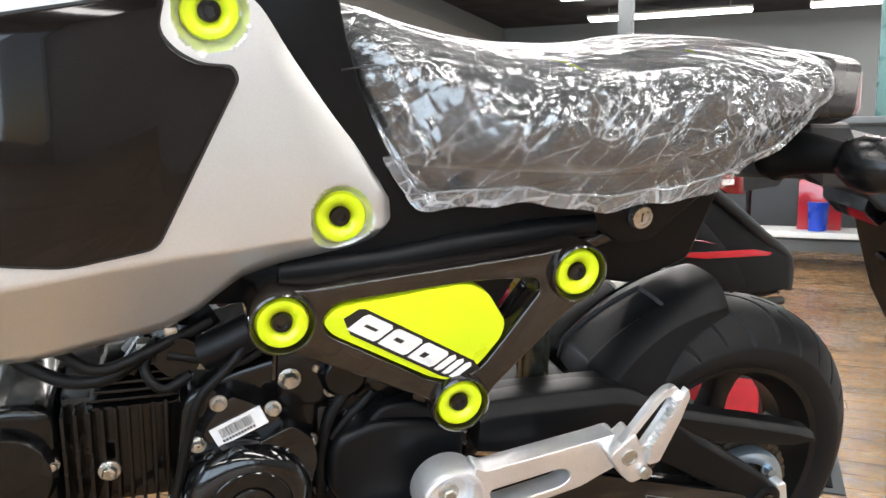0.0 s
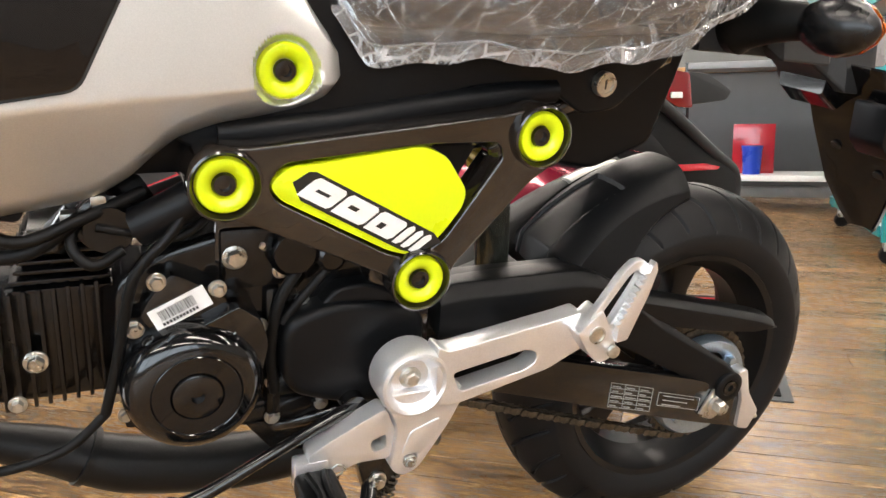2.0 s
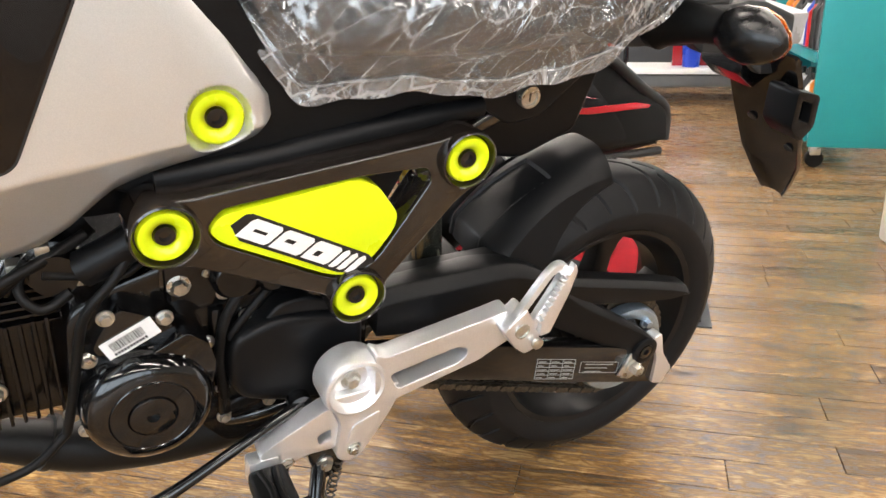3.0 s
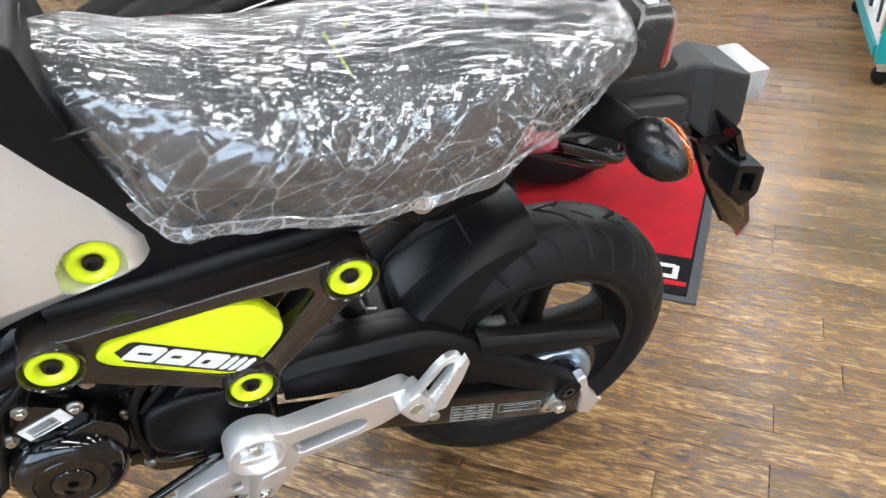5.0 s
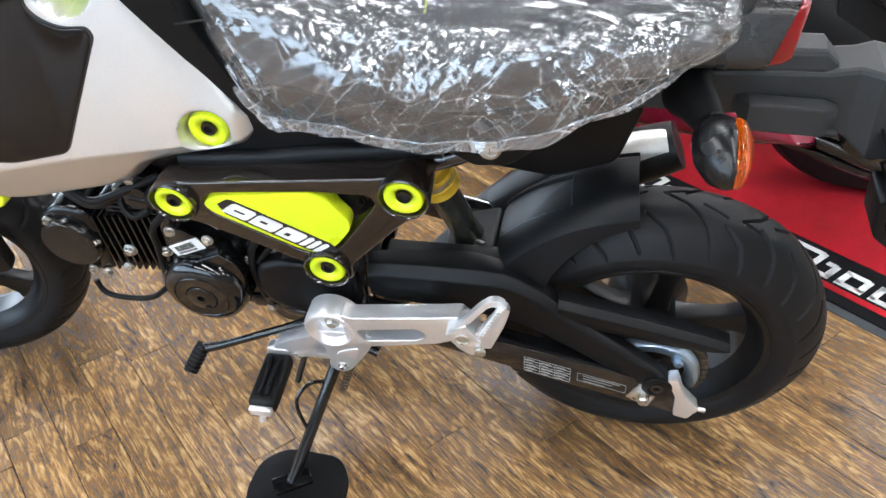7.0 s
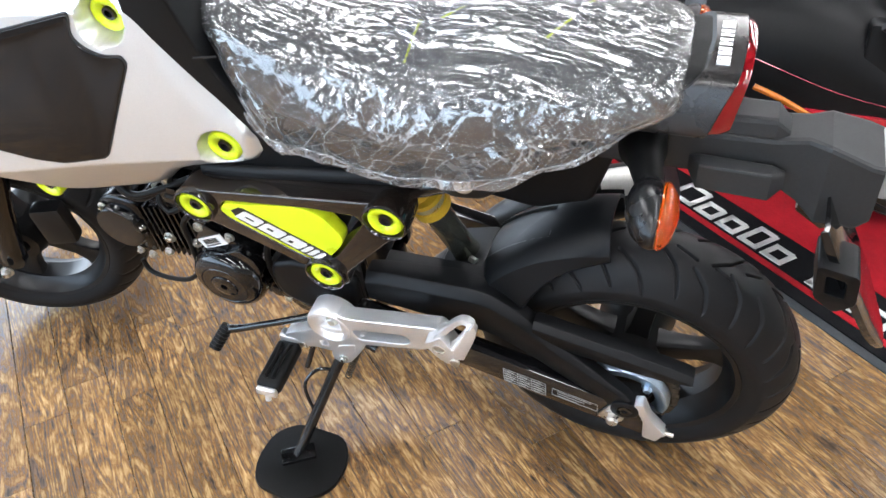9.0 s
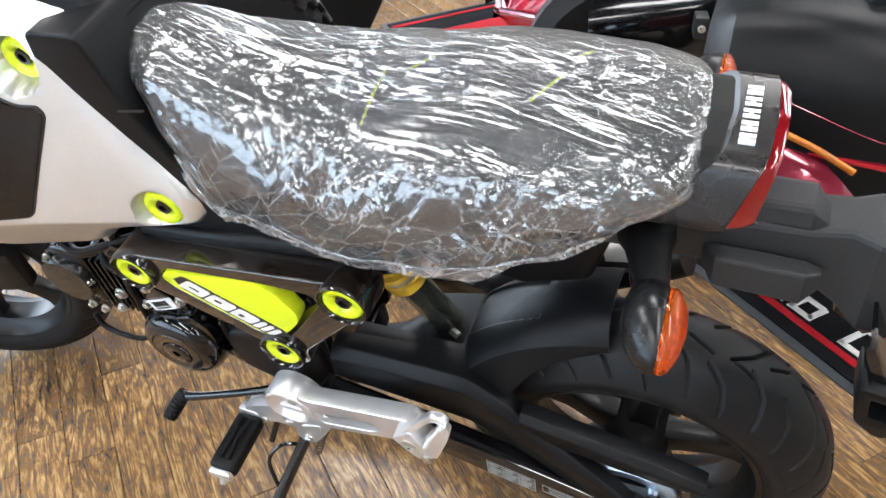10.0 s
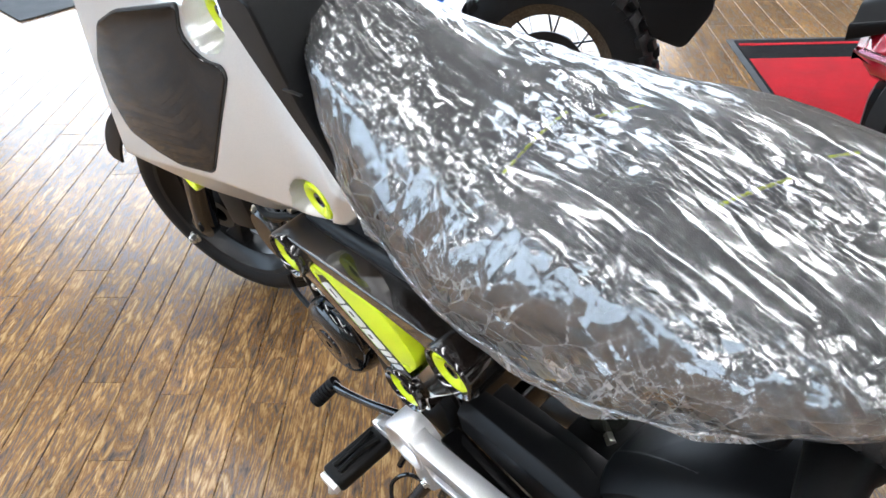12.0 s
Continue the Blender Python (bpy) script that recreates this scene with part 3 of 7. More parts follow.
def wheel(name, x, z, width, label, fine=True, turn=0.0, radius=R):
    hub = part(name, lathe([(-0.055, 0.018), (-0.055, 0.035), (-0.03, 0.045), (0.03, 0.045), (0.05, 0.06), (0.055, 0.06), (0.055, 0.018)], (0, 0, 0), 40, closed=True), M_RIM, bike, label)
    hub.location = (x, 0, z)
    t = part("tyre", tyre_mesh(width, radius, 1500 if fine else 500, 90 if fine else 30), M_RUBBER, hub, "black rubber road tyre with angled grooves", sharp=50)
    w = width * 0.82
    t = part("rim", lathe([(-w, 0.158), (-w - 0.003, 0.166), (-w + 0.001, 0.169), (-w + 0.006, 0.166), (w - 0.006, 0.166), (w - 0.001, 0.169), (w + 0.003, 0.166), (w, 0.158), (w * 0.6, 0.150), (0.02, 0.138), (-0.02, 0.138), (-w * 0.6, 0.150)], (0, 0, 0), 96, closed=True), M_RIM, hub)
    for i in range(5):
        a = turn + 2 * math.pi * i / 5
        rings = []
        for r, hw, hd in ((0.036, 0.020, 0.020), (0.06, 0.016, 0.017), (0.10, 0.015, 0.014), (0.125, 0.020, 0.014), (0.142, 0.030, 0.016)):
            c, s = math.cos(a), math.sin(a)
            rings.append([(r * c - q * s, y, r * s + q * c) for q, y in round_poly([(-hw, -hd), (hw, -hd), (hw, hd), (-hw, hd)], 0.006, 2)])
        part("spoke", loft(rings), M_RIM, hub)
    return hub


rear = wheel("rear_wheel", 0, R, 0.065, "black cast five-spoke rear wheel", True, 0.15)
STEER = Matrix.Translation((-1.195, 0, 0)) @ pose(0, 0, 0, 0, 0, 18) @ Matrix.Translation((1.195, 0, 0))
front = wheel("front_wheel", -1.2, 0.236, 0.058, "black cast five-spoke front wheel", False, 0.5, 0.231)
front.matrix_basis = STEER @ Matrix.Translation((-1.2, 0, 0.236))


# ---- silver side cover of the tank ----
def skin(x0, x1, top, bottom, depth, nx=40, nz=24, thick=0.006, roll=0.014, rolled=0.02, holes=()):
    """A curved body panel between an upper and a lower edge line; its rim turns inward."""
    rings_a, rings_b = [], []
    for i in range(nx + 1):
        x = x0 + (x1 - x0) * i / nx
        zt, zb = smooth_interp(top, x), smooth_interp(bottom, x)
        ra, rb = [], []
        for k in range(nz + 1):
            t = 0.5 - 0.5 * math.cos(math.pi * k / nz)
            t = 0.5 * t + 0.5 * k / nz
            z = zb + (zt - zb) * t
            e = min((z - zb), (zt - z), x - x0, x1 - x)
            y = depth(x, z)
            y += roll * max(0.0, 1 - e / rolled) ** 2 if e < rolled else 0
            ra.append((x, y, z))
            rb.append((x, y + thick, z))
        rings_a.append(ra)
        rings_b.append(rb)
    bm = bmesh.new()
    va = [[bm.verts.new(p) for p in r] for r in rings_a]
    vb = [[bm.verts.new(p) for p in r] for r in rings_b]
    for i in range(nx):
        for k in range(nz):
            bm.faces.new((va[i][k], va[i + 1][k], va[i + 1][k + 1], va[i][k + 1]))
            bm.faces.new((vb[i][k], vb[i][k + 1], vb[i + 1][k + 1], vb[i + 1][k]))
    for i in range(nx):
        bm.faces.new((va[i][0], vb[i][0], vb[i + 1][0], va[i + 1][0]))
        bm.faces.new((va[i][nz], va[i + 1][nz], vb[i + 1][nz], vb[i][nz]))
    for k in range(nz):
        bm.faces.new((va[0][k], va[0][k + 1], vb[0][k + 1], vb[0][k]))
        bm.faces.new((va[nx][k], vb[nx][k], vb[nx][k + 1], va[nx][k + 1]))
    return bm



def flank(x, z):
    """The plane on which the silver cover lies."""
    return -(0.098 + 0.2 * (-0.49 - x)) + 0.19 * (z - 0.63)


CREASE = [(-0.93, 0.606), (-0.85, 0.611), (-0.773, 0.618), (-0.70, 0.624), (-0.64, 0.627), (-0.57, 0.631), (-0.48, 0.634)]
WELLS = ((-0.655, 0.818, -0.076), (-0.544, 0.643, -0.098))


def shroud_depth(x, z):
    y = flank(x, z)
    y -= 0.004 * math.cos(min(1.5, abs(z - 0.70) / 0.12)) 
    fold = smooth_interp(CREASE, x)
    if z < fold:
        y += 0.70 * (fold - z)
    # the rear shoulder turns in towards the seat, more so higher up
    edge = smooth_interp([(0.60, -0.492), (0.66, -0.497), (0.70, -0.519), (0.75, -0.541), (0.80, -0.562), (0.86, -0.572)], z)
    near = max(0.0, 1 - (edge - x) / 0.05) if x > edge - 0.05 else 0
    y += near * near * 0.030 * max(0.0, min(1.0, (z - 0.66) / 0.16))
    y += 0.9 * max(0.0, z - 0.83) ** 1.2
    for wx, wz, wy in WELLS:
        d = math.hypot(x - wx, z - wz)
        if d < 0.031:
            t = min(1.0, max(0.0, (d - 0.0262) / 0.0042))
            y = max(y, (wy + 0.003) * (1 - t) + y * t)
    return y


SH_TOP = [(-0.915, 0.800), (-0.89, 0.850), (-0.84, 0.868), (-0.78, 0.876), (-0.68, 0.882), (-0.60, 0.868), (-0.573, 0.835), (-0.555, 0.775), (-0.535, 0.733), (-0.505, 0.680), (-0.492, 0.655)]
SH_BOT = [(-0.915, 0.625), (-0.89, 0.575), (-0.83, 0.527), (-0.745, 0.530), (-0.70, 0.536), (-0.672, 0.552), (-0.650, 0.573), (-0.632, 0.588), (-0.60, 0.598), (-0.534, 0.606), (-0.507, 0.616), (-0.492, 0.638)]
shrouds = []
for side in (1, -1):
    bm = skin(-0.915, -0.492, SH_TOP, SH_BOT, shroud_depth, 170 if side > 0 else 40, 130 if side > 0 else 24)
    if side < 0:
        bmesh.ops.scale(bm, vec=(1, -1, 1), verts=bm.verts)
    shrouds.append(part("tank_side_cover", bm, M_SILVER, bike, "glossy silver painted tank side cover"))
PANEL = round_poly([(-0.704, 0.636), (-0.769, 0.628), (-0.81, 0.634), (-0.862, 0.650), (-0.882, 0.690), (-0.884, 0.735), (-0.855, 0.787), (-0.81, 0.808), (-0.690, 0.832), (-0.697, 0.802), (-0.684, 0.787), (-0.666, 0.778), (-0.641, 0.777), (-0.636, 0.766)], 0.010)
for grow, name, y0, y1, m, label in ((0.0022, "panel_seam", -0.0050, 0.0, M_BLACKINK, "black gap round the inset panel"), (0, "inset_panel", -0.0065, 0.0, M_PANEL, "glossy dark bronze inset panel")):
    cx, cz = -0.765, 0.72
    bm = plate([(cx + (x - cx) * (1 + grow / 0.1), cz + (z - cz) * (1 + grow / 0.1)) for x, z in PANEL], y0, y1, 0.0015 if not grow else 0)
    for v in bm.verts:
        v.co.y += flank(v.co.x, v.co.z)
    part(name, bm, m, shrouds[0], label)

# black fuel tank top between the covers, running down to the seat nose
rings = []
for x, w, zt, zb in ((-0.93, 0.03, 0.86, 0.80), (-0.88, 0.06, 0.90, 0.70), (-0.78, 0.066, 0.925, 0.66), (-0.68, 0.060, 0.925, 0.64), (-0.61, 0.056, 0.900, 0.62), (-0.572, 0.054, 0.868, 0.61), (-0.55, 0.05, 0.845, 0.61)):
    rings.append([(x, y, z) for y, z in round_poly([(-w, zb), (w, zb), (w * 0.95, zt - 0.035), (w * 0.55, zt), (-w * 0.55, zt), (-w * 0.95, zt - 0.035)], 0.02, 3)])
part("fuel_tank", loft(rings), M_MATTE, bike, "matte black tank top")


# ---- neon mounting rings ----
def puck(x, y, z, parent, r=0.0242, collar=0.0, cm=None):
    if collar:
        part("collar", lathe([(0.045, collar * 0.90), (-0.002, collar), (-0.006, collar - 0.0012), (-0.007, collar - 0.003), (-0.006, r + 0.0035), (0.0, r + 0.001), (0.02, r + 0.001)], (x, y, z), 56, closed=True), cm, parent)
    ring = part("neon_ring", lathe([(0.01, r), (-0.0005, r), (-0.0035, r - 0.0018), (-0.0042, r - 0.0045), (-0.0035, 0.016), (0.001, 0.0105), (0.005, 0.0095), (0.01, 0.0095)], (x, y, z), 56, closed=True), M_NEON, parent, "neon yellow plastic ring")
    bm = lathe([(0.008, 0.0098), (0.0005, 0.0098), (-0.0015, 0.0088), (-0.0018, 0.0052), (0.0025, 0.0045), (0.0025, 0.0001)], (x, y, z), 28)
    bolt = part("bolt", bm, M_GLOSSBLK, ring, "black socket bolt")
    return ring


for x, z, y in WELLS:
    puck(x, y, z, bike)
puck(-0.862, -0.137, 0.548, bike, 0.0235)

# ---- triangular frame cover with badge ----
C, D, E = (-0.602, 0.557), (-0.309, 0.590), (-0.424, 0.455)
OUT = round_poly([(-0.613, 0.588), (-0.580, 0.586), (-0.338, 0.612), (-0.308, 0.620), (-0.280, 0.600), (-0.282, 0.566), (-0.313, 0.546), (-0.392, 0.460), (-0.390, 0.436), (-0.42, 0.425), (-0.445, 0.447), (-0.455, 0.460), (-0.581, 0.520), (-0.607, 0.527), (-0.632, 0.548), (-0.632, 0.570)], 0.012)
HOLE = round_poly([(-0.566, 0.555), (-0.553, 0.572), (-0.423, 0.585), (-0.352, 0.585), (-0.345, 0.572), (-0.374, 0.530), (-0.400, 0.494), (-0.429, 0.476), (-0.455, 0.482), (-0.560, 0.540)], 0.008)
cover = part("frame_cover", plate(OUT, -0.133, -0.088, 0.0125, [HOLE], seg=5), M_FRAME, bike, "dark bronze triangular frame cover")
# sloping inner walls of the opening
rings = [[(x, -0.127, z) for x, z in HOLE], [(-0.45 + (x + 0.45) * 0.93, -0.118, 0.53 + (z - 0.53) * 0.90) for x, z in HOLE], [(-0.45 + (x + 0.45) * 0.93, -0.105, 0.53 + (z - 0.53) * 0.90) for x, z in HOLE]]
part("inner_lip", loft(rings, True, False), M_FRAME, cover)
part("backing", plate(round_poly([(-0.57, 0.550), (-0.55, 0.575), (-0.42, 0.589), (-0.36, 0.580), (-0.41, 0.490), (-0.44, 0.475)], 0.008), -0.106, -0.098, 0.002), M_MATTE, cover)
for x, z in (C, D, E):
    puck(x, -0.135, z, cover, 0.0242, 0.0312, M_FRAME)
BADGE = round_poly([(-0.566, 0.553), (-0.554, 0.567), (-0.428, 0.584), (-0.404, 0.574), (-0.381, 0.540), (-0.384, 0.524), (-0.405, 0.496), (-0.431, 0.479), (-0.455, 0.485), (-0.556, 0.540)], 0.010)
badge = part("badge", plate(BADGE, -0.1335, -0.112, 0.0022), M_NEON, cover, "neon yellow badge plate")
band_x = Vector((0.870, 0, -0.492))
band_z = Vector((0.492, 0, 0.870))


def on_band(s, h, y):
    return Vector((-0.5475, y, 0.5455)) + band_x * s + band_z * h


def band_plate(pts, y0, y1):
    bm = bmesh.new()
    a = [bm.verts.new(on_band(s, h, y0)) for s, h in pts]
    b = [bm.verts.new(on_band(s, h, y1)) for s, h in pts]
    bm.faces.new(a)
    bm.faces.new(b[::-1])
    for i in range(len(a)):
        bm.faces.new((a[i - 1], b[i - 1], b[i], a[i]))
    return bm


part("black_band", band_plate([(-0.004, 0.010), (0.004, 0.0245), (0.010, 0.0275), (0.140, 0.0275), (0.152, 0.0225), (0.134, 0.003), (0.118, -0.001), (0.010, -0.001)], -0.1342, -0.1332), M_BLACKINK, badge)
for s0, s1, slots in ((0.004, 0.036, ((0.013, 0.012, 0.022, 0.003),)), (0.0385, 0.071, ((0.012, 0.012, 0.015, 0.004),)), (0.0735, 0.103, ((0.010, 0.0085, 0.010, 0.006),)), (0.1055, 0.113, ()), (0.1155, 0.1225, ()), (0.125, 0.1325, ())):
    q = [(s0, 0.0025), (s1 - 0.003, 0.0025), (s1 + 0.001, 0.006), (s1 + 0.008, 0.0215), (s1 + 0.006, 0.0245), (s0 + 0.012, 0.0245), (s0 + 0.008, 0.021)]
    part("white_block", band_plate(q, -0.1348, -0.1338), M_WHITE, badge)
    for a, h, w, t in slots:
        part("dark_slot", band_plate([(s0 + a, h), (s0 + a + w * 0.6, h), (s0 + a + w * 0.6 + t * 0.5, h + t), (s0 + a + t * 0.5, h + t)], -0.1352, -0.1346), M_BLACKINK, badge)

# ---- black mid frame under the seat ----
bm = plate(round_poly([(-0.62, 0.86), (-0.555, 0.862), (-0.540, 0.800), (-0.525, 0.755), (-0.50, 0.705), (-0.455, 0.650), (-0.30, 0.675), (-0.12, 0.685), (-0.135, 0.655), (-0.195, 0.604), (-0.235, 0.600), (-0.268, 0.622), (-0.300, 0.632), (-0.36, 0.628), (-0.425, 0.610), (-0.455, 0.600), (-0.62, 0.575), (-0.66, 0.60), (-0.64, 0.70)], 0.010), -0.088, 0.088, 0.006, seg=3)
# added black block that hides the bright floor behind the side covers
part("gap_filler", box(-0.80, -0.55, -0.070, 0.085, 0.545, 0.70, 0.02), M_MATTE, bike)
frame_mid = part("mid_frame", bm, M_MATTE, bike, "matte black plastic frame cover under the seat")
part("lower_rail", tube([(-0.60, -0.088, 0.588), (-0.50, -0.088, 0.596), (-0.42, -0.088, 0.608), (-0.33, -0.088, 0.620), (-0.27, -0.086, 0.624)], 0.012, 12), M_MATTE, frame_mid, "black frame rail")
part("seam", plate([(-0.545, 0.7745), (-0.510, 0.7800), (-0.510, 0.7815), (-0.545, 0.7760)], -0.0905, -0.0875, 0), M_BLACKINK, frame_mid)
lock = part("seat_lock", lathe([(0.012, 0.0128), (-0.003, 0.0128), (-0.005, 0.0118), (-0.005, 0.0088), (-0.003, 0.0082)], (-0.215, -0.092, 0.632), 36), M_STEEL, bike, "round chrome seat lock")
part("key_slot", box(-0.2158, -0.2142, -0.0956, -0.094, 0.627, 0.637, 0), M_BLACKINK, lock)

# ---- seat ----
SEAT_TOP = [(-0.572, 0.812), (-0.556, 0.820), (-0.52, 0.817), (-0.46, 0.802), (-0.36, 0.789), (-0.26, 0.792), (-0.20, 0.802), (-0.16, 0.806), (-0.06, 0.806), (0.01, 0.799), (0.030, 0.790)]
SEAT_BOT = [(-0.572, 0.806), (-0.560, 0.796), (-0.542, 0.771), (-0.513, 0.727), (-0.486, 0.685), (-0.464, 0.668), (-0.36, 0.664), (-0.26, 0.664), (-0.16, 0.680), (-0.06, 0.708), (0.01, 0.744), (0.026, 0.755)]
SEAT_HALF = [(-0.572, 0.010), (-0.560, 0.024), (-0.545, 0.042), (-0.520, 0.065), (-0.498, 0.079), (-0.478, 0.087), (-0.45, 0.096), (-0.40, 0.107), (-0.36, 0.116), (-0.26, 0.127), (-0.16, 0.126), (-0.06, 0.112), (-0.01, 0.096), (0.014, 0.080), (0.026, 0.056)]


def seat_point(x, a, grow=0.0):
    zt, zb, h = curve(SEAT_TOP, x) + grow, curve(SEAT_BOT, x) - grow, curve(SEAT_HALF, x) + grow
    c, s = math.cos(a), math.sin(a)
    p = 2 / 2.9
    zc, rz = zb + (zt - zb) * 0.42, (zt - zb) * (0.58 if s > 0 else 0.42)
    return (x, h * math.copysign(abs(c) ** p, c) * (1 - 0.10 * max(0, s)), zc + rz * math.copysign(abs(s) ** p, s))


rings = [[seat_point(-0.564 + 0.586 * i / 60, 2 * math.pi * k / 56, -0.009) for k in range(56)] for i in range(61)]
seat = part("seat", loft(rings), M_SEAT, bike, "black vinyl dual seat with a step")
part("seat_seam", tube([(-0.205, y, curve(SEAT_TOP, -0.205) - 0.009 - 2.2 * y * y) for y in (-0.10, -0.05, 0, 0.05, 0.10)], 0.0025, 8), M_RUBBERSOFT, seat)
for x0, x1, y0, y1 in ((-0.282, -0.289, -0.060, 0.021), (-0.265, -0.245, 0.025, 0.060), (-0.127, -0.107, -0.018, 0.027), (-0.103, -0.094, 0.063, 0.085)):
    n = 9
    for i in range(n):
        t0, t1 = (i + 0.12) / n, (i + 0.88) / n
        p, q = [Vector((x0 + (x1 - x0) * t, y0 + (y1 - y0) * t, curve(SEAT_TOP, x0 + (x1 - x0) * t) - 0.0075 - 2.0 * (y0 + (y1 - y0) * t) ** 2)) for t in (t0, t1)]
        part("stitch", tube([p, (p + q) / 2 + Vector((0, 0, 0.001)), q], 0.0011, 6, 2), M_NEON, seat)


strap_rows = []
for i in range(17):
    t = i / 16
    x, z = curve([(0.0, -0.140), (0.3, -0.124), (0.65, -0.098), (1.0, -0.078)], t), curve([(0.0, 0.775), (0.3, 0.787), (0.65, 0.776), (1.0, 0.735)], t)
    y = 0.020 - curve(SEAT_HALF, x) * curve([(0.0, 1.0), (0.4, 0.93), (1.0, 0.985)], t)
    w = 0.010 + 0.002 * t
    strap_rows.append([(x + dx, y - dy, z + dz) for dx, dy, dz in ((-w * 0.6, 0.0, -w), (-w * 0.6, 0.004, -w), (w * 0.6, 0.004, w), (w * 0.6, 0.0, w))])
part("grab_strap", loft(strap_rows), M_RUBBERSOFT, seat, "black webbing strap on the seat side")

# ---- tail ----
TAIL = round_poly([(-0.060, 0.728), (0.060, 0.728), (0.086, 0.742), (0.084, 0.752), (0.065, 0.796), (0.052, 0.803), (0.0, 0.806), (-0.052, 0.803), (-0.065, 0.796), (-0.084, 0.752), (-0.086, 0.742)], 0.008, 3)


def tail_ring(f, grow=0.0):
    """A cross-section of the tail, from its front edge (0) to its rear edge (1)."""
    out = []
    for y, z in TAIL:
        x0, x1 = 0.037 + 1.05 * (z - 0.80), 0.073 + 0.34 * (z - 0.80)
        bulge = 0.004 * (1 - (y / 0.088) ** 2)
        k = 1 + grow / 0.06
        out.append((x0 + (x1 - x0) * f + bulge, y * k, 0.762 + (z - 0.762) * k))
    return out


tail = part("tail_cowl", loft([tail_ring(f) for f in (0, 0.03, 0.3, 0.6, 0.97)] + [tail_ring(1.0, -0.002)]), M_TAIL, bike, "dark brushed tail cowl", sharp=30)
part("tail_gasket", loft([[(x - shift, y, z) for x, y, z in tail_ring(0.0, -0.004)] for shift in (0.030, -0.002)]), M_RUBBERSOFT, tail, "black rubber gasket")
part("tail_light", loft([tail_ring(0.99, -0.003), tail_ring(1.16, -0.005), tail_ring(1.28, -0.009)]), M_REDLENS, tail, "red tail light lens", sharp=30)
for i in range(5):
    y0 = -0.043 + i * 0.0158
    bm = bmesh.new()
    for a, b in ((0.0, 0.0042), (0.0072, 0.0114)):
        box(0.0510, 0.0640, y0 + a, y0 + b, 0.8035, 0.8062, 0, bm)
    box(0.0557, 0.0590, y0 + 0.004, y0 + 0.0075, 0.8037, 0.8061, 0, bm)
    part("logo_bar", bm, M_WHITE, tail)


# black inner fender between seat and hugger
part("inner_fender", plate(round_poly([(-0.285, 0.67), (-0.03, 0.69), (-0.055, 0.60), (-0.072, 0.545), (-0.15, 0.515), (-0.235, 0.53), (-0.275, 0.585)], 0.012), -0.004, 0.075, 0.006, seg=3), M_MATTE, bike, "matte black inner rear fender")

# ---- rear fender stalk, plate bracket, indicators ----
def prism(rows, r=0.005):
    """A skinned beam; rows of x, half width, lower and upper height, top half width."""
    return loft([[(x, y, z) for y, z in round_poly([(-w, z0), (w, z0), (wt, z1), (-wt, z1)], r, 2)] for x, w, z0, z1, wt in rows])


fender = part("rear_fender", prism([(-0.06, 0.048, 0.662, 0.705, 0.040), (0.05, 0.042, 0.656, 0.705, 0.032), (0.13, 0.038, 0.650, 0.702, 0.026), (0.160, 0.044, 0.632, 0.706, 0.024), (0.182, 0.056, 0.615, 0.706, 0.034), (0.225, 0.054, 0.612, 0.692, 0.040), (0.238, 0.050, 0.622, 0.688, 0.038)]), M_DKGREY, bike, "dark grey angular rear fender stalk", sharp=14)
part("top_block", prism([(0.045, 0.020, 0.700, 0.712, 0.012), (0.06, 0.028, 0.700, 0.722, 0.020), (0.125, 0.026, 0.700, 0.722, 0.018), (0.14, 0.020, 0.700, 0.706, 0.012)]), M_DKGREY, fender, sharp=14)
for s in (-1, 1):
    bm = loft([[(x, y, z) for y, z in round_poly([(s * 0.040, z0), (s * w, z0), (s * (w - 0.008), z1), (s * 0.040, z1)], 0.003, 2)] for x, w, z0, z1 in ((0.040, 0.052, 0.668, 0.680), (0.052, 0.068, 0.655, 0.684), (0.128, 0.068, 0.650, 0.680), (0.142, 0.056, 0.660, 0.674))])
    part("side_wing", bm, M_DKGREY, fender, sharp=14)
part("plate_lamp", box(0.236, 0.272, -0.036, 0.036, 0.645, 0.690, 0.006), mat("lamp_lens", (0.32, 0.32, 0.32), 0.3, 0, 0.3, grain=0.05, blotch=0.08), fender, "pale licence lamp lens")


def bracket_point(s, y, lift=0.0):
    return (0.188 + 0.44 * s + 0.89 * lift, y - 0.042, 0.648 - 0.87 * s + 0.44 * lift)


rows = []
for s, w, rim in ((0.0, 0.058, 0.004), (0.03, 0.062, 0.005), (0.10, 0.060, 0.005), (0.19, 0.052, 0.004), (0.235, 0.034, 0.004), (0.262, 0.020, 0.003)):
    rows.append([bracket_point(s, -w, -rim), bracket_point(s, -w + 0.005, 0.0), bracket_point(s, 0, 0.003), bracket_point(s, w - 0.005, 0.0), bracket_point(s, w, -rim), bracket_point(s, w, 0.004), bracket_point(s, w - 0.006, 0.006), bracket_point(s, -w + 0.006, 0.006), bracket_point(s, -w, 0.004)])
hanger = part("plate_bracket", loft(rows), M_GLOSSBLK, bike, "gloss black plate bracket", sharp=25)
part("bracket_stem", prism([(0.165, 0.036, 0.610, 0.650, 0.040), (0.195, 0.040, 0.590, 0.650, 0.045), (0.225, 0.036, 0.605, 0.640, 0.040)]), M_GLOSSBLK, hanger)
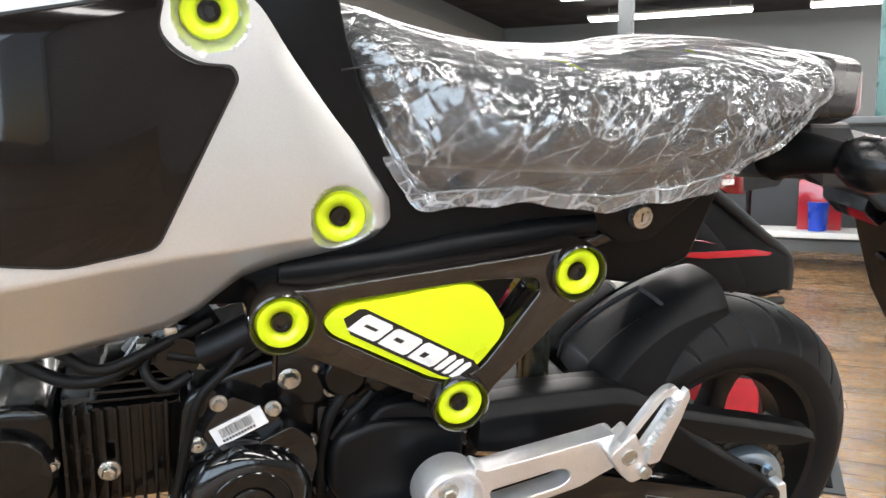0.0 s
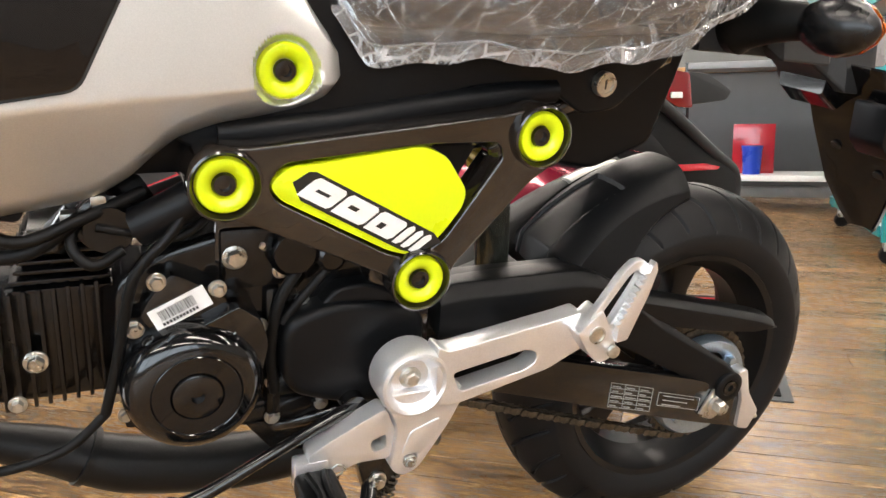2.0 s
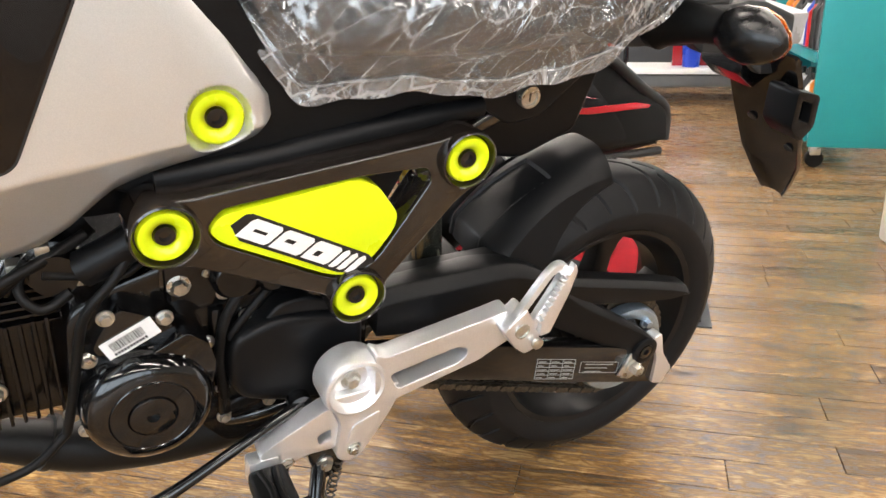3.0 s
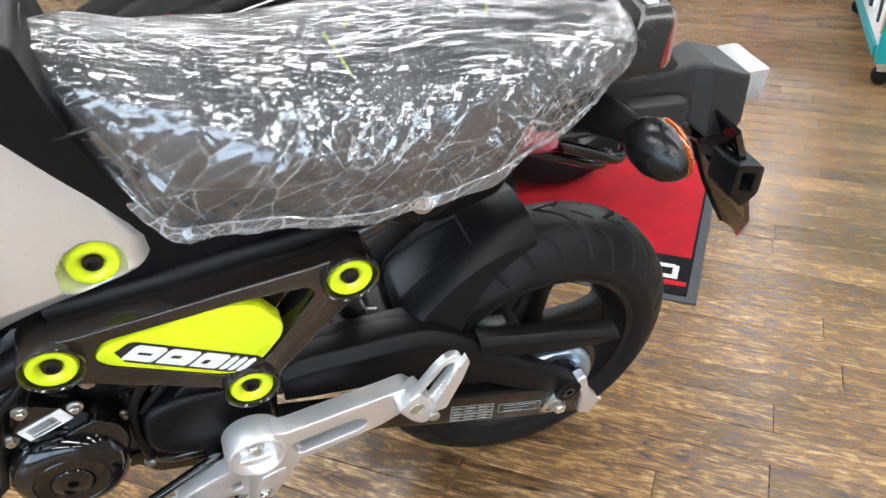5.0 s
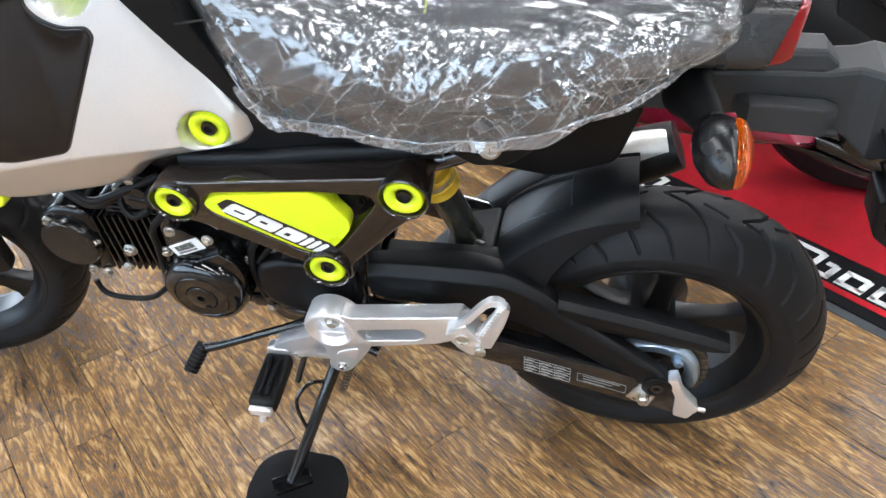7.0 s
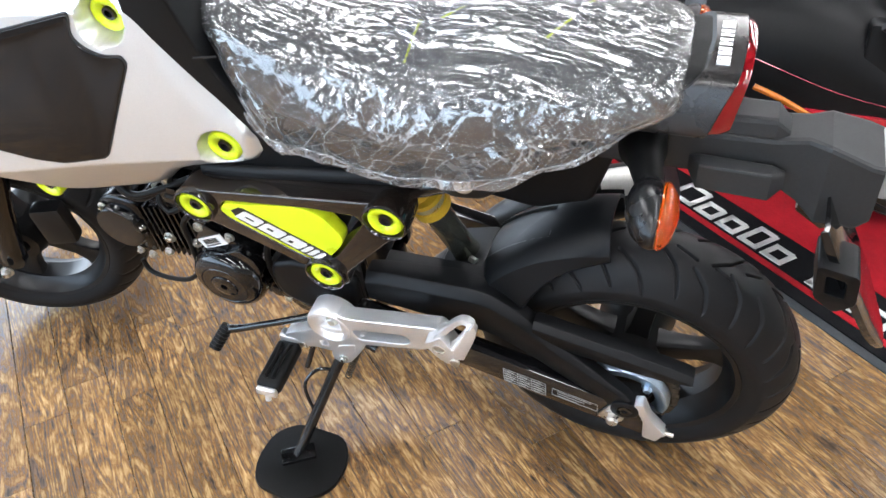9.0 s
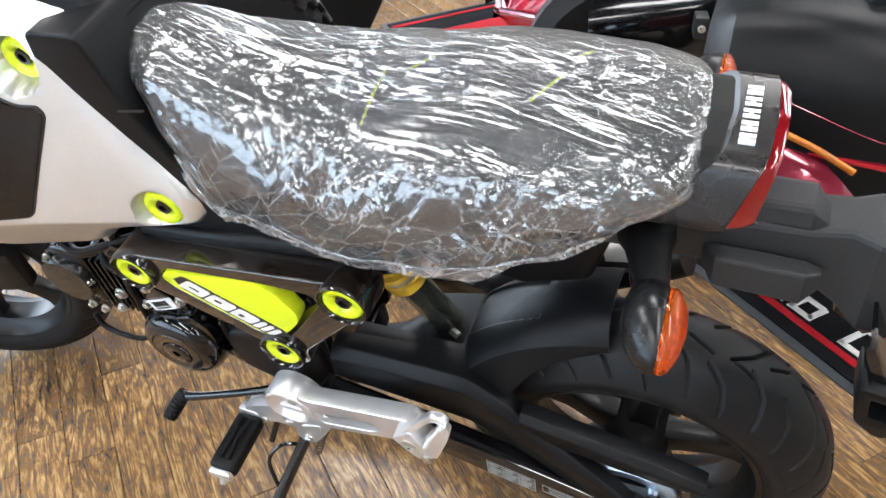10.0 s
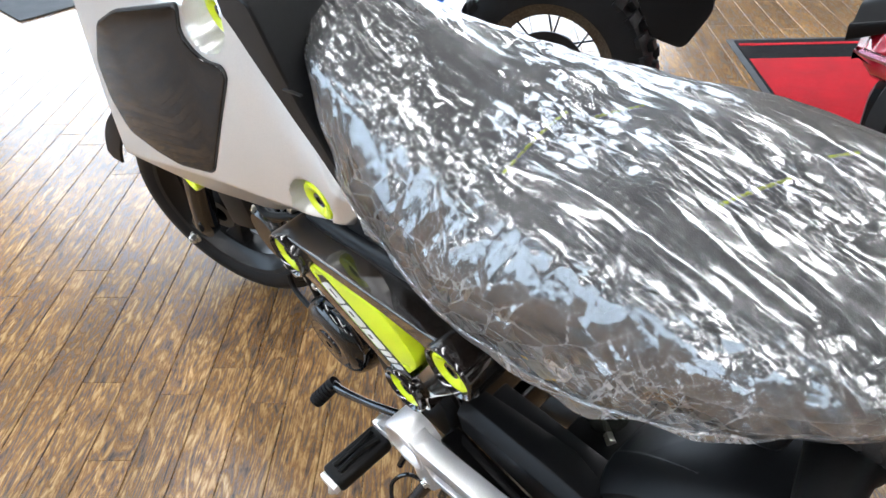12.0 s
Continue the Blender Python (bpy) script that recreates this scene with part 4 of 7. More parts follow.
bm = plate(round_poly([(0.190, 0.612), (0.236, 0.602), (0.242, 0.556), (0.222, 0.538), (0.196, 0.560)], 0.008), -0.116, -0.066, 0.004, [round_poly([(0.202, 0.598), (0.224, 0.592), (0.228, 0.564), (0.206, 0.570)], 0.004)])
part("reflector_box", bm, M_MATTE, hanger)
for s, y in ((0.05, -0.035), (0.10, -0.045), (0.16, -0.035), (0.13, 0.03)):
    part("hole_plug", lathe([(0.0, 0.0075), (-0.002, 0.0075), (-0.002, 0.004)], (0, 0, 0), 18), M_BLACKINK, hanger).matrix_basis = Matrix.Translation(bracket_point(s, y, -0.001)) @ pose(0, 0, 0, 0, 0, 90) @ pose(0, 0, 0, -45, 0, 0)


def indicator(s):
    stem = part("indicator", loft([[(x0 + r * 0.8 * math.cos(a), s * y, z0 + r * 1.0 * math.sin(a)) for a in (2 * math.pi * k / 20 for k in range(20))] for y, x0, z0, r in ((0.036, -0.012, 0.694, 0.033), (0.058, -0.010, 0.694, 0.034), (0.066, -0.008, 0.695, 0.028), (0.090, -0.002, 0.700, 0.024), (0.115, 0.004, 0.703, 0.020), (0.130, 0.008, 0.704, 0.019))]), M_RUBBERSOFT, bike, "black rubber stemmed turn indicator")
    # pear-shaped body, long axis sideways, lens towards the rear
    rings = []
    for y, rz, rx, xc in ((0.124, 0.012, 0.012, 0.004), (0.132, 0.022, 0.020, 0.006), (0.148, 0.030, 0.027, 0.010), (0.168, 0.031, 0.028, 0.012), (0.188, 0.024, 0.022, 0.013), (0.202, 0.013, 0.012, 0.014), (0.207, 0.004, 0.004, 0.015)):
        ring = []
        for k in range(28):
            a = 2 * math.pi * k / 28
            dx = rx * math.cos(a)
            ring.append((min(0.0235, xc + (dx if dx < 0 else dx * 0.75) + 0.004), s * y, 0.704 + rz * math.sin(a)))
        rings.append(ring)
    part("shell", loft(rings), M_SHELL, stem)
    rings = []
    for y, rz, d in ((0.130, 0.010, 0.004), (0.136, 0.021, 0.012), (0.150, 0.030, 0.021), (0.168, 0.031, 0.023), (0.188, 0.024, 0.018), (0.201, 0.013, 0.010), (0.206, 0.004, 0.004)):
        ring = []
        for k in range(17):
            a = -math.pi / 2 + math.pi * k / 16
            ring.append((0.026 + 0.68 * d * math.cos(a), s * y, 0.704 + 0.97 * rz * math.sin(a)))
        ring += [(0.0225, s * y, 0.704 + rz * 0.95), (0.0225, s * y, 0.704 - rz * 0.95)]
        rings.append(ring)
    lens = part("amber_lens", loft(rings), M_AMBER, stem, "amber plastic lens")
    part("reflector", plate(round_poly([(-0.026, -0.022), (0.026, -0.022), (0.028, 0.022), (-0.028, 0.022)], 0.01), 0, 0.002, 0), mat("amber_reflector", (0.75, 0.20, 0.01), 0.3, 0.6, grain=0.4, grain_scale=260), lens).matrix_local = Matrix.Translation((0.0245, s * 0.166, 0.704)) @ pose(0, 0, 0, 0, 0, 90)
    return stem


indicator(-1)
indicator(1)

# ---- matte chain case, hugger and swing arm ----
TOPS = [(-0.385, 0.422), (-0.36, 0.4255), (-0.30, 0.426), (-0.25, 0.426), (-0.21, 0.4245), (-0.185, 0.418), (-0.15, 0.399), (-0.10, 0.360), (-0.02, 0.309), (0.012, 0.287), (0.026, 0.270)]
LOWS = [(-0.385, 0.372), (-0.36, 0.368), (-0.30, 0.360), (-0.25, 0.354), (-0.19, 0.345), (-0.145, 0.328), (-0.086, 0.296), (-0.02, 0.262), (0.012, 0.247), (0.026, 0.250)]
rings = []
for i in range(61):
    x = -0.385 + 0.411 * i / 60
    zt, zb = curve(TOPS, x), curve(LOWS, x)
    out = interp([(-0.385, -0.106), (-0.20, -0.108), (-0.10, -0.120), (0.026, -0.137)], x)
    inn = interp([(-0.385, -0.070), (-0.25, -0.060), (-0.16, -0.078), (-0.10, -0.090), (0.026, -0.116)], x)
    b = interp([(-0.385, 0.013), (-0.2, 0.013), (-0.1, 0.010), (0.026, 0.004)], x)
    rings.append([(x, y, z) for y, z in round_poly([(out, zb), (inn, zb + 0.006), (inn, zt), (out + b, zt + 0.001), (out, zt - b)], 0.002, 2)])
case = part("chain_case", loft(rings), M_MATTE, bike, "matte black plastic chain case")
part("end_boss", lathe([(0.022, 0.0205), (-0.004, 0.0205), (-0.006, 0.018), (-0.006, 0.0115), (-0.002, 0.011)], (0.010, -0.133, 0.262), 32), M_MATTE, case)
part("end_bolt", lathe([(0.0, 0.0095), (-0.003, 0.0095), (-0.0035, 0.0045), (-0.0005, 0.004)], (0.010, -0.136, 0.262), 24), M_GLOSSBLK, case)
rings = [[(x, y, z) for y, z in round_poly([(-0.113, zb), (-0.110, zb), (-0.108, zt - 0.006), (-0.086, zt - 0.001), (-0.086, zt + 0.003), (-0.104, zt + 0.001), (-0.113, zt - 0.007)], 0.001, 2)] for x, zt, zb in ((-0.13, 0.392, 0.36), (-0.095, 0.383, 0.350), (0.0, 0.359, 0.330), (0.06, 0.343, 0.321), (0.088, 0.334, 0.322), (0.096, 0.329, 0.325))]
part("chain_shield", loft(rings), M_MATTE, case, "matte black upper chain shield")

# hugger over the tyre: round crown with a sunk pad, a ridge down its left side and a lip that widens into the chain case
RIDGE = [(98.5, -0.0535, 0.2560), (101, -0.0550, 0.2560), (106, -0.0590, 0.2600), (112, -0.0630, 0.2640), (120, -0.0685, 0.2685), (127, -0.0730, 0.2700), (135, -0.0775, 0.2700), (139, -0.0800, 0.2690)]
LIP = [(98.5, -0.0550, 0.2480), (101, -0.0570, 0.2470), (106, -0.0630, 0.2465), (112, -0.0690, 0.2440), (120, -0.0780, 0.2370), (127, -0.0860, 0.2280), (135, -0.0930, 0.2150), (139, -0.0950, 0.2080)]
CROWN = 0.287


def hugger_ring(d):
    a = radians(d)
    ry, rr = curve([(k[0], k[1]) for k in RIDGE], d), curve([(k[0], k[2]) for k in RIDGE], d)
    ly, lr = curve([(k[0], k[1]) for k in LIP], d), curve([(k[0], k[2]) for k in LIP], d)

    def crown(y):
        r = CROWN - (0.006 * (y / 0.05) ** 2 + 0.008 * (y / 0.05) ** 4 if y > 0 else (CROWN - rr) * (y / ry) ** 3.2)
        # the sunk pad: a step at its rear and far side, a fine line on the near side
        y0, y1 = -0.036, interp([(116, 0.0215), (138, 0.037)], d)
        edge = min(y - y0, y1 - y, (d - 115.5) * 0.005)
        if edge > 0:
            across = (y - y0) / (y1 - y0)
            r -= min(1.0, edge / 0.0022) * (0.0012 + 0.0036 * max(across, max(0.0, 1 - (d - 115.5) / 14)))
        return (y, r)

    row = [(0.060, 0.235), (0.066, 0.255), (0.066, 0.266)]
    row += [crown(0.060 + (ry - 0.060) * k / 96) for k in range(97)]
    row += [(ry + (ly - ry) * t, rr + (lr - rr) * t) for t in (0.04, 0.15, 0.4, 0.7, 1.0)]
    row += [(y * 0.955, r - 0.004) for y, r in row[::-4]]
    return [Vector((r * math.cos(a), y, R + r * math.sin(a))) for y, r in row]


rings = [hugger_ring(98.5 + 40.5 * i / 120) for i in range(121)]
last = rings[-1]
rings.append([p + Vector((-0.002, 0, -0.004)) for p in last])
rings.append([Vector((p.x - 0.005, p.y, min(p.z, 0.398))) for p in last])
hug = part("tyre_hugger", loft(rings), M_MATTE, case, "matte black tyre hugger", sharp=32)
# deck in front of the hugger, open round the shock absorber
part("case_deck", plate(round_poly([(-0.365, 0.4240), (-0.20, 0.4240), (-0.20, 0.402), (-0.365, 0.404)], 0.004), -0.094, -0.046, 0.003), M_MATTE, case)
part("shock_cradle", plate(round_poly([(-0.30, 0.372), (-0.225, 0.395), (-0.205, 0.36), (-0.23, 0.33), (-0.30, 0.33)], 0.006), -0.05, 0.06, 0.003), M_MATTE, case)

for s in (-1, 1):
    y0, y1 = sorted((s * 0.131, s * 0.105))
    arm = part("swing_arm", plate(round_poly([(-0.40, 0.372), (-0.24, 0.335), (-0.044, 0.279), (0.046, 0.247), (0.066, 0.214), (0.050, 0.190), (0.032, 0.197), (-0.019, 0.211), (-0.122, 0.243), (-0.232, 0.281), (-0.40, 0.335)], 0.006), y0, y1, 0.003), M_GLOSSBLK, bike, "gloss black steel swing arm with printed labels")
    if s < 0:
        left_arm = arm


def on_arm(x, dz):
    return 0.335 + (x + 0.24) * (0.256 - 0.335) / 0.266 + dz


def label_frame(x0, x1, dz0, dz1, rows, cols, bars):
    bm = bmesh.new()

    def strip(xa, za, xb, zb, t=0.0005, up=True):
        q = [(xa, on_arm(xa, za)), (xb, on_arm(xb, zb))]
        d = (0, t) if up else (t, 0)
        vs = [bm.verts.new((q[0][0], -0.1318, q[0][1])), bm.verts.new((q[1][0], -0.1318, q[1][1])), bm.verts.new((q[1][0] + d[0], -0.1318, q[1][1] + d[1])), bm.verts.new((q[0][0] + d[0], -0.1318, q[0][1] + d[1]))]
        top = [bm.verts.new((v.co.x, -0.1313, v.co.z)) for v in vs]
        bm.faces.new(vs)
        bm.faces.new(top[::-1])
        for k in range(4):
            bm.faces.new((vs[k - 1], vs[k], top[k], top[k - 1]))

    for i in range(rows + 1):
        z = dz0 + (dz1 - dz0) * i / rows
        strip(x0, z, x1, z)
    for i in range(cols + 1):
        x = x0 + (x1 - x0) * i / cols
        strip(x, dz0, x, dz1, 0.0006, False)
    for i in range(bars):
        z = dz0 + (dz1 - dz0) * (i + 0.3) / bars
        for c in range(cols):
            xa = x0 + (x1 - x0) * (c + 0.12) / cols
            strip(xa, z, xa + (x1 - x0) / cols * (0.45 + 0.3 * ((i * 7 + c * 3) % 3) / 2), z, 0.0009)
    return bm


M_PRINT = mat("grey_white_print", (0.34, 0.34, 0.33), 0.5, grain=0.05, blotch=0.05)
part("spec_label", label_frame(-0.172, -0.108, -0.050, -0.018, 5, 3, 5), M_PRINT, left_arm, "white printed specification table")
part("maker_label", label_frame(-0.098, -0.030, -0.040, -0.022, 1, 1, 3), M_PRINT, left_arm, "white printed maker label bars")
nut = part("axle_nut", hexbolt(-0.005, -0.136, 0.240, 0.0105, 0.014), M_STEEL, left_arm, "zinc plated axle nut")
part("axle_washer", lathe([(0.0, 0.0165), (-0.003, 0.0165), (-0.003, 0.006)], (-0.005, -0.1312, 0.240), 30), M_STEEL, left_arm)
part("chain_adjuster", plate(round_poly([(-0.030, 0.226), (-0.012, 0.262), (0.005, 0.258), (0.010, 0.226), (-0.005, 0.216)], 0.005), -0.1345, -0.1315, 0.001), M_STEEL, left_arm, "notched steel chain adjuster")
part("arm_end_cap", plate(round_poly([(0.022, 0.280), (0.036, 0.284), (0.048, 0.248), (0.072, 0.216), (0.060, 0.190), (0.040, 0.196), (0.038, 0.238)], 0.004), -0.1365, -0.118, 0.002), M_ALU, left_arm, "silver end cap")
part("adjuster_bolt", tube([(0.05, -0.124, 0.207), (0.084, -0.124, 0.198)], 0.0036, 8, 0, tube([(0.066, -0.124, 0.203), (0.072, -0.124, 0.2012)], 0.007, 6, 0)), M_STEEL, left_arm)

# ---- sprocket and chain ----
bm = bmesh.new()
teeth = 38
ring = [((0.0805 if k % 2 else 0.0735) * math.cos(math.pi * k / teeth), (0.0805 if k % 2 else 0.0735) * math.sin(math.pi * k / teeth)) for k in range(2 * teeth)]
bm = plate([(x, R + z) for x, z in ring], -0.086, -0.081, 0, [[(0.045 * math.cos(a), R + 0.045 * math.sin(a)) for a in (2 * math.pi * k / 24 for k in range(24))]])
sprocket = part("sprocket", bm, M_CHAIN, rear, "steel chain sprocket")
sprocket.location = (0, 0, -R)
part("sprocket_guard", lathe([(-0.100, 0.050), (-0.104, 0.055), (-0.104, 0.067), (-0.098, 0.071), (-0.090, 0.071), (-0.090, 0.050)], (0, 0, 0), 64, closed=True), M_BLUESTEEL, rear, "blue zinc sprocket guard ring")
for k in range(4):
    a = math.pi * (0.25 + 0.5 * k)
    b = part("sprocket_bolt", hexbolt(0.052 * math.cos(a), -0.100, 0.052 * math.sin(a), 0.0075, 0.010), M_BLUESTEEL, rear)

link_bm = bmesh.new()
for x in (-0.0032, 0.0032):
    lathe([(-0.0065, 0.0001), (-0.0065, 0.0046), (-0.0045, 0.0048), (-0.0045, 0.0001)], (x * 2, 0, 0), 10, link_bm)
    lathe([(0.0045, 0.0001), (0.0045, 0.0048), (0.0065, 0.0046), (0.0065, 0.0001)], (x * 2, 0, 0), 10, link_bm)
box(-0.0064, 0.0064, -0.0062, -0.0047, -0.0036, 0.0036, 0, link_bm)
box(-0.0064, 0.0064, 0.0047, 0.0062, -0.0036, 0.0036, 0, link_bm)
chain = part("drive_chain", tube([(-0.43, -0.0835, 0.310), (-0.25, -0.0835, 0.2445), (-0.02, -0.0835, 0.1645)], 0.0025, 6, 4), M_CHAIN, bike, "dark brown steel drive chain")
first = part("chain_link", link_bm, M_CHAIN, chain)
path = [Vector((-0.43 + 0.41 * i / 30, -0.0835, 0.310 - 0.1455 * i / 30 - 0.003 * math.sin(math.pi * i / 30))) for i in range(31)]
run = [p for p in path]
for k in range(1, 42):
    a = radians(-95 + 5.0 * k * 1.0)
    run.append(Vector((0.0785 * math.cos(a), -0.0835, R + 0.0785 * math.sin(a))))
for i in range(1, 22):
    run.append(Vector((-0.42 * i / 21 - 0.01, -0.0835, R + 0.0785 + 0.055 * i / 21)))
lengths = [0.0]
for p, q in zip(run, run[1:]):
    lengths.append(lengths[-1] + (q - p).length)
count = int(lengths[-1] / 0.0127)
for k in range(count):
    s = k * 0.0127
    x = float(np.interp(s, lengths, [p.x for p in run]))
    z = float(np.interp(s, lengths, [p.z for p in run]))
    x2 = float(np.interp(s + 0.004, lengths, [p.x for p in run]))
    z2 = float(np.interp(s + 0.004, lengths, [p.z for p in run]))
    ob = first if k == 0 else new("chain_link", first.data)
    ob.parent = chain
    ob.matrix_basis = Matrix.Translation((x, -0.0835, z)) @ pose(0, 0, 0, 0, -math.degrees(math.atan2(z2 - z, x2 - x)), 0) @ Matrix.Diagonal((1, 1.0 if k % 2 else 0.75, 1, 1))

# ---- shock absorber ----
low, high = Vector((-0.262, 0.014, 0.368)), Vector((-0.295, -0.024, 0.512))
axis = (high - low).normalized()
shock = part("shock_absorber", tube([low, low + axis * 0.012, low + axis * 0.016, low + axis * 0.024, low + axis * 0.028, high], lambda t: 0.0225 if t < 0.5 else 0.0205, 28, 0), M_SHOCK, bike, "oil grey damper body with yellow spring seat")
part("yellow_collar", tube([high - axis * 0.004, high - axis * 0.002, high + axis * 0.010, high + axis * 0.012], 0.0285, 32, 0), M_GOLD, shock, "yellow spring seat")
part("steel_collar", tube([high + axis * 0.012, high + axis * 0.026], 0.0255, 32, 0), M_STEEL, shock)
part("yellow_cup", tube([high + axis * 0.026, high + axis * 0.034], 0.0290, 32, 0), M_GOLD, shock)
turn_a = axis.orthogonal().normalized()
turn_b = axis.cross(turn_a)
part("spring", tube([high + axis * (0.036 + 0.0026 * a) + turn_a * 0.024 * math.cos(a) + turn_b * 0.024 * math.sin(a) for a in (0.35 * k for k in range(100))], 0.0048, 8, 1), M_GOLD, shock, "yellow coil spring")
part("clamp", hexbolt(-0.264, -0.012, 0.372, 0.007, 0.012, 0.3, box(-0.278, -0.250, -0.012, 0.036, 0.358, 0.384, 0.006)), M_GLOSSBLK, shock)
part("clamp_bolt", tube([low + Vector((0.010, -0.022, 0.018)), low + Vector((0.022, -0.030, 0.022))], 0.006, 6, 0), M_STEEL, shock)

# ---- foot rest bracket ----
ARM = round_poly([(-0.412, 0.395), (-0.40, 0.388), (-0.276, 0.407), (-0.250, 0.412), (-0.236, 0.395), (-0.240, 0.372), (-0.262, 0.362), (-0.284, 0.351), (-0.389, 0.327), (-0.41, 0.33)], 0.006)
SLOT = round_poly([(-0.394, 0.363), (-0.312, 0.378), (-0.300, 0.372), (-0.300, 0.362), (-0.310, 0.355), (-0.384, 0.341)], 0.006)
step = part("step_bracket", plate(ARM, -0.163, -0.138, 0.0055, [SLOT], seg=3), M_ALU, bike, "cast satin aluminium foot rest bracket")
part("boss", lathe([(0.010, 0.036), (-0.020, 0.0365), (-0.026, 0.0340), (-0.027, 0.0315), (-0.024, 0.0265), (-0.010, 0.0215), (-0.008, 0.0195), (-0.008, 0.0001)], (-0.432, -0.138, 0.357), 56), M_ALU, step)
part("bracket_bolt", hexbolt(-0.432, -0.147, 0.357, 0.009, 0.008), M_STEEL, step, "steel hexagon bolt")
part("lower_web", plate(round_poly([(-0.462, 0.345), (-0.378, 0.345), (-0.376, 0.330), (-0.388, 0.304), (-0.405, 0.277), (-0.420, 0.254), (-0.436, 0.247), (-0.451, 0.258), (-0.445, 0.306), (-0.456, 0.330)], 0.010), -0.156, -0.128, 0.005, [round_poly([(-0.437, 0.258), (-0.422, 0.262), (-0.422, 0.274), (-0.437, 0.272)], 0.005)], seg=3), M_ALU, step)
part("web_pad", plate(round_poly([(-0.432, 0.300), (-0.400, 0.312), (-0.404, 0.292), (-0.418, 0.274), (-0.440, 0.274)], 0.005), -0.1575, -0.150, 0.0015), M_ALU, step)
part("peg_web", plate(round_poly([(-0.534, 0.288), (-0.512, 0.301), (-0.456, 0.328), (-0.445, 0.300), (-0.448, 0.268), (-0.482, 0.270), (-0.505, 0.262), (-0.528, 0.266)], 0.007), -0.150, -0.126, 0.004, [round_poly([(-0.470, 0.292), (-0.455, 0.298), (-0.454, 0.282), (-0.468, 0.279)], 0.004)]), M_ALU, step)
part("web_bolt", hexbolt(-0.430, -0.156, 0.265, 0.006, 0.006), M_STEEL, step)

# passenger peg, folded up
fold = part("passenger_peg", plate(round_poly([(-0.268, 0.398), (-0.240, 0.422), (-0.217, 0.380), (-0.222, 0.364), (-0.236, 0.360), (-0.250, 0.372)], 0.005), -0.183, -0.152, 0.003, seg=2), M_ALU, bike, "folded aluminium passenger peg with a serrated edge")
part("pivot", lathe([(0.0, 0.0095), (-0.0015, 0.0095), (-0.002, 0.008), (0.001, 0.0072), (0.001, 0.0001)], (-0.2445, -0.1835, 0.395), 24), M_STEEL, fold)
part("peg_loop", plate(round_poly([(-0.258, 0.404), (-0.222, 0.458), (-0.209, 0.4705), (-0.198, 0.472), (-0.189, 0.464), (-0.192, 0.448), (-0.222, 0.388), (-0.238, 0.388)], 0.007), -0.180, -0.169, 0.0025, [round_poly([(-0.244, 0.410), (-0.212, 0.456), (-0.204, 0.461), (-0.199, 0.456), (-0.203, 0.446), (-0.228, 0.402)], 0.004)]), M_ALU, fold)
part("peg_tread", plate(round_poly([(-0.221, 0.404), (-0.198, 0.452), (-0.188, 0.4725), (-0.184, 0.462), (-0.190, 0.436), (-0.208, 0.386), (-0.222, 0.384)], 0.003), -0.187, -0.1775, 0.0016), M_ALU, fold)
for i in range(10):
    x, z = -0.2215 + 0.0027 * i, 0.404 + 0.0060 * i
    part("tooth", box(-0.0028, 0.0022, -0.0046, 0.0040, -0.0015, 0.0015, 0.0005), M_ALU, fold).matrix_basis = Matrix.Translation((x, -0.1826, z)) @ pose(0, 0, 0, 0, -26, 0)
part("peg_screw", lathe([(0.0, 0.007), (-0.004, 0.007), (-0.005, 0.005)], (-0.2225, -0.184, 0.374), 18), M_STEEL, fold)

# rider's peg
peg = part("foot_peg", box(-0.548, -0.508, -0.238, -0.150, 0.250, 0.274, 0.008, seg=3), M_RUBBERSOFT, bike, "black rubber covered rider foot peg")
for s in (-1, 1):
    part("grip_bar", tube([(-0.528 + s * 0.007, -0.225, 0.2755), (-0.528 + s * 0.004, -0.190, 0.2765), (-0.528 + s * 0.008, -0.160, 0.2755)], 0.004, 8, 4), M_RUBBERSOFT, peg)
part("peg_core", box(-0.545, -0.511, -0.246, -0.236, 0.252, 0.268, 0.004), M_ALU, peg)
part("feeler", tube([(-0.528, -0.240, 0.254), (-0.528, -0.246, 0.242)], 0.005, 10, 0), M_ALU, peg)
part("hinge", box(-0.546, -0.512, -0.152, -0.132, 0.248, 0.282, 0.005), M_ALU, peg)
part("hinge_spring", tube([(-0.503 + 0.007 * math.cos(k * 0.9), -0.152 + 0.0007 * k, 0.266 + 0.007 * math.sin(k * 0.9)) for k in range(36)], 0.0012, 6, 1), M_STEEL, peg)

# gear lever
lever = part("gear_lever", tube([(-0.478, -0.118, 0.315), (-0.50, -0.126, 0.312), (-0.56, -0.138, 0.293), (-0.62, -0.144, 0.268), (-0.652, -0.146, 0.257)], lambda t: 0.0085 - 0.0025 * math.sin(math.pi * t), 10, 6), M_GLOSSBLK, bike, "black gear lever")
toe = part("toe_rubber", tube([(-0.652, -0.142, 0.262), (-0.661, -0.158, 0.250), (-0.668, -0.178, 0.238)], 0.0105, 14, 4), M_RUBBERSOFT, lever)
for i in range(6):
    t = 0.15 + 0.14 * i
    c = Vector((-0.652, -0.142, 0.262)).lerp(Vector((-0.668, -0.178, 0.238)), t)
    part("rib", tube([c, c + Vector((-0.0009, -0.0020, -0.0013))], 0.0117, 14, 0), M_RUBBERSOFT, lever)
part("lever_clamp", lathe([(0.03, 0.013), (-0.012, 0.013), (-0.013, 0.008)], (-0.478, -0.110, 0.315), 20), M_GLOSSBLK, lever)


# side stand
def spin(p):
    return bike.matrix_basis.inverted() @ Vector(p)


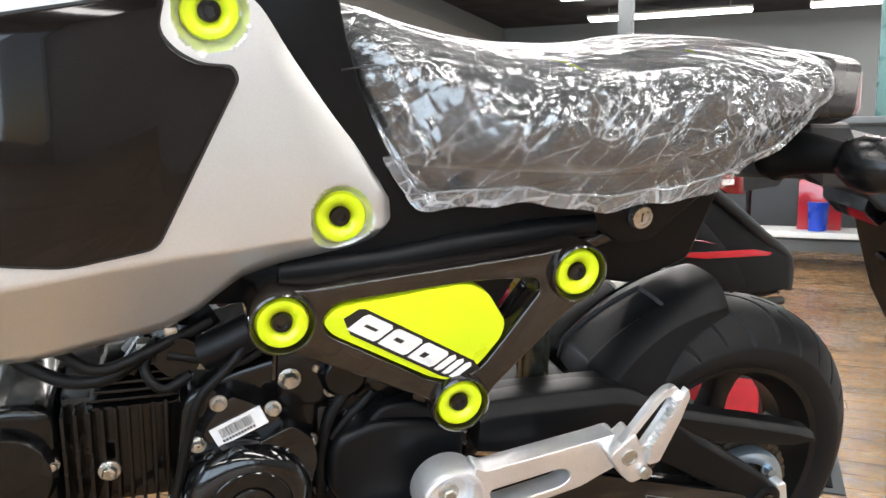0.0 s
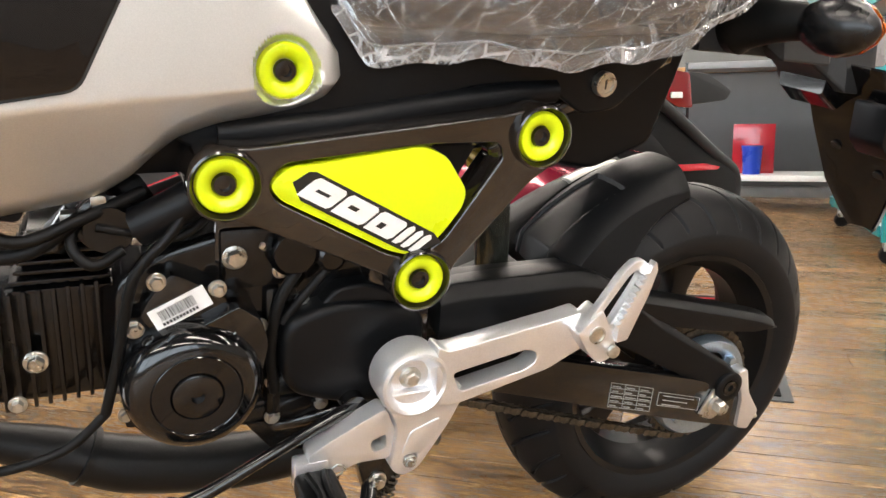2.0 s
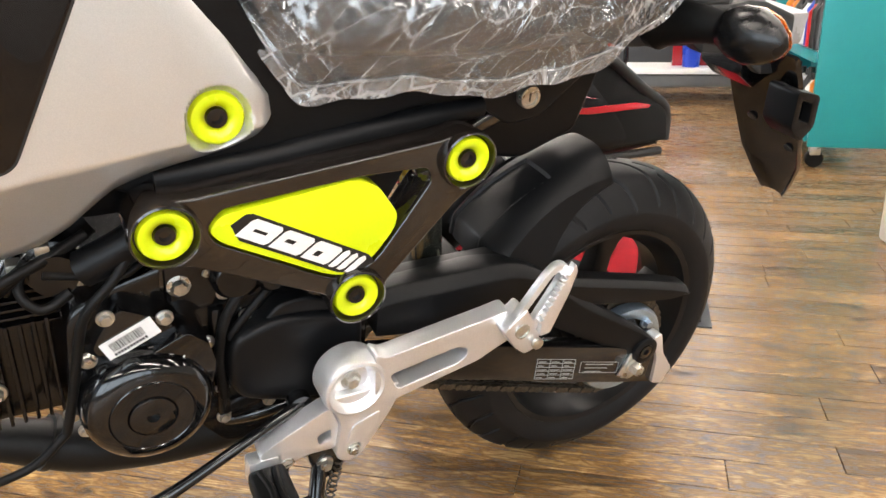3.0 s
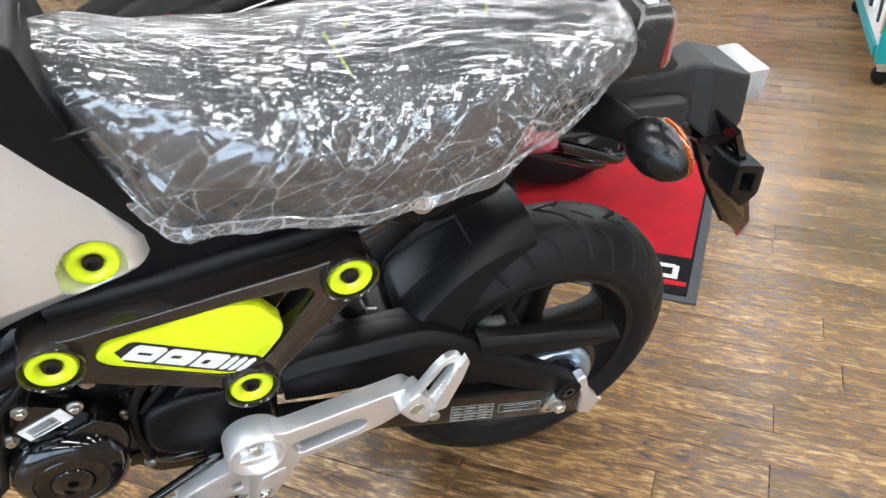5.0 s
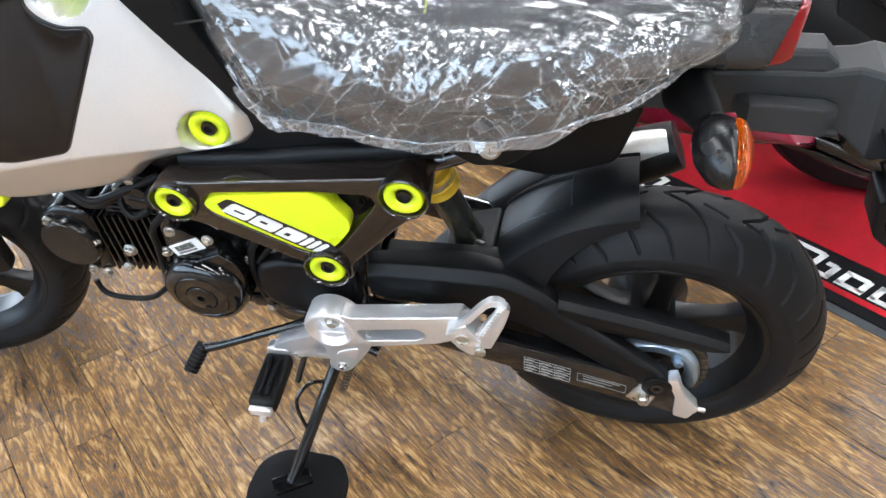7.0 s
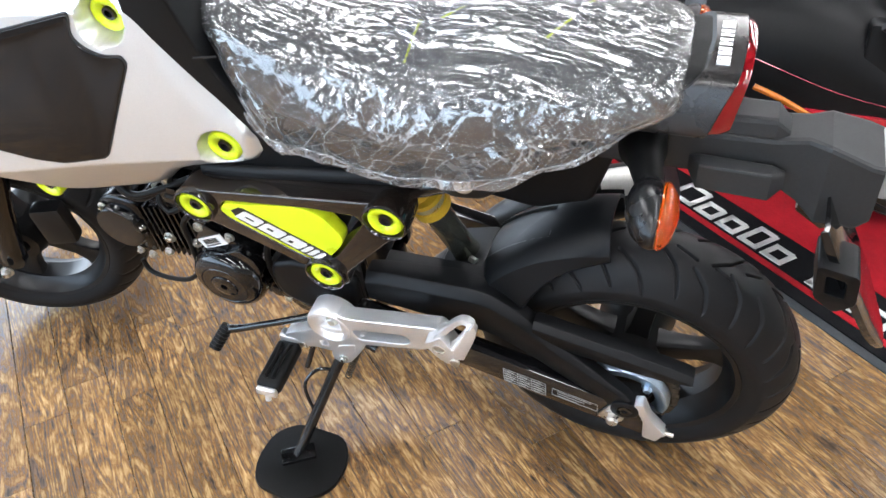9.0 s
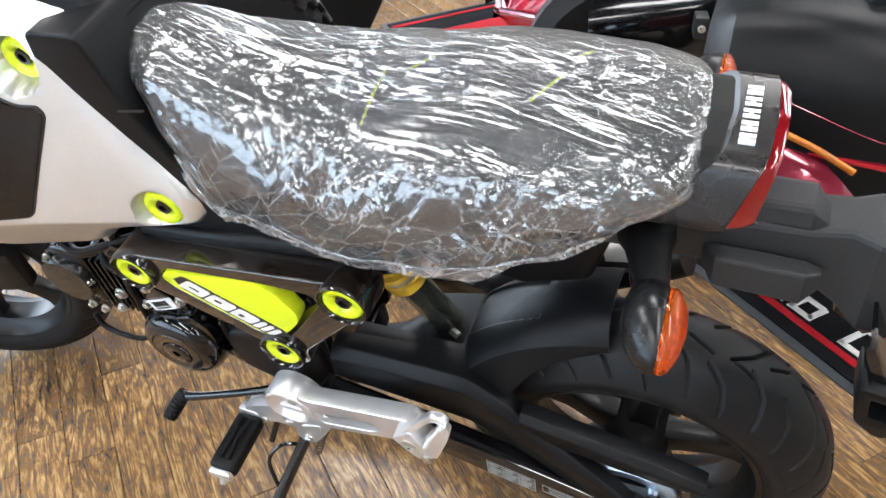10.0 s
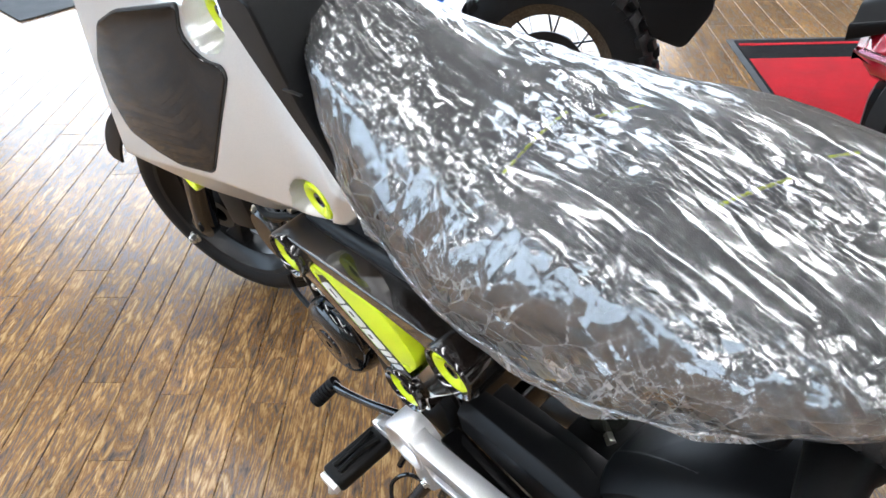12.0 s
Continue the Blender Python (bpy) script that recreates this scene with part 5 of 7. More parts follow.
foot = spin((-0.525, -0.200, 0.016))
pivot = Vector((-0.452, -0.112, 0.232))
stand = part("side_stand", tube([pivot, pivot.lerp(foot, 0.5), foot], 0.0095, 12, 3), M_GLOSSBLK, bike, "black steel side stand, folded out")
part("stand_lug", plate(round_poly([(-0.475, 0.250), (-0.430, 0.255), (-0.430, 0.205), (-0.460, 0.195)], 0.008), -0.125, -0.100, 0.003), M_GLOSSBLK, stand)
part("stand_bolt", hexbolt(-0.452, -0.126, 0.225, 0.008, 0.009), M_STEEL, stand)
a, b = pivot.lerp(foot, 0.22), pivot.lerp(foot, 0.62)
off = Vector((-0.034, -0.012, 0.004))
part("stand_loop", tube([a, a + off * 0.85, a.lerp(b, 0.35) + off * 1.1, b], 0.0032, 8, 5), M_GLOSSBLK, stand)
part("stand_spring", tube([(-0.428 + 0.006 * math.cos(k * 1.1) - 0.0004 * k, -0.118 + 0.006 * math.sin(k * 1.1) - 0.0003 * k, 0.235 - 0.0011 * k) for k in range(60)], 0.0013, 6, 1), M_CHAIN, stand)
part("stand_foot", box(-0.03, 0.03, -0.016, 0.016, -0.004, 0.004, 0.003), M_GLOSSBLK, stand).matrix_basis = Matrix.Translation(foot - Vector((0, 0, 0.001))) @ pose(0, 0, 0, -LEANING, 0, 0) @ pose(0, 0, 0, 0, 0, 35)
part("cable_guide", tube([(-0.50, -0.13, 0.245), (-0.515, -0.15, 0.20)], 0.005, 10, 0), M_GLOSSBLK, stand)
part("rear_stub", tube([(-0.41, -0.12, 0.27), (-0.385, -0.125, 0.262)], 0.008, 12, 0), M_GLOSSBLK, stand)


# ---- engine ----
crank = part("crankcase", plate(round_poly([(-0.69, 0.455), (-0.655, 0.480), (-0.56, 0.505), (-0.44, 0.500), (-0.40, 0.44), (-0.40, 0.33), (-0.50, 0.300), (-0.56, 0.285), (-0.66, 0.290), (-0.70, 0.34)], 0.02), -0.078, 0.085, 0.010, seg=3), M_ENGINE, bike, "black painted engine crankcase")
GX, GZ = -0.629, 0.361
gen = part("generator_cover", lathe([(0.05, 0.0635), (0.008, 0.0635), (-0.006, 0.0615), (-0.016, 0.0560), (-0.021, 0.0480), (-0.0225, 0.0405), (-0.0215, 0.0395), (-0.0225, 0.0385), (-0.0225, 0.0235), (-0.0205, 0.0225), (-0.0240, 0.0215), (-0.0250, 0.0195), (-0.0250, 0.0060), (-0.0200, 0.0055)], (GX, -0.108, GZ), 72), M_GLOSSBLK, bike, "gloss black round generator cover")
part("gen_shoulder", plate(round_poly([(-0.668, 0.400), (-0.642, 0.411), (-0.618, 0.423), (-0.588, 0.437), (-0.568, 0.420), (-0.562, 0.395), (-0.570, 0.360), (-0.62, 0.38)], 0.006), -0.114, -0.075, 0.006, seg=3), M_GLOSSBLK, gen)
cap = part("timing_cap", lathe([(0.02, 0.0168), (-0.0035, 0.0168), (-0.0045, 0.0155), (-0.0035, 0.0142), (0.001, 0.0136), (0.001, 0.0052), (-0.001, 0.0046)], (-0.638, -0.117, 0.405), 36), M_ENGINE, gen)
# reflections of a faint mark, put in as thin steel strokes
for k, (x0, z0, x1, z1) in enumerate(((-0.612, 0.415, -0.596, 0.408), (-0.600, 0.405, -0.592, 0.412), (-0.600, 0.412, -0.590, 0.404), (-0.606, 0.409, -0.603, 0.414))):
    part("glint_stroke", tube([(x0, -0.1145, z0), ((x0 + x1) / 2, -0.1148, (z0 + z1) / 2 + 0.0005), (x1, -0.1145, z1)], 0.0006, 6, 3), M_STEEL, gen)
plate_top = part("case_plate", plate(round_poly([(-0.672, 0.430), (-0.664, 0.446), (-0.644, 0.470), (-0.604, 0.448), (-0.576, 0.412), (-0.588, 0.402), (-0.655, 0.404)], 0.006), -0.102, -0.070, 0.004), M_GLOSSBLK, bike, "gloss black upper case plate")
tag_m = Matrix.Translation((-0.6375, -0.1035, 0.4365)) @ pose(0, 0, 0, 0, -25, 0)
tag = part("serial_sticker", box(-0.026, 0.026, -0.0008, 0.0008, -0.0105, 0.0105, 0), M_WHITE, plate_top, "white sticker with printed barcode bars")
tag.matrix_basis = tag_m
bm = bmesh.new()
rnd = random.Random(4)
x = -0.0185
while x < 0.014:
    w = rnd.choice((0.0005, 0.0008, 0.0012))
    box(x, x + w, -0.0012, -0.0009, -0.0030, 0.0072, 0, bm)
    x += w + rnd.choice((0.0006, 0.0009))
x = -0.0195
for k in range(11):
    box(x, x + 0.0022, -0.0012, -0.0009, -0.0078, -0.0048, 0, bm)
    x += 0.0031
part("printed_bars", bm, M_BLACKINK, tag, smooth=False)
for x, z, y, r in ((-0.587, 0.473, -0.085, 0.0095), (-0.656, 0.462, -0.100, 0.0068), (-0.605, 0.450, -0.100, 0.0068), (-0.676, 0.418, -0.098, 0.0068), (-0.545, 0.456, -0.085, 0.0065), (-0.523, 0.420, -0.080, 0.0062), (-0.565, 0.402, -0.088, 0.0062), (-0.697, 0.349, -0.085, 0.0072), (-0.553, 0.338, -0.086, 0.0062), (-0.553, 0.297, -0.085, 0.0065), (-0.503, 0.304, -0.085, 0.006), (-0.560, 0.482, -0.082, 0.0058), (-0.688, 0.325, -0.085, 0.006)):
    part("case_bolt", hexbolt(x, y, z, r, r * 0.95, x * 37), M_STEEL, crank)
# cases behind the covers: ribs, bosses, covers
for x0, x1, z0, z1, y in ((-0.60, -0.53, 0.44, 0.50, -0.086), (-0.52, -0.44, 0.44, 0.495, -0.083), (-0.56, -0.545, 0.30, 0.44, -0.090), (-0.69, -0.66, 0.31, 0.40, -0.088), (-0.585, -0.50, 0.288, 0.315, -0.082)):
    part("case_rib", box(x0, x1, y, -0.06, z0, z1, 0.006), M_ENGINE, crank)
part("starter_hump", lathe([(0.04, 0.024), (-0.012, 0.024), (-0.018, 0.019), (-0.019, 0.0001)], (-0.535, -0.085, 0.478), 30), M_ENGINE, crank)
part("sensor_boss", lathe([(0.04, 0.014), (-0.012, 0.014), (-0.016, 0.010)], (-0.50, -0.088, 0.470), 24), M_ENGINE, crank)
cover_s = part("sprocket_cover", plate(round_poly([(-0.548, 0.395), (-0.540, 0.412), (-0.500, 0.426), (-0.44, 0.420), (-0.402, 0.405), (-0.402, 0.315), (-0.44, 0.305), (-0.50, 0.316), (-0.538, 0.332), (-0.549, 0.355)], 0.016), -0.108, -0.070, 0.010, seg=3), M_MATTE, bike, "matte black front sprocket cover")
part("upper_ridge", plate(round_poly([(-0.516, 0.413), (-0.494, 0.438), (-0.464, 0.441), (-0.425, 0.426), (-0.420, 0.40), (-0.51, 0.405)], 0.008), -0.100, -0.065, 0.006, seg=3), M_MATTE, cover_s)

# cylinder, fins and head: lying forward
cyl = part("cylinder", box(-0.80, -0.69, -0.055, 0.06, 0.334, 0.458, 0.012), M_ENGINE, bike, "black finned cylinder lying forward")
for i in range(9):
    x = -0.797 + 0.0115 * i
    part("fin", box(x, x + 0.0036, -0.072, 0.075, 0.336 + 0.001 * i, 0.448 + 0.001 * i, 0.0012), M_ENGINE, cyl)
for i in range(6):
    z = 0.447 + 0.0088 * i
    part("top_fin", box(-0.775 + 0.004 * i, -0.690, -0.066, 0.06, z, z + 0.0032, 0.001), M_ENGINE, cyl)
part("plug_bolt", hexbolt(-0.757, -0.073, 0.385, 0.0085, 0.008), M_STEEL, cyl, "pale steel bolt")
part("lower_bolt", hexbolt(-0.775, -0.073, 0.345, 0.0065, 0.007), M_STEEL, cyl)
head = part("cylinder_head", plate(round_poly([(-0.800, 0.455), (-0.850, 0.462), (-0.885, 0.440), (-0.895, 0.395), (-0.875, 0.345), (-0.835, 0.322), (-0.800, 0.330)], 0.02), -0.070, 0.07, 0.012, seg=3), M_ENGINE, bike, "black cylinder head cover")
part("cam_cover", lathe([(0.03, 0.048), (-0.006, 0.047), (-0.012, 0.042), (-0.013, 0.0001)], (-0.848, -0.070, 0.393), 40), M_ENGINE, head)
for x, z in ((-0.868, 0.436), (-0.838, 0.335), (-0.815, 0.330), (-0.806, 0.400)):
    part("head_bolt", hexbolt(x, -0.074, z, 0.006, 0.007, x * 50), M_STEEL, head)

# hoses, cables and the intake
HOSES = (
    ("clutch_cable", [(-0.615, -0.085, 0.545), (-0.640, -0.105, 0.510), (-0.672, -0.108, 0.475), (-0.684, -0.102, 0.430), (-0.694, -0.098, 0.380), (-0.705, -0.094, 0.335)], 0.0048),
    ("sensor_hose", [(-0.705, -0.094, 0.335), (-0.74, -0.095, 0.305), (-0.79, -0.090, 0.290), (-0.83, -0.085, 0.292), (-0.84, -0.08, 0.315)], 0.0045),
    ("fuel_hose", [(-0.66, -0.07, 0.535), (-0.71, -0.090, 0.520), (-0.76, -0.095, 0.505), (-0.80, -0.085, 0.525), (-0.86, -0.08, 0.520)], 0.0055),
    ("vent_hose", [(-0.520, -0.085, 0.500), (-0.528, -0.094, 0.465), (-0.548, -0.096, 0.430), (-0.556, -0.094, 0.380), (-0.552, -0.092, 0.330)], 0.0055),
    ("stay_rod", [(-0.475, -0.092, 0.485), (-0.525, -0.095, 0.432), (-0.545, -0.093, 0.405)], 0.0045),
    ("coil_lead", [(-0.70, -0.06, 0.53), (-0.72, -0.085, 0.500), (-0.705, -0.095, 0.480), (-0.68, -0.09, 0.490)], 0.0048),
    ("brake_pipe", [(-0.60, -0.08, 0.52), (-0.63, -0.09, 0.500), (-0.655, -0.088, 0.500), (-0.70, -0.09, 0.512)], 0.004),
    ("wire_loom", [(-0.83, -0.06, 0.505), (-0.79, -0.08, 0.490), (-0.75, -0.088, 0.494), (-0.71, -0.082, 0.520)], 0.0065),
)
for name, pts, r in HOSES:
    part(name, tube(pts, r, 10, 6), M_RUBBERSOFT, bike, "black rubber hose")
body_t = part("throttle_body", lathe([(-0.045, 0.0001), (-0.045, 0.020), (-0.030, 0.022), (-0.028, 0.026), (0.02, 0.026), (0.03, 0.020), (0.03, 0.0001)], (-0.690, -0.045, 0.508), 28), M_ENGINE, bike, "black throttle body with steel clips")
for dx, dz in ((-0.03, 0.010), (0.022, -0.012), (-0.006, 0.024)):
    part("clip", box(-0.690 + dx - 0.006, -0.690 + dx + 0.006, -0.085, -0.070, 0.508 + dz - 0.005, 0.508 + dz + 0.005, 0.002), M_STEEL, body_t)
part("intake_pipe", tube([(-0.66, -0.02, 0.53), (-0.70, -0.03, 0.505), (-0.735, -0.03, 0.470)], 0.022, 16, 5), M_RUBBERSOFT, body_t)
part("injector", tube([(-0.715, -0.055, 0.515), (-0.735, -0.062, 0.485)], 0.011, 12, 0), M_ENGINE, body_t)
stub = part("frame_stub", tube([(-0.600, -0.090, 0.545), (-0.640, -0.088, 0.522), (-0.668, -0.082, 0.507)], 0.0175, 16, 4), M_MATTE, bike, "dark frame tube behind the ring")
part("engine_hanger", plate(round_poly([(-0.60, 0.53), (-0.57, 0.53), (-0.55, 0.47), (-0.575, 0.455), (-0.605, 0.465)], 0.008), -0.080, -0.070, 0.003), M_FRAME, bike)
spar = part("main_spar", tube([(-0.90, 0, 0.80), (-0.75, 0, 0.66), (-0.60, 0, 0.55), (-0.46, 0, 0.50), (-0.42, 0, 0.38)], 0.03, 14, 5), M_FRAME, bike, "dark main frame spar")
for s in (-1, 1):
    part("sub_rail", tube([(-0.58, s * 0.06, 0.57), (-0.42, s * 0.07, 0.575), (-0.31, s * 0.075, 0.585), (-0.12, s * 0.06, 0.66)], 0.013, 12, 5), M_FRAME, spar)
    part("pivot_plate", plate(round_poly([(-0.46, 0.52), (-0.42, 0.52), (-0.39, 0.45), (-0.395, 0.30), (-0.44, 0.24), (-0.48, 0.26), (-0.46, 0.34)], 0.012), min(s * 0.095, s * 0.075), max(s * 0.095, s * 0.075), 0.003), M_FRAME, spar)
part("airbox", box(-0.56, -0.33, -0.075, 0.075, 0.585, 0.665, 0.015), M_MATTE, bike)
part("exhaust", tube([(-0.88, 0.03, 0.33), (-0.885, 0.07, 0.27), (-0.84, 0.095, 0.215), (-0.772, 0.10, 0.180), (-0.673, 0.10, 0.136), (-0.536, 0.105, 0.112), (-0.42, 0.115, 0.125), (-0.34, 0.13, 0.19), (-0.27, 0.145, 0.27)], lambda t: 0.020 + 0.015 * min(1, max(0, (t - 0.28) * 5)), 20, 6), M_EXH, bike, "black exhaust pipe under the engine")
part("exhaust_clamp", tube([(-0.735, 0.10, 0.164), (-0.728, 0.10, 0.160)], 0.036, 20, 0), M_EXH, bike)
muff = part("muffler", tube([(-0.28, 0.145, 0.26), (-0.20, 0.150, 0.33), (-0.10, 0.152, 0.395), (0.02, 0.155, 0.45)], lambda t: 0.030 + 0.018 * math.sin(math.pi * min(1, 0.15 + t * 0.75)), 24, 6), M_EXH, bike, "upswept muffler with pale end cover")
part("heat_shield", tube([(-0.075, 0.142, 0.432), (-0.04, 0.144, 0.444), (0.004, 0.148, 0.454)], 0.027, 22, 3), mat("pale_shield", (0.62, 0.60, 0.56), 0.4, 0.5, grain=0.05, blotch=0.08), muff, "pale metal heat shield")
part("foot_rail", tube([(-0.55, -0.06, 0.27), (-0.52, -0.08, 0.285), (-0.46, -0.09, 0.30)], 0.008, 10, 4), M_GLOSSBLK, bike)
part("under_plate", plate(round_poly([(-0.58, 0.285), (-0.40, 0.31), (-0.40, 0.255), (-0.45, 0.225), (-0.55, 0.245)], 0.01), -0.07, 0.07, 0.006), M_ENGINE, bike)

# ---- front end: fork, fender, brake ----
for s in (-1, 1):
    leg = part("fork_leg", tube([(-1.198, s * 0.088, 0.243), (-1.170, s * 0.088, 0.33), (-1.120, s * 0.088, 0.46)], 0.023, 18, 3), M_GLOSSBLK, bike, "black fork slider with tan upper tube")
    part("fork_tube", tube([(-1.122, s * 0.088, 0.455), (-1.03, s * 0.088, 0.69), (-0.96, s * 0.088, 0.86)], 0.0185, 18, 2), mat("fork_gold", (0.42, 0.30, 0.18), 0.3, 0.8, grain=0.05, blotch=0.08), leg)
    part("axle_clamp", lathe([(0.0, 0.026), (-s * 0.02, 0.026), (-s * 0.02, 0.0001)], (-1.2, s * 0.10, 0.243), 24), M_ENGINE, leg)
    leg.matrix_basis = STEER
part("front_axle_nut", hexbolt(-1.2, -0.123, 0.238, 0.010, 0.012), M_STEEL, bike).matrix_basis = STEER
rings = []
for i in range(22):
    a = radians(40 + 5.5 * i)
    r = 0.268
    prof = [(-0.074, 0.05), (-0.074, 0.03), (-0.068, 0.010), (-0.045, 0.002), (0, 0), (0.045, 0.002), (0.068, 0.010), (0.074, 0.03), (0.074, 0.05)]
    path = prof + [(y * 0.95, q + 0.004) for y, q in prof[::-1]]
    rings.append([(-1.2 + (r - q) * math.cos(a), y, R + (r - q) * math.sin(a)) for y, q in path])
part("front_fender", loft(rings), M_MATTE, bike, "matte black front fender").matrix_basis = STEER
part("brake_caliper", box(-1.11, -1.05, -0.095, -0.06, 0.27, 0.36, 0.010), M_RIM, bike, "black brake caliper").matrix_basis = STEER
part("radiator_guard", box(-0.955, -0.93, -0.07, 0.07, 0.53, 0.70, 0.01), M_MATTE, bike)
part("headstock", tube([(-0.97, 0, 0.64), (-0.93, 0, 0.80)], 0.03, 16, 0), M_FRAME, bike)
part("front_indicator", box(-1.0, -0.96, -0.115, -0.085, 0.585, 0.615, 0.01), M_AMBER, bike)


# ---- polythene wrap over the seat ----
def tri_wave(v):
    return 2 * np.abs(v - np.floor(v + 0.5))


def wrap_mesh():
    nx, na = 320, 240
    u = np.linspace(0, 1, nx)
    a = np.linspace(0, 1, na)
    x = -0.576 + 0.606 * u
    # angles from the left hem, over the top, to the right hem
    pts = np.zeros((nx, na, 3))
    rng = np.random.RandomState(7)
    for i in range(nx):
        xi = min(max(x[i], -0.571), 0.024)
        zt, zb, h = curve(SEAT_TOP, xi), curve(SEAT_BOT, xi), curve(SEAT_HALF, xi)
        close = max(0.0, (-0.571 - x[i]) / 0.006) + max(0.0, (x[i] - 0.024) / 0.006)
        hemz = curve([(-0.572, 0.803), (-0.560, 0.792), (-0.542, 0.763), (-0.513, 0.717), (-0.486, 0.672), (-0.470, 0.649), (-0.450, 0.647), (-0.36, 0.657), (-0.28, 0.653), (-0.20, 0.658), (-0.13, 0.686), (-0.064, 0.715), (-0.03, 0.750), (0.0, 0.771), (0.05, 0.79)], x[i])
        hemz += min(1.0, u[i] * 4) ** 3 * (0.002 * math.sin(60 * u[i]) + 0.003 * math.sin(23 * u[i] + 1))
        p = 2 / 2.9
        g = 0.004 - 0.02 * min(1.0, close)
        zc = zb + (zt - zb) * 0.42
        hemz = min(hemz, zc - 0.003)
        # the skirt takes the outer fifth of each side, the rest follows the seat
        t = np.clip((np.abs(a - 0.5) - 0.30) / 0.20, 0, 1)
        ang = math.pi / 2 + (0.5 - np.clip(a, 0.2, 0.8)) / 0.30 * math.pi / 2
        c, s = np.cos(ang), np.sin(ang)
        y = (h + g) * np.sign(c) * np.abs(c) ** p * (1 - 0.10 * np.clip(s, 0, 1))
        z = zc + ((zt - zb) * 0.58 + g) * np.abs(s) ** p
        y = np.where(t > 0, np.sign(c) * ((h + g) * (1 - 0.05 * t * t) + 0.010 * np.clip(t - 0.72, 0, 1)), y)
        z = np.where(t > 0, zc + (hemz - zc) * t, z)
        pts[i, :, 0], pts[i, :, 1], pts[i, :, 2] = x[i], y, z
    du = np.gradient(pts, axis=0)
    da = np.gradient(pts, axis=1)
    nrm = np.cross(du, da)
    nrm /= np.maximum(np.linalg.norm(nrm, axis=2, keepdims=True), 1e-9)
    if nrm[nx // 2, na // 2, 2] < 0:
        nrm = -nrm
    # surface coordinates in metres
    X = pts[:, :, 0]
    V = np.cumsum(np.linalg.norm(np.diff(pts, axis=1, prepend=pts[:, :1]), axis=2), axis=1)
    V = V - V[:, na // 2][:, None]
    warp = lambda k, f: sum(np.sin(f * (math.cos(q) * X + math.sin(q) * V) + ph) for q, ph in zip(rng.rand(k) * 6.3, rng.rand(k) * 6.3)) / k  # noqa: E731
    top = np.clip((pts[:, :, 2] - 0.775) / 0.03, 0, 1)
    d = np.zeros((nx, na))
    # long folds that run lengthwise over the top
    for k in range(6):
        f = 12 + 9 * k
        d += top * (0.0022 / (1 + 0.6 * k)) * tri_wave(f * (V + (0.16 + 0.05 * math.sin(k)) * X) + 1.4 * warp(3, 8) + k * 0.37)
    # crumpled facets in all directions, coarse to fine
    for k in range(5):
        q = rng.rand() * math.pi
        f = 10 * 1.3 ** k
        amp = 0.0030 / 1.5 ** k
        area = np.clip(0.55 + 1.1 * warp(3, 22), 0.06, 1.3)
        d += amp * area * (0.5 + 0.5 * (1 - top)) * tri_wave(f * (math.cos(q) * X + math.sin(q) * V) + 0.6 * warp(3, 13) + rng.rand())
    # creases that run down beside the slanting front edge
    inside = (X + 0.5800) * 0.875 + (pts[:, :, 2] - 0.8236) * 0.484
    d += (1 - top) * np.exp(-np.clip(inside, 0, 1) / 0.045) * 0.0045 * tri_wave(62 * inside + 0.8 * warp(3, 14))
    hem = np.clip((np.abs(a - 0.5) - 0.45) / 0.05, 0, 1)[None, :]
    d += hem * 0.002 * np.sin(70 * X + 3 * warp(3, 30))
    d = np.maximum(d - d.mean() + 0.004, -0.004)
    pts = pts + nrm * d[:, :, None]
    pts[:, :, 2] += hem * 0.002 * np.sin(55 * X + 1.3)
    def sheet(name, k0, k1):
        q = pts[:, k0:k1].reshape(-1, 3)
        idx = np.arange(nx * (k1 - k0)).reshape(nx, k1 - k0)
        faces = np.stack([idx[:-1, :-1], idx[1:, :-1], idx[1:, 1:], idx[:-1, 1:]], axis=-1).reshape(-1, 4)
        me = bpy.data.meshes.new(name)
        me.from_pydata(q.tolist(), [], faces.tolist())
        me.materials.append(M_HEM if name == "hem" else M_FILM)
        for p in me.polygons:
            p.use_smooth = True
        me.set_sharp_from_angle(angle=radians(24))
        return me

    cut = int(na * 0.05)
    return sheet("plastic_seat_wrap", cut, na - cut), sheet("hem", 0, cut + 1), sheet("hem", na - cut - 1, na), pts[:, cut]


wrap_main, hem_left, hem_right, line = wrap_mesh()
wrap = new("plastic_seat_wrap", wrap_main)
wrap.matrix_basis = bike.matrix_basis.copy()
tagged(wrap, "crumpled clear polythene bag stretched over the motorcycle seat", "plastic wrap")
for me in (hem_left, hem_right):
    ob = new("hem", me)
    ob.parent = wrap
    tagged(ob, "loose gathered hem of the bag")
part("hem_seam", tube([Vector(line[i]) + Vector((0, -0.0012, 0)) for i in range(14, 316, 7)], 0.0012, 6, 1), M_HEM, wrap)


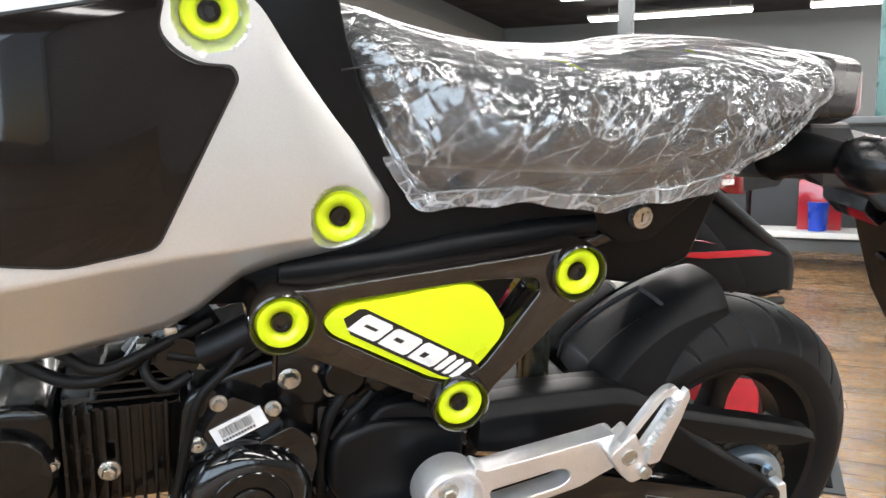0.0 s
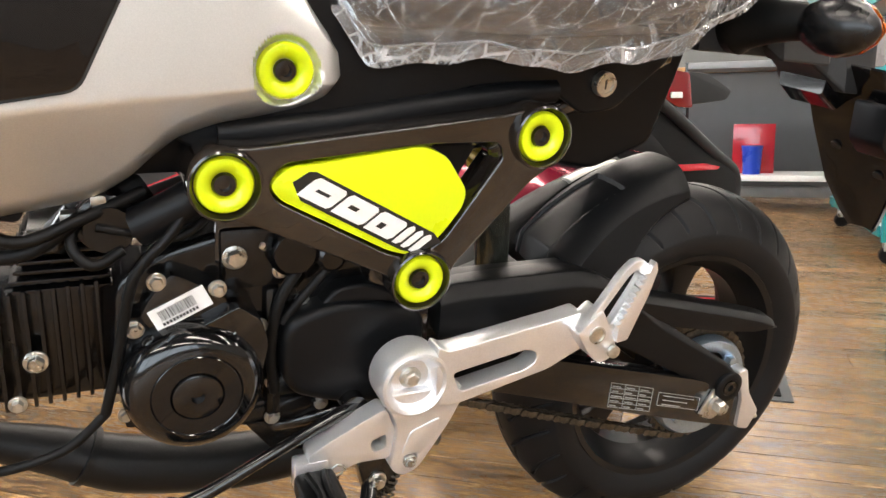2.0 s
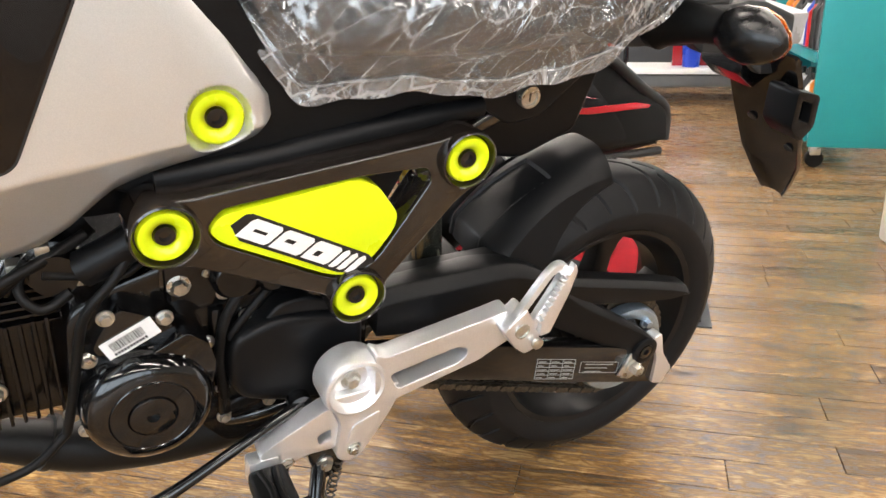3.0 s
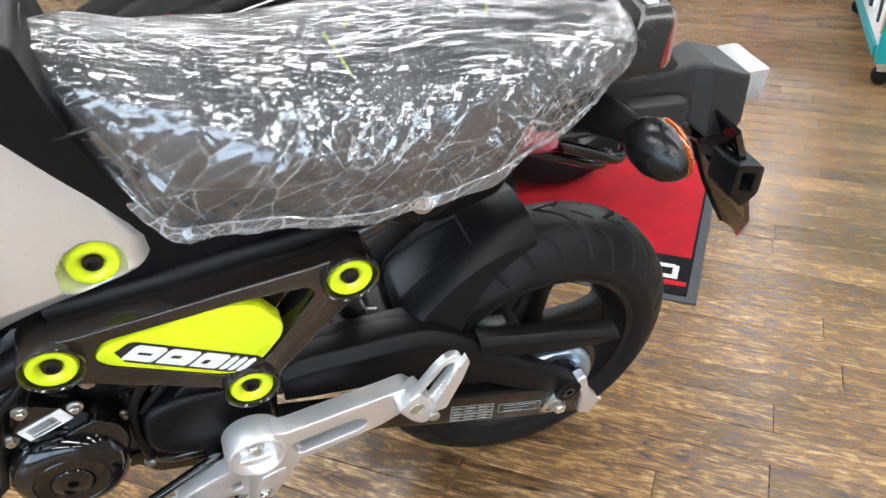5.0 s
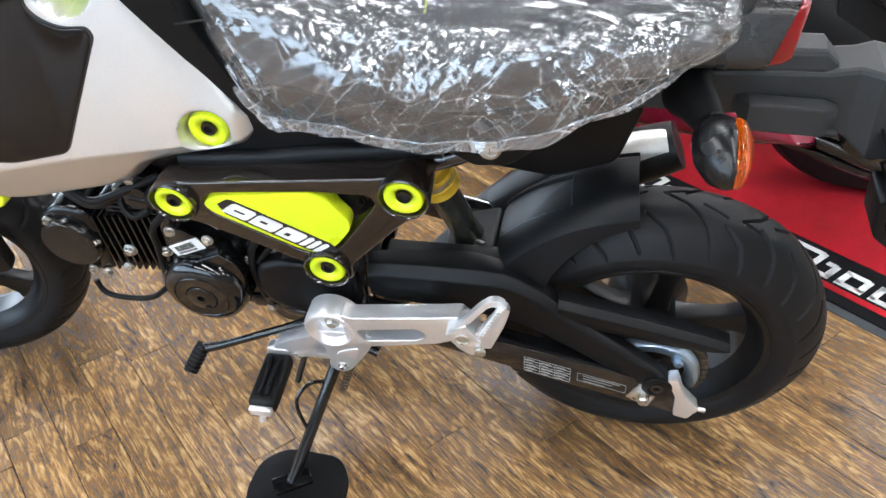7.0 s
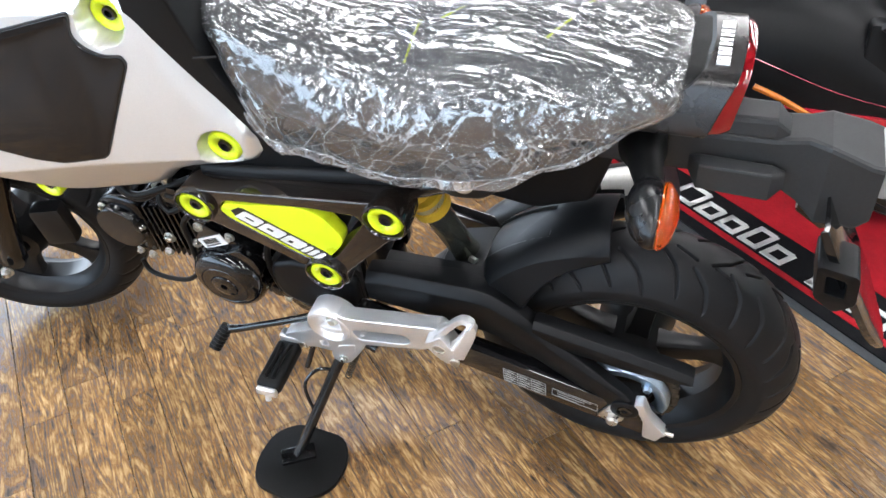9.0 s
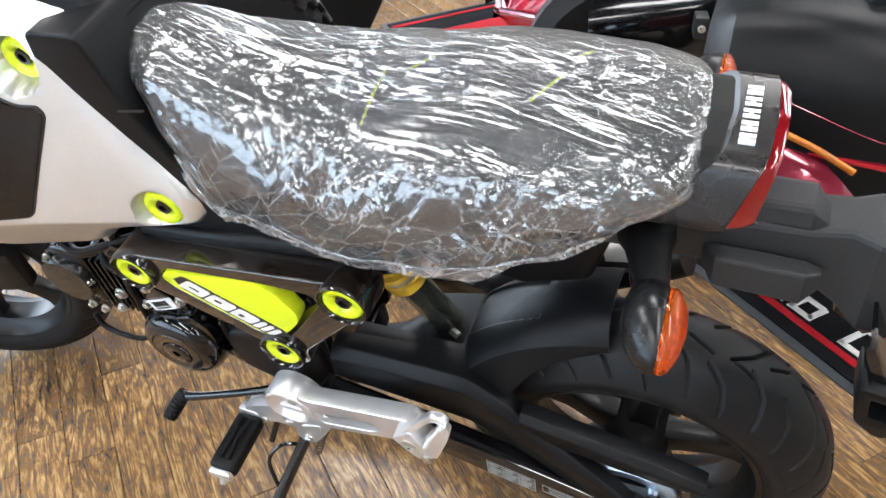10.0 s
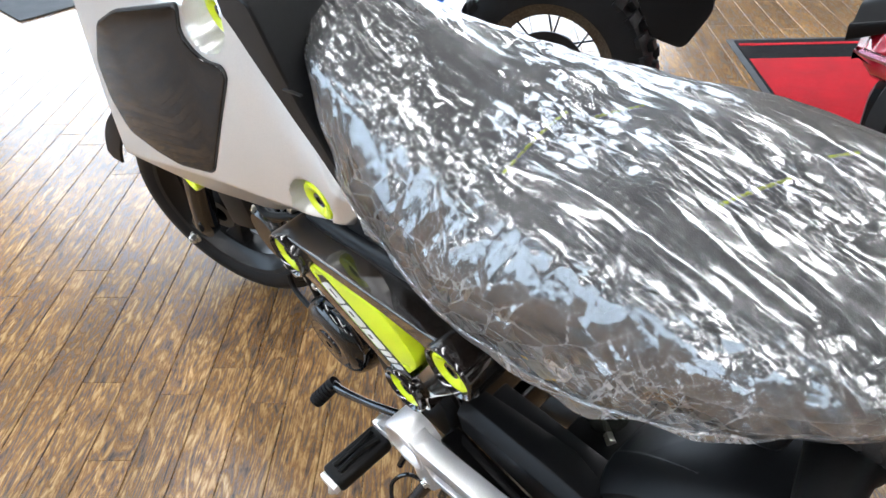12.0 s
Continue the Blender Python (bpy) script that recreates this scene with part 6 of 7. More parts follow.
# ---- stand pad ----
pad = link("stand_pad", plate(round_poly([(-0.080, -0.052), (-0.045, -0.085), (0.050, -0.080), (0.078, -0.030), (0.075, 0.035), (0.020, 0.072), (-0.060, 0.060), (-0.082, 0.010)], 0.03), -0.005, 0.005, 0.003), M_RUBBERSOFT)
pad.matrix_basis = pose(-0.513, -0.215, 0.0052, 90, 0, 0)
tagged(pad, "black plastic side stand pad lying on the wooden floor", "stand pad")
part("inner_disc", lathe([(0.0, 0.0001), (0.0, 0.050), (-0.001, 0.052), (-0.0028, 0.052), (-0.0028, 0.047), (-0.0012, 0.045), (-0.0012, 0.0001)], (0.006, 0.0078, -0.005), 40), M_RUBBERSOFT, pad).matrix_basis = pose(0, 0, 0, 0, 0, 180)


# ---- mats: local x across the border, local y along it ----
def shop_mat(m, wide, long, label, letters):
    top = empty("floor_mat", label, "mat", m, group="shop mats")
    part("rubber_edge", box(0, wide, 0, long, 0.0, 0.004, 0.0015), M_EDGEMAT, top, "dark rubber edging")
    part("black_border", box(0.022, wide - 0.022, 0.022, long - 0.022, 0.003, 0.008, 0.002), M_BLKMAT, top)
    part("red_field", box(0.185, wide - 0.185, 0.028, long - 0.028, 0.006, 0.0095, 0.0015), M_REDMAT, top)
    for a in (0.055, wide - 0.073):
        part("red_stripe", box(a, a + 0.018, 0.028, long - 0.028, 0.006, 0.0095, 0.001), M_REDMAT, top)
    for y0, x0, dy, dx in letters:
        # open white blocks in place of lettering
        t = 0.014
        bm = box(x0, x0 + t, y0, y0 + dy, 0.006, 0.0098, 0.001)
        if dx > 0.03:
            box(x0 + dx - t, x0 + dx, y0 + 0.008, y0 + dy, 0.006, 0.0098, 0.001, bm)
            box(x0 + 0.004, x0 + dx - 0.004, y0, y0 + t, 0.006, 0.0098, 0.001, bm)
        if dy > 0.045:
            box(x0 + 0.002, x0 + dx - 0.004, y0 + dy - t, y0 + dy, 0.006, 0.0098, 0.001, bm)
        part("white_block", bm, M_WHTMAT, top, "white woven block")
    return top


LETTERS = [(0.050, 0.083, 0.066, 0.060), (0.130, 0.083, 0.060, 0.060), (0.204, 0.083, 0.058, 0.060), (0.276, 0.083, 0.030, 0.060), (0.318, 0.083, 0.078, 0.084), (0.464, 0.083, 0.060, 0.060), (0.536, 0.083, 0.058, 0.084), (0.606, 0.083, 0.060, 0.060), (0.678, 0.083, 0.060, 0.060), (0.750, 0.083, 0.080, 0.084)]
shop_mat(Matrix.Translation((0.552, 0.232, 0)) @ pose(0, 0, 0, 0, 0, 47.7), 0.95, 1.75, "red mat with black borders and white woven blocks", LETTERS)
shop_mat(Matrix.Translation((-1.30, 1.905, 0)) @ pose(0, 0, 0, 0, 0, -42.3), 0.95, 1.6, "red mat with black borders under a parked scooter", [])
dark = tagged(link("door_mat", box(0, 0.9, 0, 1.5, 0, 0.008, 0.003), M_EDGEMAT), "dark grey ribbed entrance mat on the wooden floor", "mat")
dark.matrix_basis = Matrix.Translation((-3.35, 0.16, 0)) @ pose(0, 0, 0, 0, 0, 95)


# ---- touring motorcycle parked behind ----
tour = empty("touring_motorcycle", "large black touring motorcycle with red pinstripes and luggage cases", "motorcycle", Matrix.Translation((0, 0, 0.0098)))


def case_ring(x, y0, y1, z0, z1, r=0.05):
    return [(x, y, z) for y, z in round_poly([(y0, z0 + 0.02), (y0 + 0.05, z0), (y1, z0), (y1, z1), (y0 + 0.06, z1), (y0 + 0.004, z1 - 0.08)], r, 4)]


bm = loft([case_ring(-0.02, 0.50, 0.74, 0.44, 0.60, 0.03), case_ring(0.02, 0.44, 0.76, 0.40, 0.645), case_ring(0.12, 0.425, 0.78, 0.375, 0.665), case_ring(0.25, 0.42, 0.78, 0.36, 0.66), case_ring(0.34, 0.42, 0.78, 0.35, 0.605), case_ring(0.45, 0.43, 0.78, 0.345, 0.525), case_ring(0.55, 0.44, 0.77, 0.345, 0.455), case_ring(0.575, 0.46, 0.75, 0.355, 0.43, 0.02)])
case2 = part("side_case", bm, M_MATTE, tour, "matte black luggage case with red stripes")
part("red_stripe", plate(round_poly([(0.16, 0.470), (0.34, 0.452), (0.50, 0.452), (0.505, 0.458), (0.46, 0.466), (0.33, 0.466)], 0.003), 0.414, 0.424, 0.001), M_REDPAINT, case2)
part("pinstripe", tube([(0.03, 0.436, 0.575), (0.12, 0.421, 0.548), (0.25, 0.417, 0.505), (0.36, 0.418, 0.482)], 0.0009, 6, 5), M_CRIMSON, case2)
part("grey_edge", tube([(0.30, 0.425, 0.625), (0.40, 0.428, 0.560), (0.50, 0.435, 0.490), (0.575, 0.445, 0.440), (0.58, 0.448, 0.37)], 0.012, 10, 5), M_DKGREY, case2)
part("case_flank", plate(round_poly([(0.28, 0.62), (0.31, 0.615), (0.40, 0.555), (0.50, 0.485), (0.57, 0.437), (0.575, 0.372), (0.28, 0.365)], 0.01), 0.432, 0.50, 0.004), M_MATTE, case2)
part("lower_lip", tube([(0.05, 0.45, 0.385), (0.25, 0.44, 0.352), (0.57, 0.45, 0.345)], 0.010, 8, 4), M_DKGREY, case2)
lampred = part("tail_lamp", plate(round_poly([(0.325, 0.622), (0.375, 0.660), (0.435, 0.650), (0.445, 0.580), (0.405, 0.582)], 0.006), 0.435, 0.50, 0.006), M_REDLENS, tour, "red faceted tail lamp with clear centre")
part("clear_window", box(0.385, 0.415, 0.431, 0.436, 0.600, 0.612, 0.002), M_WHITE, lampred)
part("tail_wing", plate(round_poly([(0.435, 0.655), (0.49, 0.650), (0.555, 0.615), (0.54, 0.595), (0.44, 0.585)], 0.008), 0.44, 0.54, 0.006), M_DKGREY, tour)
part("tail_body", plate(round_poly([(0.20, 0.69), (0.42, 0.68), (0.50, 0.62), (0.46, 0.50), (0.20, 0.50)], 0.03), 0.55, 0.95, 0.03, seg=3), M_MATTE, tour, "black tail section")
crim = part("lower_cowl", loft([case_ring(-0.15, 0.42, 0.60, 0.36, 0.50, 0.03), case_ring(0.05, 0.38, 0.62, 0.34, 0.505, 0.04), case_ring(0.18, 0.37, 0.62, 0.33, 0.475, 0.03), case_ring(0.29, 0.39, 0.60, 0.33, 0.405, 0.02)]), M_CRIMSON, tour, "crimson glossy lower cowl")
part("amber_strip", tube([(0.12, 0.386, 0.515), (0.17, 0.380, 0.498), (0.225, 0.378, 0.470)], 0.0055, 10, 4), mat("amber_plastic", (0.42, 0.13, 0.012), 0.25, grain=0.1, grain_scale=300), crim)
part("crash_bar", tube([(0.02, 0.46, 0.405), (0.24, 0.45, 0.350), (0.35, 0.45, 0.310), (0.464, 0.46, 0.264), (0.55, 0.56, 0.24)], 0.014, 12, 5), M_GLOSSBLK, tour, "black tubular guard")
part("crash_bar", tube([(0.04, 0.48, 0.375), (0.24, 0.48, 0.318), (0.35, 0.48, 0.275), (0.45, 0.50, 0.235), (0.52, 0.58, 0.22)], 0.012, 12, 5), M_GLOSSBLK, tour)
w2 = part("rear_wheel", lathe([(-0.06, 0.03), (-0.07, 0.07), (0.07, 0.07), (0.06, 0.03)], (0, 0, 0), 32, closed=True), M_RIM, tour)
w2.location = (0.56, 0.90, 0.302)
part("tyre", lathe([(-0.07, 0.205), (-0.078, 0.245), (-0.062, 0.285), (-0.03, 0.300), (0.03, 0.300), (0.062, 0.285), (0.078, 0.245), (0.07, 0.205)], (0, 0, 0), 64, closed=True), M_RUBBER, w2)
part("rim", lathe([(-0.065, 0.19), (-0.068, 0.21), (0.068, 0.21), (0.065, 0.19)], (0, 0, 0), 48, closed=True), M_RIM, w2)
for i in range(5):
    a = 2 * math.pi * i / 5
    part("spoke", tube([(0.06 * math.cos(a), 0, 0.06 * math.sin(a)), (0.2 * math.cos(a), 0, 0.2 * math.sin(a))], 0.016, 8, 0), M_RIM, w2)
for k in range(7):
    part("engine_bracket", box(-0.45 + 0.07 * k, -0.41 + 0.07 * k, 0.47 + 0.01 * (k % 3), 0.53, 0.40 + 0.02 * (k % 2), 0.50 + 0.015 * (k % 3), 0.008), M_DKGREY if k % 2 else M_GLOSSBLK, tour)
part("side_stand", tube([(-0.2, 0.5, 0.25), (-0.28, 0.40, 0.0)], 0.011, 10, 0), M_GLOSSBLK, tour)

# ---- small trail motorcycle further forward: knobbly wheel, blue spring ----
trail = empty("trail_motorcycle", "small trail motorcycle with knobbly tyre and blue rear spring", "motorcycle", Matrix.Translation((-1.18, 0.88, 0)) @ pose(0, 0, 0, 0, 0, 28))
hub3 = part("rear_wheel", lathe([(-0.05, 0.02), (-0.06, 0.05), (0.06, 0.05), (0.05, 0.02)], (0, 0, 0), 28, closed=True), M_RIM, trail)
hub3.location = (0, 0, 0.262)
part("tyre", lathe([(-0.055, 0.165), (-0.062, 0.20), (-0.05, 0.236), (-0.02, 0.248), (0.02, 0.248), (0.05, 0.236), (0.062, 0.20), (0.055, 0.165)], (0, 0, 0), 64, closed=True), M_RUBBER, hub3)
part("rim", lathe([(-0.04, 0.135), (-0.052, 0.165), (0.052, 0.165), (0.04, 0.135)], (0, 0, 0), 48, closed=True), M_CHAIN, hub3, "dull metal rim")
part("hub", lathe([(-0.05, 0.02), (-0.05, 0.045), (-0.02, 0.055), (0.02, 0.055), (0.05, 0.045), (0.05, 0.02)], (0, 0, 0), 28, closed=True), M_RIM, hub3)
for i in range(14):
    a = 2 * math.pi * i / 14
    b = a + (0.35 if i % 2 else -0.35)
    part("spoke", tube([(0.05 * math.cos(a), 0.03 * (-1) ** i, 0.05 * math.sin(a)), (0.137 * math.cos(b), 0, 0.137 * math.sin(b))], 0.0025, 6, 0), M_RIM, hub3)
part("brake_disc", lathe([(-0.058, 0.05), (-0.058, 0.10), (-0.054, 0.10), (-0.054, 0.05)], (0, 0, 0), 40, closed=True), M_RIM, hub3)
knob = part("knob", box(-0.012, 0.012, -0.014, 0.014, -0.006, 0.010, 0.002), M_RUBBER, hub3)
first_done = False
for i in range(30):
    for j, (y, r, tip) in enumerate(((-0.050, 0.238, 28), (-0.016, 0.251, 6), (0.018, 0.251, -6), (0.050, 0.238, -28))):
        a = 2 * math.pi * (i + 0.5 * (j % 2)) / 30
        ob = new("knob", knob.data) if first_done else knob
        first_done = True
        ob.parent = hub3
        ob.matrix_basis = Matrix.Translation((r * math.cos(a), y, r * math.sin(a))) @ pose(0, 0, 0, 0, 90 - math.degrees(a), 0) @ pose(0, 0, 0, tip, 0, 0)
part("coil_spring", tube([(-0.26 + 0.028 * math.cos(k * 0.5) - 0.0003 * k, -0.10 + 0.028 * math.sin(k * 0.5), 0.30 + 0.0021 * k) for k in range(120)], 0.0065, 8, 1), M_BLUE, trail, "blue coil spring")
part("damper_rod", tube([(-0.26, -0.10, 0.26), (-0.295, -0.10, 0.58)], 0.013, 12, 0), M_STEEL, trail)
brk = part("plate_bracket", plate(round_poly([(0.21, 0.60), (0.36, 0.58), (0.37, 0.47), (0.32, 0.38), (0.25, 0.40), (0.20, 0.50)], 0.02), -0.13, -0.10, 0.006), M_MATTE, trail, "black plate bracket with white sticker")
part("sticker", box(0.26, 0.33, -0.1315, -0.1305, 0.50, 0.53, 0), M_WHITE, brk)
part("sticker_bars", box(0.272, 0.310, -0.1325, -0.1316, 0.507, 0.522, 0), mat("grey_print", (0.25, 0.25, 0.25), 0.6), brk)
for x in (0.20, 0.36):
    part("bracket_knob", lathe([(-0.06, 0.0001), (-0.06, 0.022), (-0.052, 0.030), (0.02, 0.030)], (x, -0.10, 0.575), 24), M_RUBBERSOFT, brk)
part("seat_block", plate(round_poly([(-0.55, 0.62), (0.22, 0.66), (0.28, 0.72), (-0.50, 0.74)], 0.03), -0.11, 0.11, 0.03, seg=3), M_SEAT, trail)
part("engine_block", box(-0.75, -0.33, -0.12, 0.12, 0.20, 0.48, 0.03), M_ENGINE, trail)
part("swing_arm", box(-0.42, 0.03, -0.085, -0.065, 0.24, 0.285, 0.006), M_ENGINE, trail)
part("mud_guard", plate(round_poly([(-0.12, 0.60), (0.24, 0.62), (0.30, 0.55), (0.27, 0.54), (0.18, 0.58), (-0.1, 0.56)], 0.01), -0.07, 0.07, 0.008), M_REDPAINT, trail, "red mudguard")

# ---- red scooter beyond ----
scoot = empty("scooter", "red and black scooter with a rose chrome strip on a mat", "scooter", Matrix.Translation((-0.30, 1.48, 0.0098)) @ pose(0, 0, 0, 0, 0, 8))
part("tail_shell", loft([case_ring(-0.36, -0.12, 0.12, 0.30, 0.36, 0.02), case_ring(-0.30, -0.17, 0.17, 0.26, 0.42, 0.04), case_ring(-0.10, -0.20, 0.20, 0.24, 0.50, 0.05), case_ring(0.25, -0.20, 0.20, 0.22, 0.55, 0.05)]), M_REDPAINT, scoot, "red body shell")
part("black_deck", loft([case_ring(-0.38, -0.14, 0.14, 0.36, 0.41, 0.015), case_ring(-0.10, -0.17, 0.17, 0.45, 0.54, 0.03), case_ring(0.28, -0.17, 0.17, 0.52, 0.62, 0.03)]), M_MATTE, scoot)
part("chrome_strip", tube([(-0.33, -0.175, 0.335), (-0.20, -0.20, 0.325), (0.02, -0.21, 0.30)], 0.010, 8, 4), mat("rose_chrome", (0.75, 0.35, 0.45), 0.2, 0.9), scoot, "rose tinted chrome strip")
part("skirt", box(-0.30, 0.30, -0.16, 0.16, 0.10, 0.26, 0.04), M_MATTE, scoot)
part("tyre", lathe([(-0.05, 0.10), (-0.055, 0.16), (-0.02, 0.19), (0.02, 0.19), (0.055, 0.16), (0.05, 0.10)], (-0.05, 0, 0.19), 48, closed=True), M_RUBBER, scoot)

# black machine with brackets and a bagged part, beside the scooter
mach = empty("bare_motorcycle", "black motorcycle with exposed brackets and a bagged fitting", "motorcycle", Matrix.Translation((0.10, 1.25, 0)) @ pose(0, 0, 0, 0, 0, 12))
part("frame_bracket", plate(round_poly([(-0.02, 0.62), (0.06, 0.64), (0.10, 0.50), (0.02, 0.42), (-0.06, 0.50)], 0.015), -0.20, -0.16, 0.006), M_DKGREY, mach)
part("body", loft([case_ring(-0.45, -0.15, 0.15, 0.25, 0.50, 0.04), case_ring(-0.1, -0.18, 0.18, 0.22, 0.58, 0.05), case_ring(0.35, -0.18, 0.18, 0.25, 0.60, 0.05)]), M_GLOSSBLK, mach)
for k in range(6):
    part("lug", box(-0.22 + 0.06 * k, -0.19 + 0.06 * k, -0.22, -0.17, 0.42 + 0.03 * (k % 3), 0.47 + 0.03 * (k % 3), 0.006), M_DKGREY, mach)
    part("lug_bolt", hexbolt(-0.205 + 0.06 * k, -0.221, 0.445 + 0.03 * (k % 3), 0.007), M_STEEL, mach)
part("white_bag", loft([[(0.16 + r * math.cos(q) * (1 + 0.2 * math.sin(3 * q + k)), -0.20 + 0.5 * r * math.sin(q), 0.46 + 0.03 * k) for q in (2 * math.pi * j / 14 for j in range(14))] for k, r in enumerate((0.02, 0.045, 0.038, 0.050, 0.04, 0.015))]), mat("milky_bag", (0.62, 0.63, 0.65), 0.35, grain=0.1, blotch=0.2, bump=0.5, bump_scale=60), mach, "crumpled milky plastic bag")
part("spec_plate", box(0.24, 0.31, -0.225, -0.22, 0.58, 0.64, 0.001), M_STEEL, mach)
part("tyre", lathe([(-0.06, 0.15), (-0.065, 0.22), (-0.03, 0.26), (0.03, 0.26), (0.065, 0.22), (0.06, 0.15)], (-0.35, 0, 0.26), 48, closed=True), M_RUBBER, mach)
part("tyre", lathe([(-0.06, 0.15), (-0.065, 0.22), (-0.03, 0.26), (0.03, 0.26), (0.065, 0.22), (0.06, 0.15)], (0.45, 0, 0.26), 48, closed=True), M_RUBBER, mach)


# ---- teal display rack on castors ----
rack = empty("display_rack", "teal laminate display rack on castors, shelves full of bottles", "rack", Matrix.Translation((1.99, 1.13, 0)) @ pose(0, 0, 0, 0, 0, -42.3))
part("end_panel", box(0, 0.46, 0, 0.02, 0.09, 1.5, 0.003), M_TEAL, rack, "teal end panel")
part("back_panel", box(0.20, 0.22, 0.02, 1.2, 0.09, 1.5, 0.003), M_TEAL, rack)
part("far_panel", box(0, 0.46, 1.2, 1.22, 0.09, 1.5, 0.003), M_TEAL, rack)
for z in (0.12, 0.42, 0.72, 1.02, 1.32):
    part("shelf", box(0.0, 0.20, 0.02, 1.2, z, z + 0.02, 0.002), M_WHITE, rack)
    part("shelf_lip", box(-0.012, 0.0, 0.02, 1.2, z - 0.01, z + 0.03, 0.002), M_TEAL, rack)
for x, y in ((0.04, 0.06), (0.42, 0.06), (0.04, 1.14), (0.42, 1.14)):
    c = part("castor", lathe([(-0.016, 0.0001), (-0.016, 0.030), (-0.012, 0.034), (0.012, 0.034), (0.016, 0.030), (0.016, 0.0001)], (x, y, 0.034), 24), M_RUBBERSOFT, rack, "black castor")
    part("fork", box(x - 0.02, x + 0.02, y - 0.02, y + 0.02, 0.05, 0.09, 0.004), M_STEEL, c)
colours = [mat(f"label_{n}", c, 0.35, grain=0.05, blotch=0.1) for n, c in (("red", (0.5, 0.02, 0.02)), ("blue", (0.02, 0.06, 0.4)), ("orange", (0.6, 0.2, 0.02)), ("white", (0.7, 0.7, 0.7)), ("black", (0.02, 0.02, 0.02)))]


def bottle(m, colour, h, r):
    b = tagged(link("oil_bottle", lathe([(0, 0.0001), (0, r), (h * 0.7, r), (h * 0.8, r * 0.55), (h * 0.86, r * 0.4)], (0, 0, 0), 14), colour), "coloured plastic oil bottle on the rack shelf", "bottle", "bottles on the rack")
    b.matrix_basis = m @ pose(0, 0, 0, 90)
    part("cap", lathe([(h * 0.86, r * 0.42), (h, r * 0.42), (h, 0.0001)], (0, 0, 0), 12), colours[4], b)
    return b


kinds = [bottle(rack.matrix_basis @ pose(0.06, 0.06 + 0.09 * k, 0.1402), colours[k], 0.20 + 0.015 * (k % 3), 0.033) for k in range(5)]
rnd = random.Random(11)
for z in (0.14, 0.44, 0.74, 1.04):
    for k in range(13):
        if z == 0.14 and k < 5:
            continue
        copy_thing(kinds[rnd.randrange(5)], rack.matrix_basis @ pose(0.06 + rnd.uniform(-0.01, 0.01), 0.06 + 0.09 * k, z + 0.0002, 0, 0, 0) @ pose(0, 0, 0, 90))

# white display plinth
plinth = tagged(link("display_plinth", box(-0.6, 0, -0.6, 0, 0, 1.1, 0.012), mat("white_laminate", (0.75, 0.74, 0.70), 0.35, grain=0.02, blotch=0.04, blotch_scale=3)), "white laminate display plinth on the wooden floor", "plinth")
plinth.matrix_basis = Matrix.Translation((1.427, 0.442, 0)) @ pose(0, 0, 0, 0, 0, 55)
part("door_panel", box(-0.585, -0.015, -0.612, -0.600, 0.06, 1.07, 0.002), mat("white_door", (0.74, 0.73, 0.69), 0.35, grain=0.02, blotch=0.05, blotch_scale=3), plinth)
part("handle_slot", box(-0.20, -0.14, -0.6145, -0.6125, 0.10, 0.112, 0.0005), M_SHELFGREY, plinth, "grey recessed handle slot")
part("top_board", box(-0.604, 0.004, -0.614, 0.004, 1.10, 1.122, 0.003), M_WHITE, plinth)

# ---- counter and goods along the far side ----
counter = empty("shop_counter", "dark grey shop counter with an orange wooden top", "counter", ROOM @ pose(4.75, 0, 0))
part("counter_body", box(0, 0.6, -4.2, 1.5, 0.08, 0.86, 0.01), mat("counter_grey", (0.05, 0.055, 0.06), 0.5, grain=0.05, blotch=0.08), counter)
part("counter_top", box(-0.04, 0.66, -4.25, 1.55, 0.86, 0.90, 0.008), M_WOODTOP, counter, "orange wooden counter top")
part("plinth_rail", box(0.03, 0.6, -4.2, 1.5, 0.0, 0.08, 0.004), M_SHELFGREY, counter)
shelf = empty("steel_trolley", "grey steel trolley with a white lower shelf", "trolley", ROOM @ pose(3.9, -0.55, 0))
part("lower_tray", box(0, 0.4, -0.6, 0.6, 0.18, 0.215, 0.006), M_WHITE, shelf)
part("upper_tray", box(0, 0.4, -0.6, 0.6, 0.84, 0.88, 0.006), M_SHELFGREY, shelf)
for x in (0.01, 0.39):
    for y in (-0.59, 0.59):
        part("post", tube([(x, y, 0.06), (x, y, 0.88)], 0.012, 10, 0), M_GLOSSBLK, shelf)
        part("castor", lathe([(-0.012, 0.0001), (-0.012, 0.03), (0.012, 0.03), (0.012, 0.0001)], (x, y, 0.03), 20), M_RUBBERSOFT, shelf)
tub = tagged(link("blue_tub", lathe([(0, 0.0001), (0, 0.05), (0.15, 0.058), (0.165, 0.062), (0.17, 0.062), (0.17, 0.055)], (0, 0, 0), 28), mat("blue_plastic", (0.01, 0.05, 0.42), 0.3, grain=0.04, blotch=0.05)), "blue plastic tub on the trolley shelf", "tub")
tub.matrix_basis = ROOM @ pose(4.02, -0.35, 0.2152) @ pose(0, 0, 0, 90)
redbox = tagged(link("red_carton", box(-0.1, 0.1, -0.12, 0.12, 0, 0.30, 0.004), M_REDPAINT), "red cardboard carton on the trolley shelf", "carton")
redbox.matrix_basis = ROOM @ pose(4.17, -0.36, 0.2154)
pump = tagged(link("sanitizer_bottle", lathe([(0, 0.0001), (0, 0.035), (0.12, 0.035), (0.14, 0.012), (0.17, 0.012), (0.175, 0.025), (0.185, 0.025)], (0, 0, 0), 20), clear("clear_plastic", (0.75, 0.92, 0.92), 0.1)), "clear pump bottle on the counter top", "bottle")
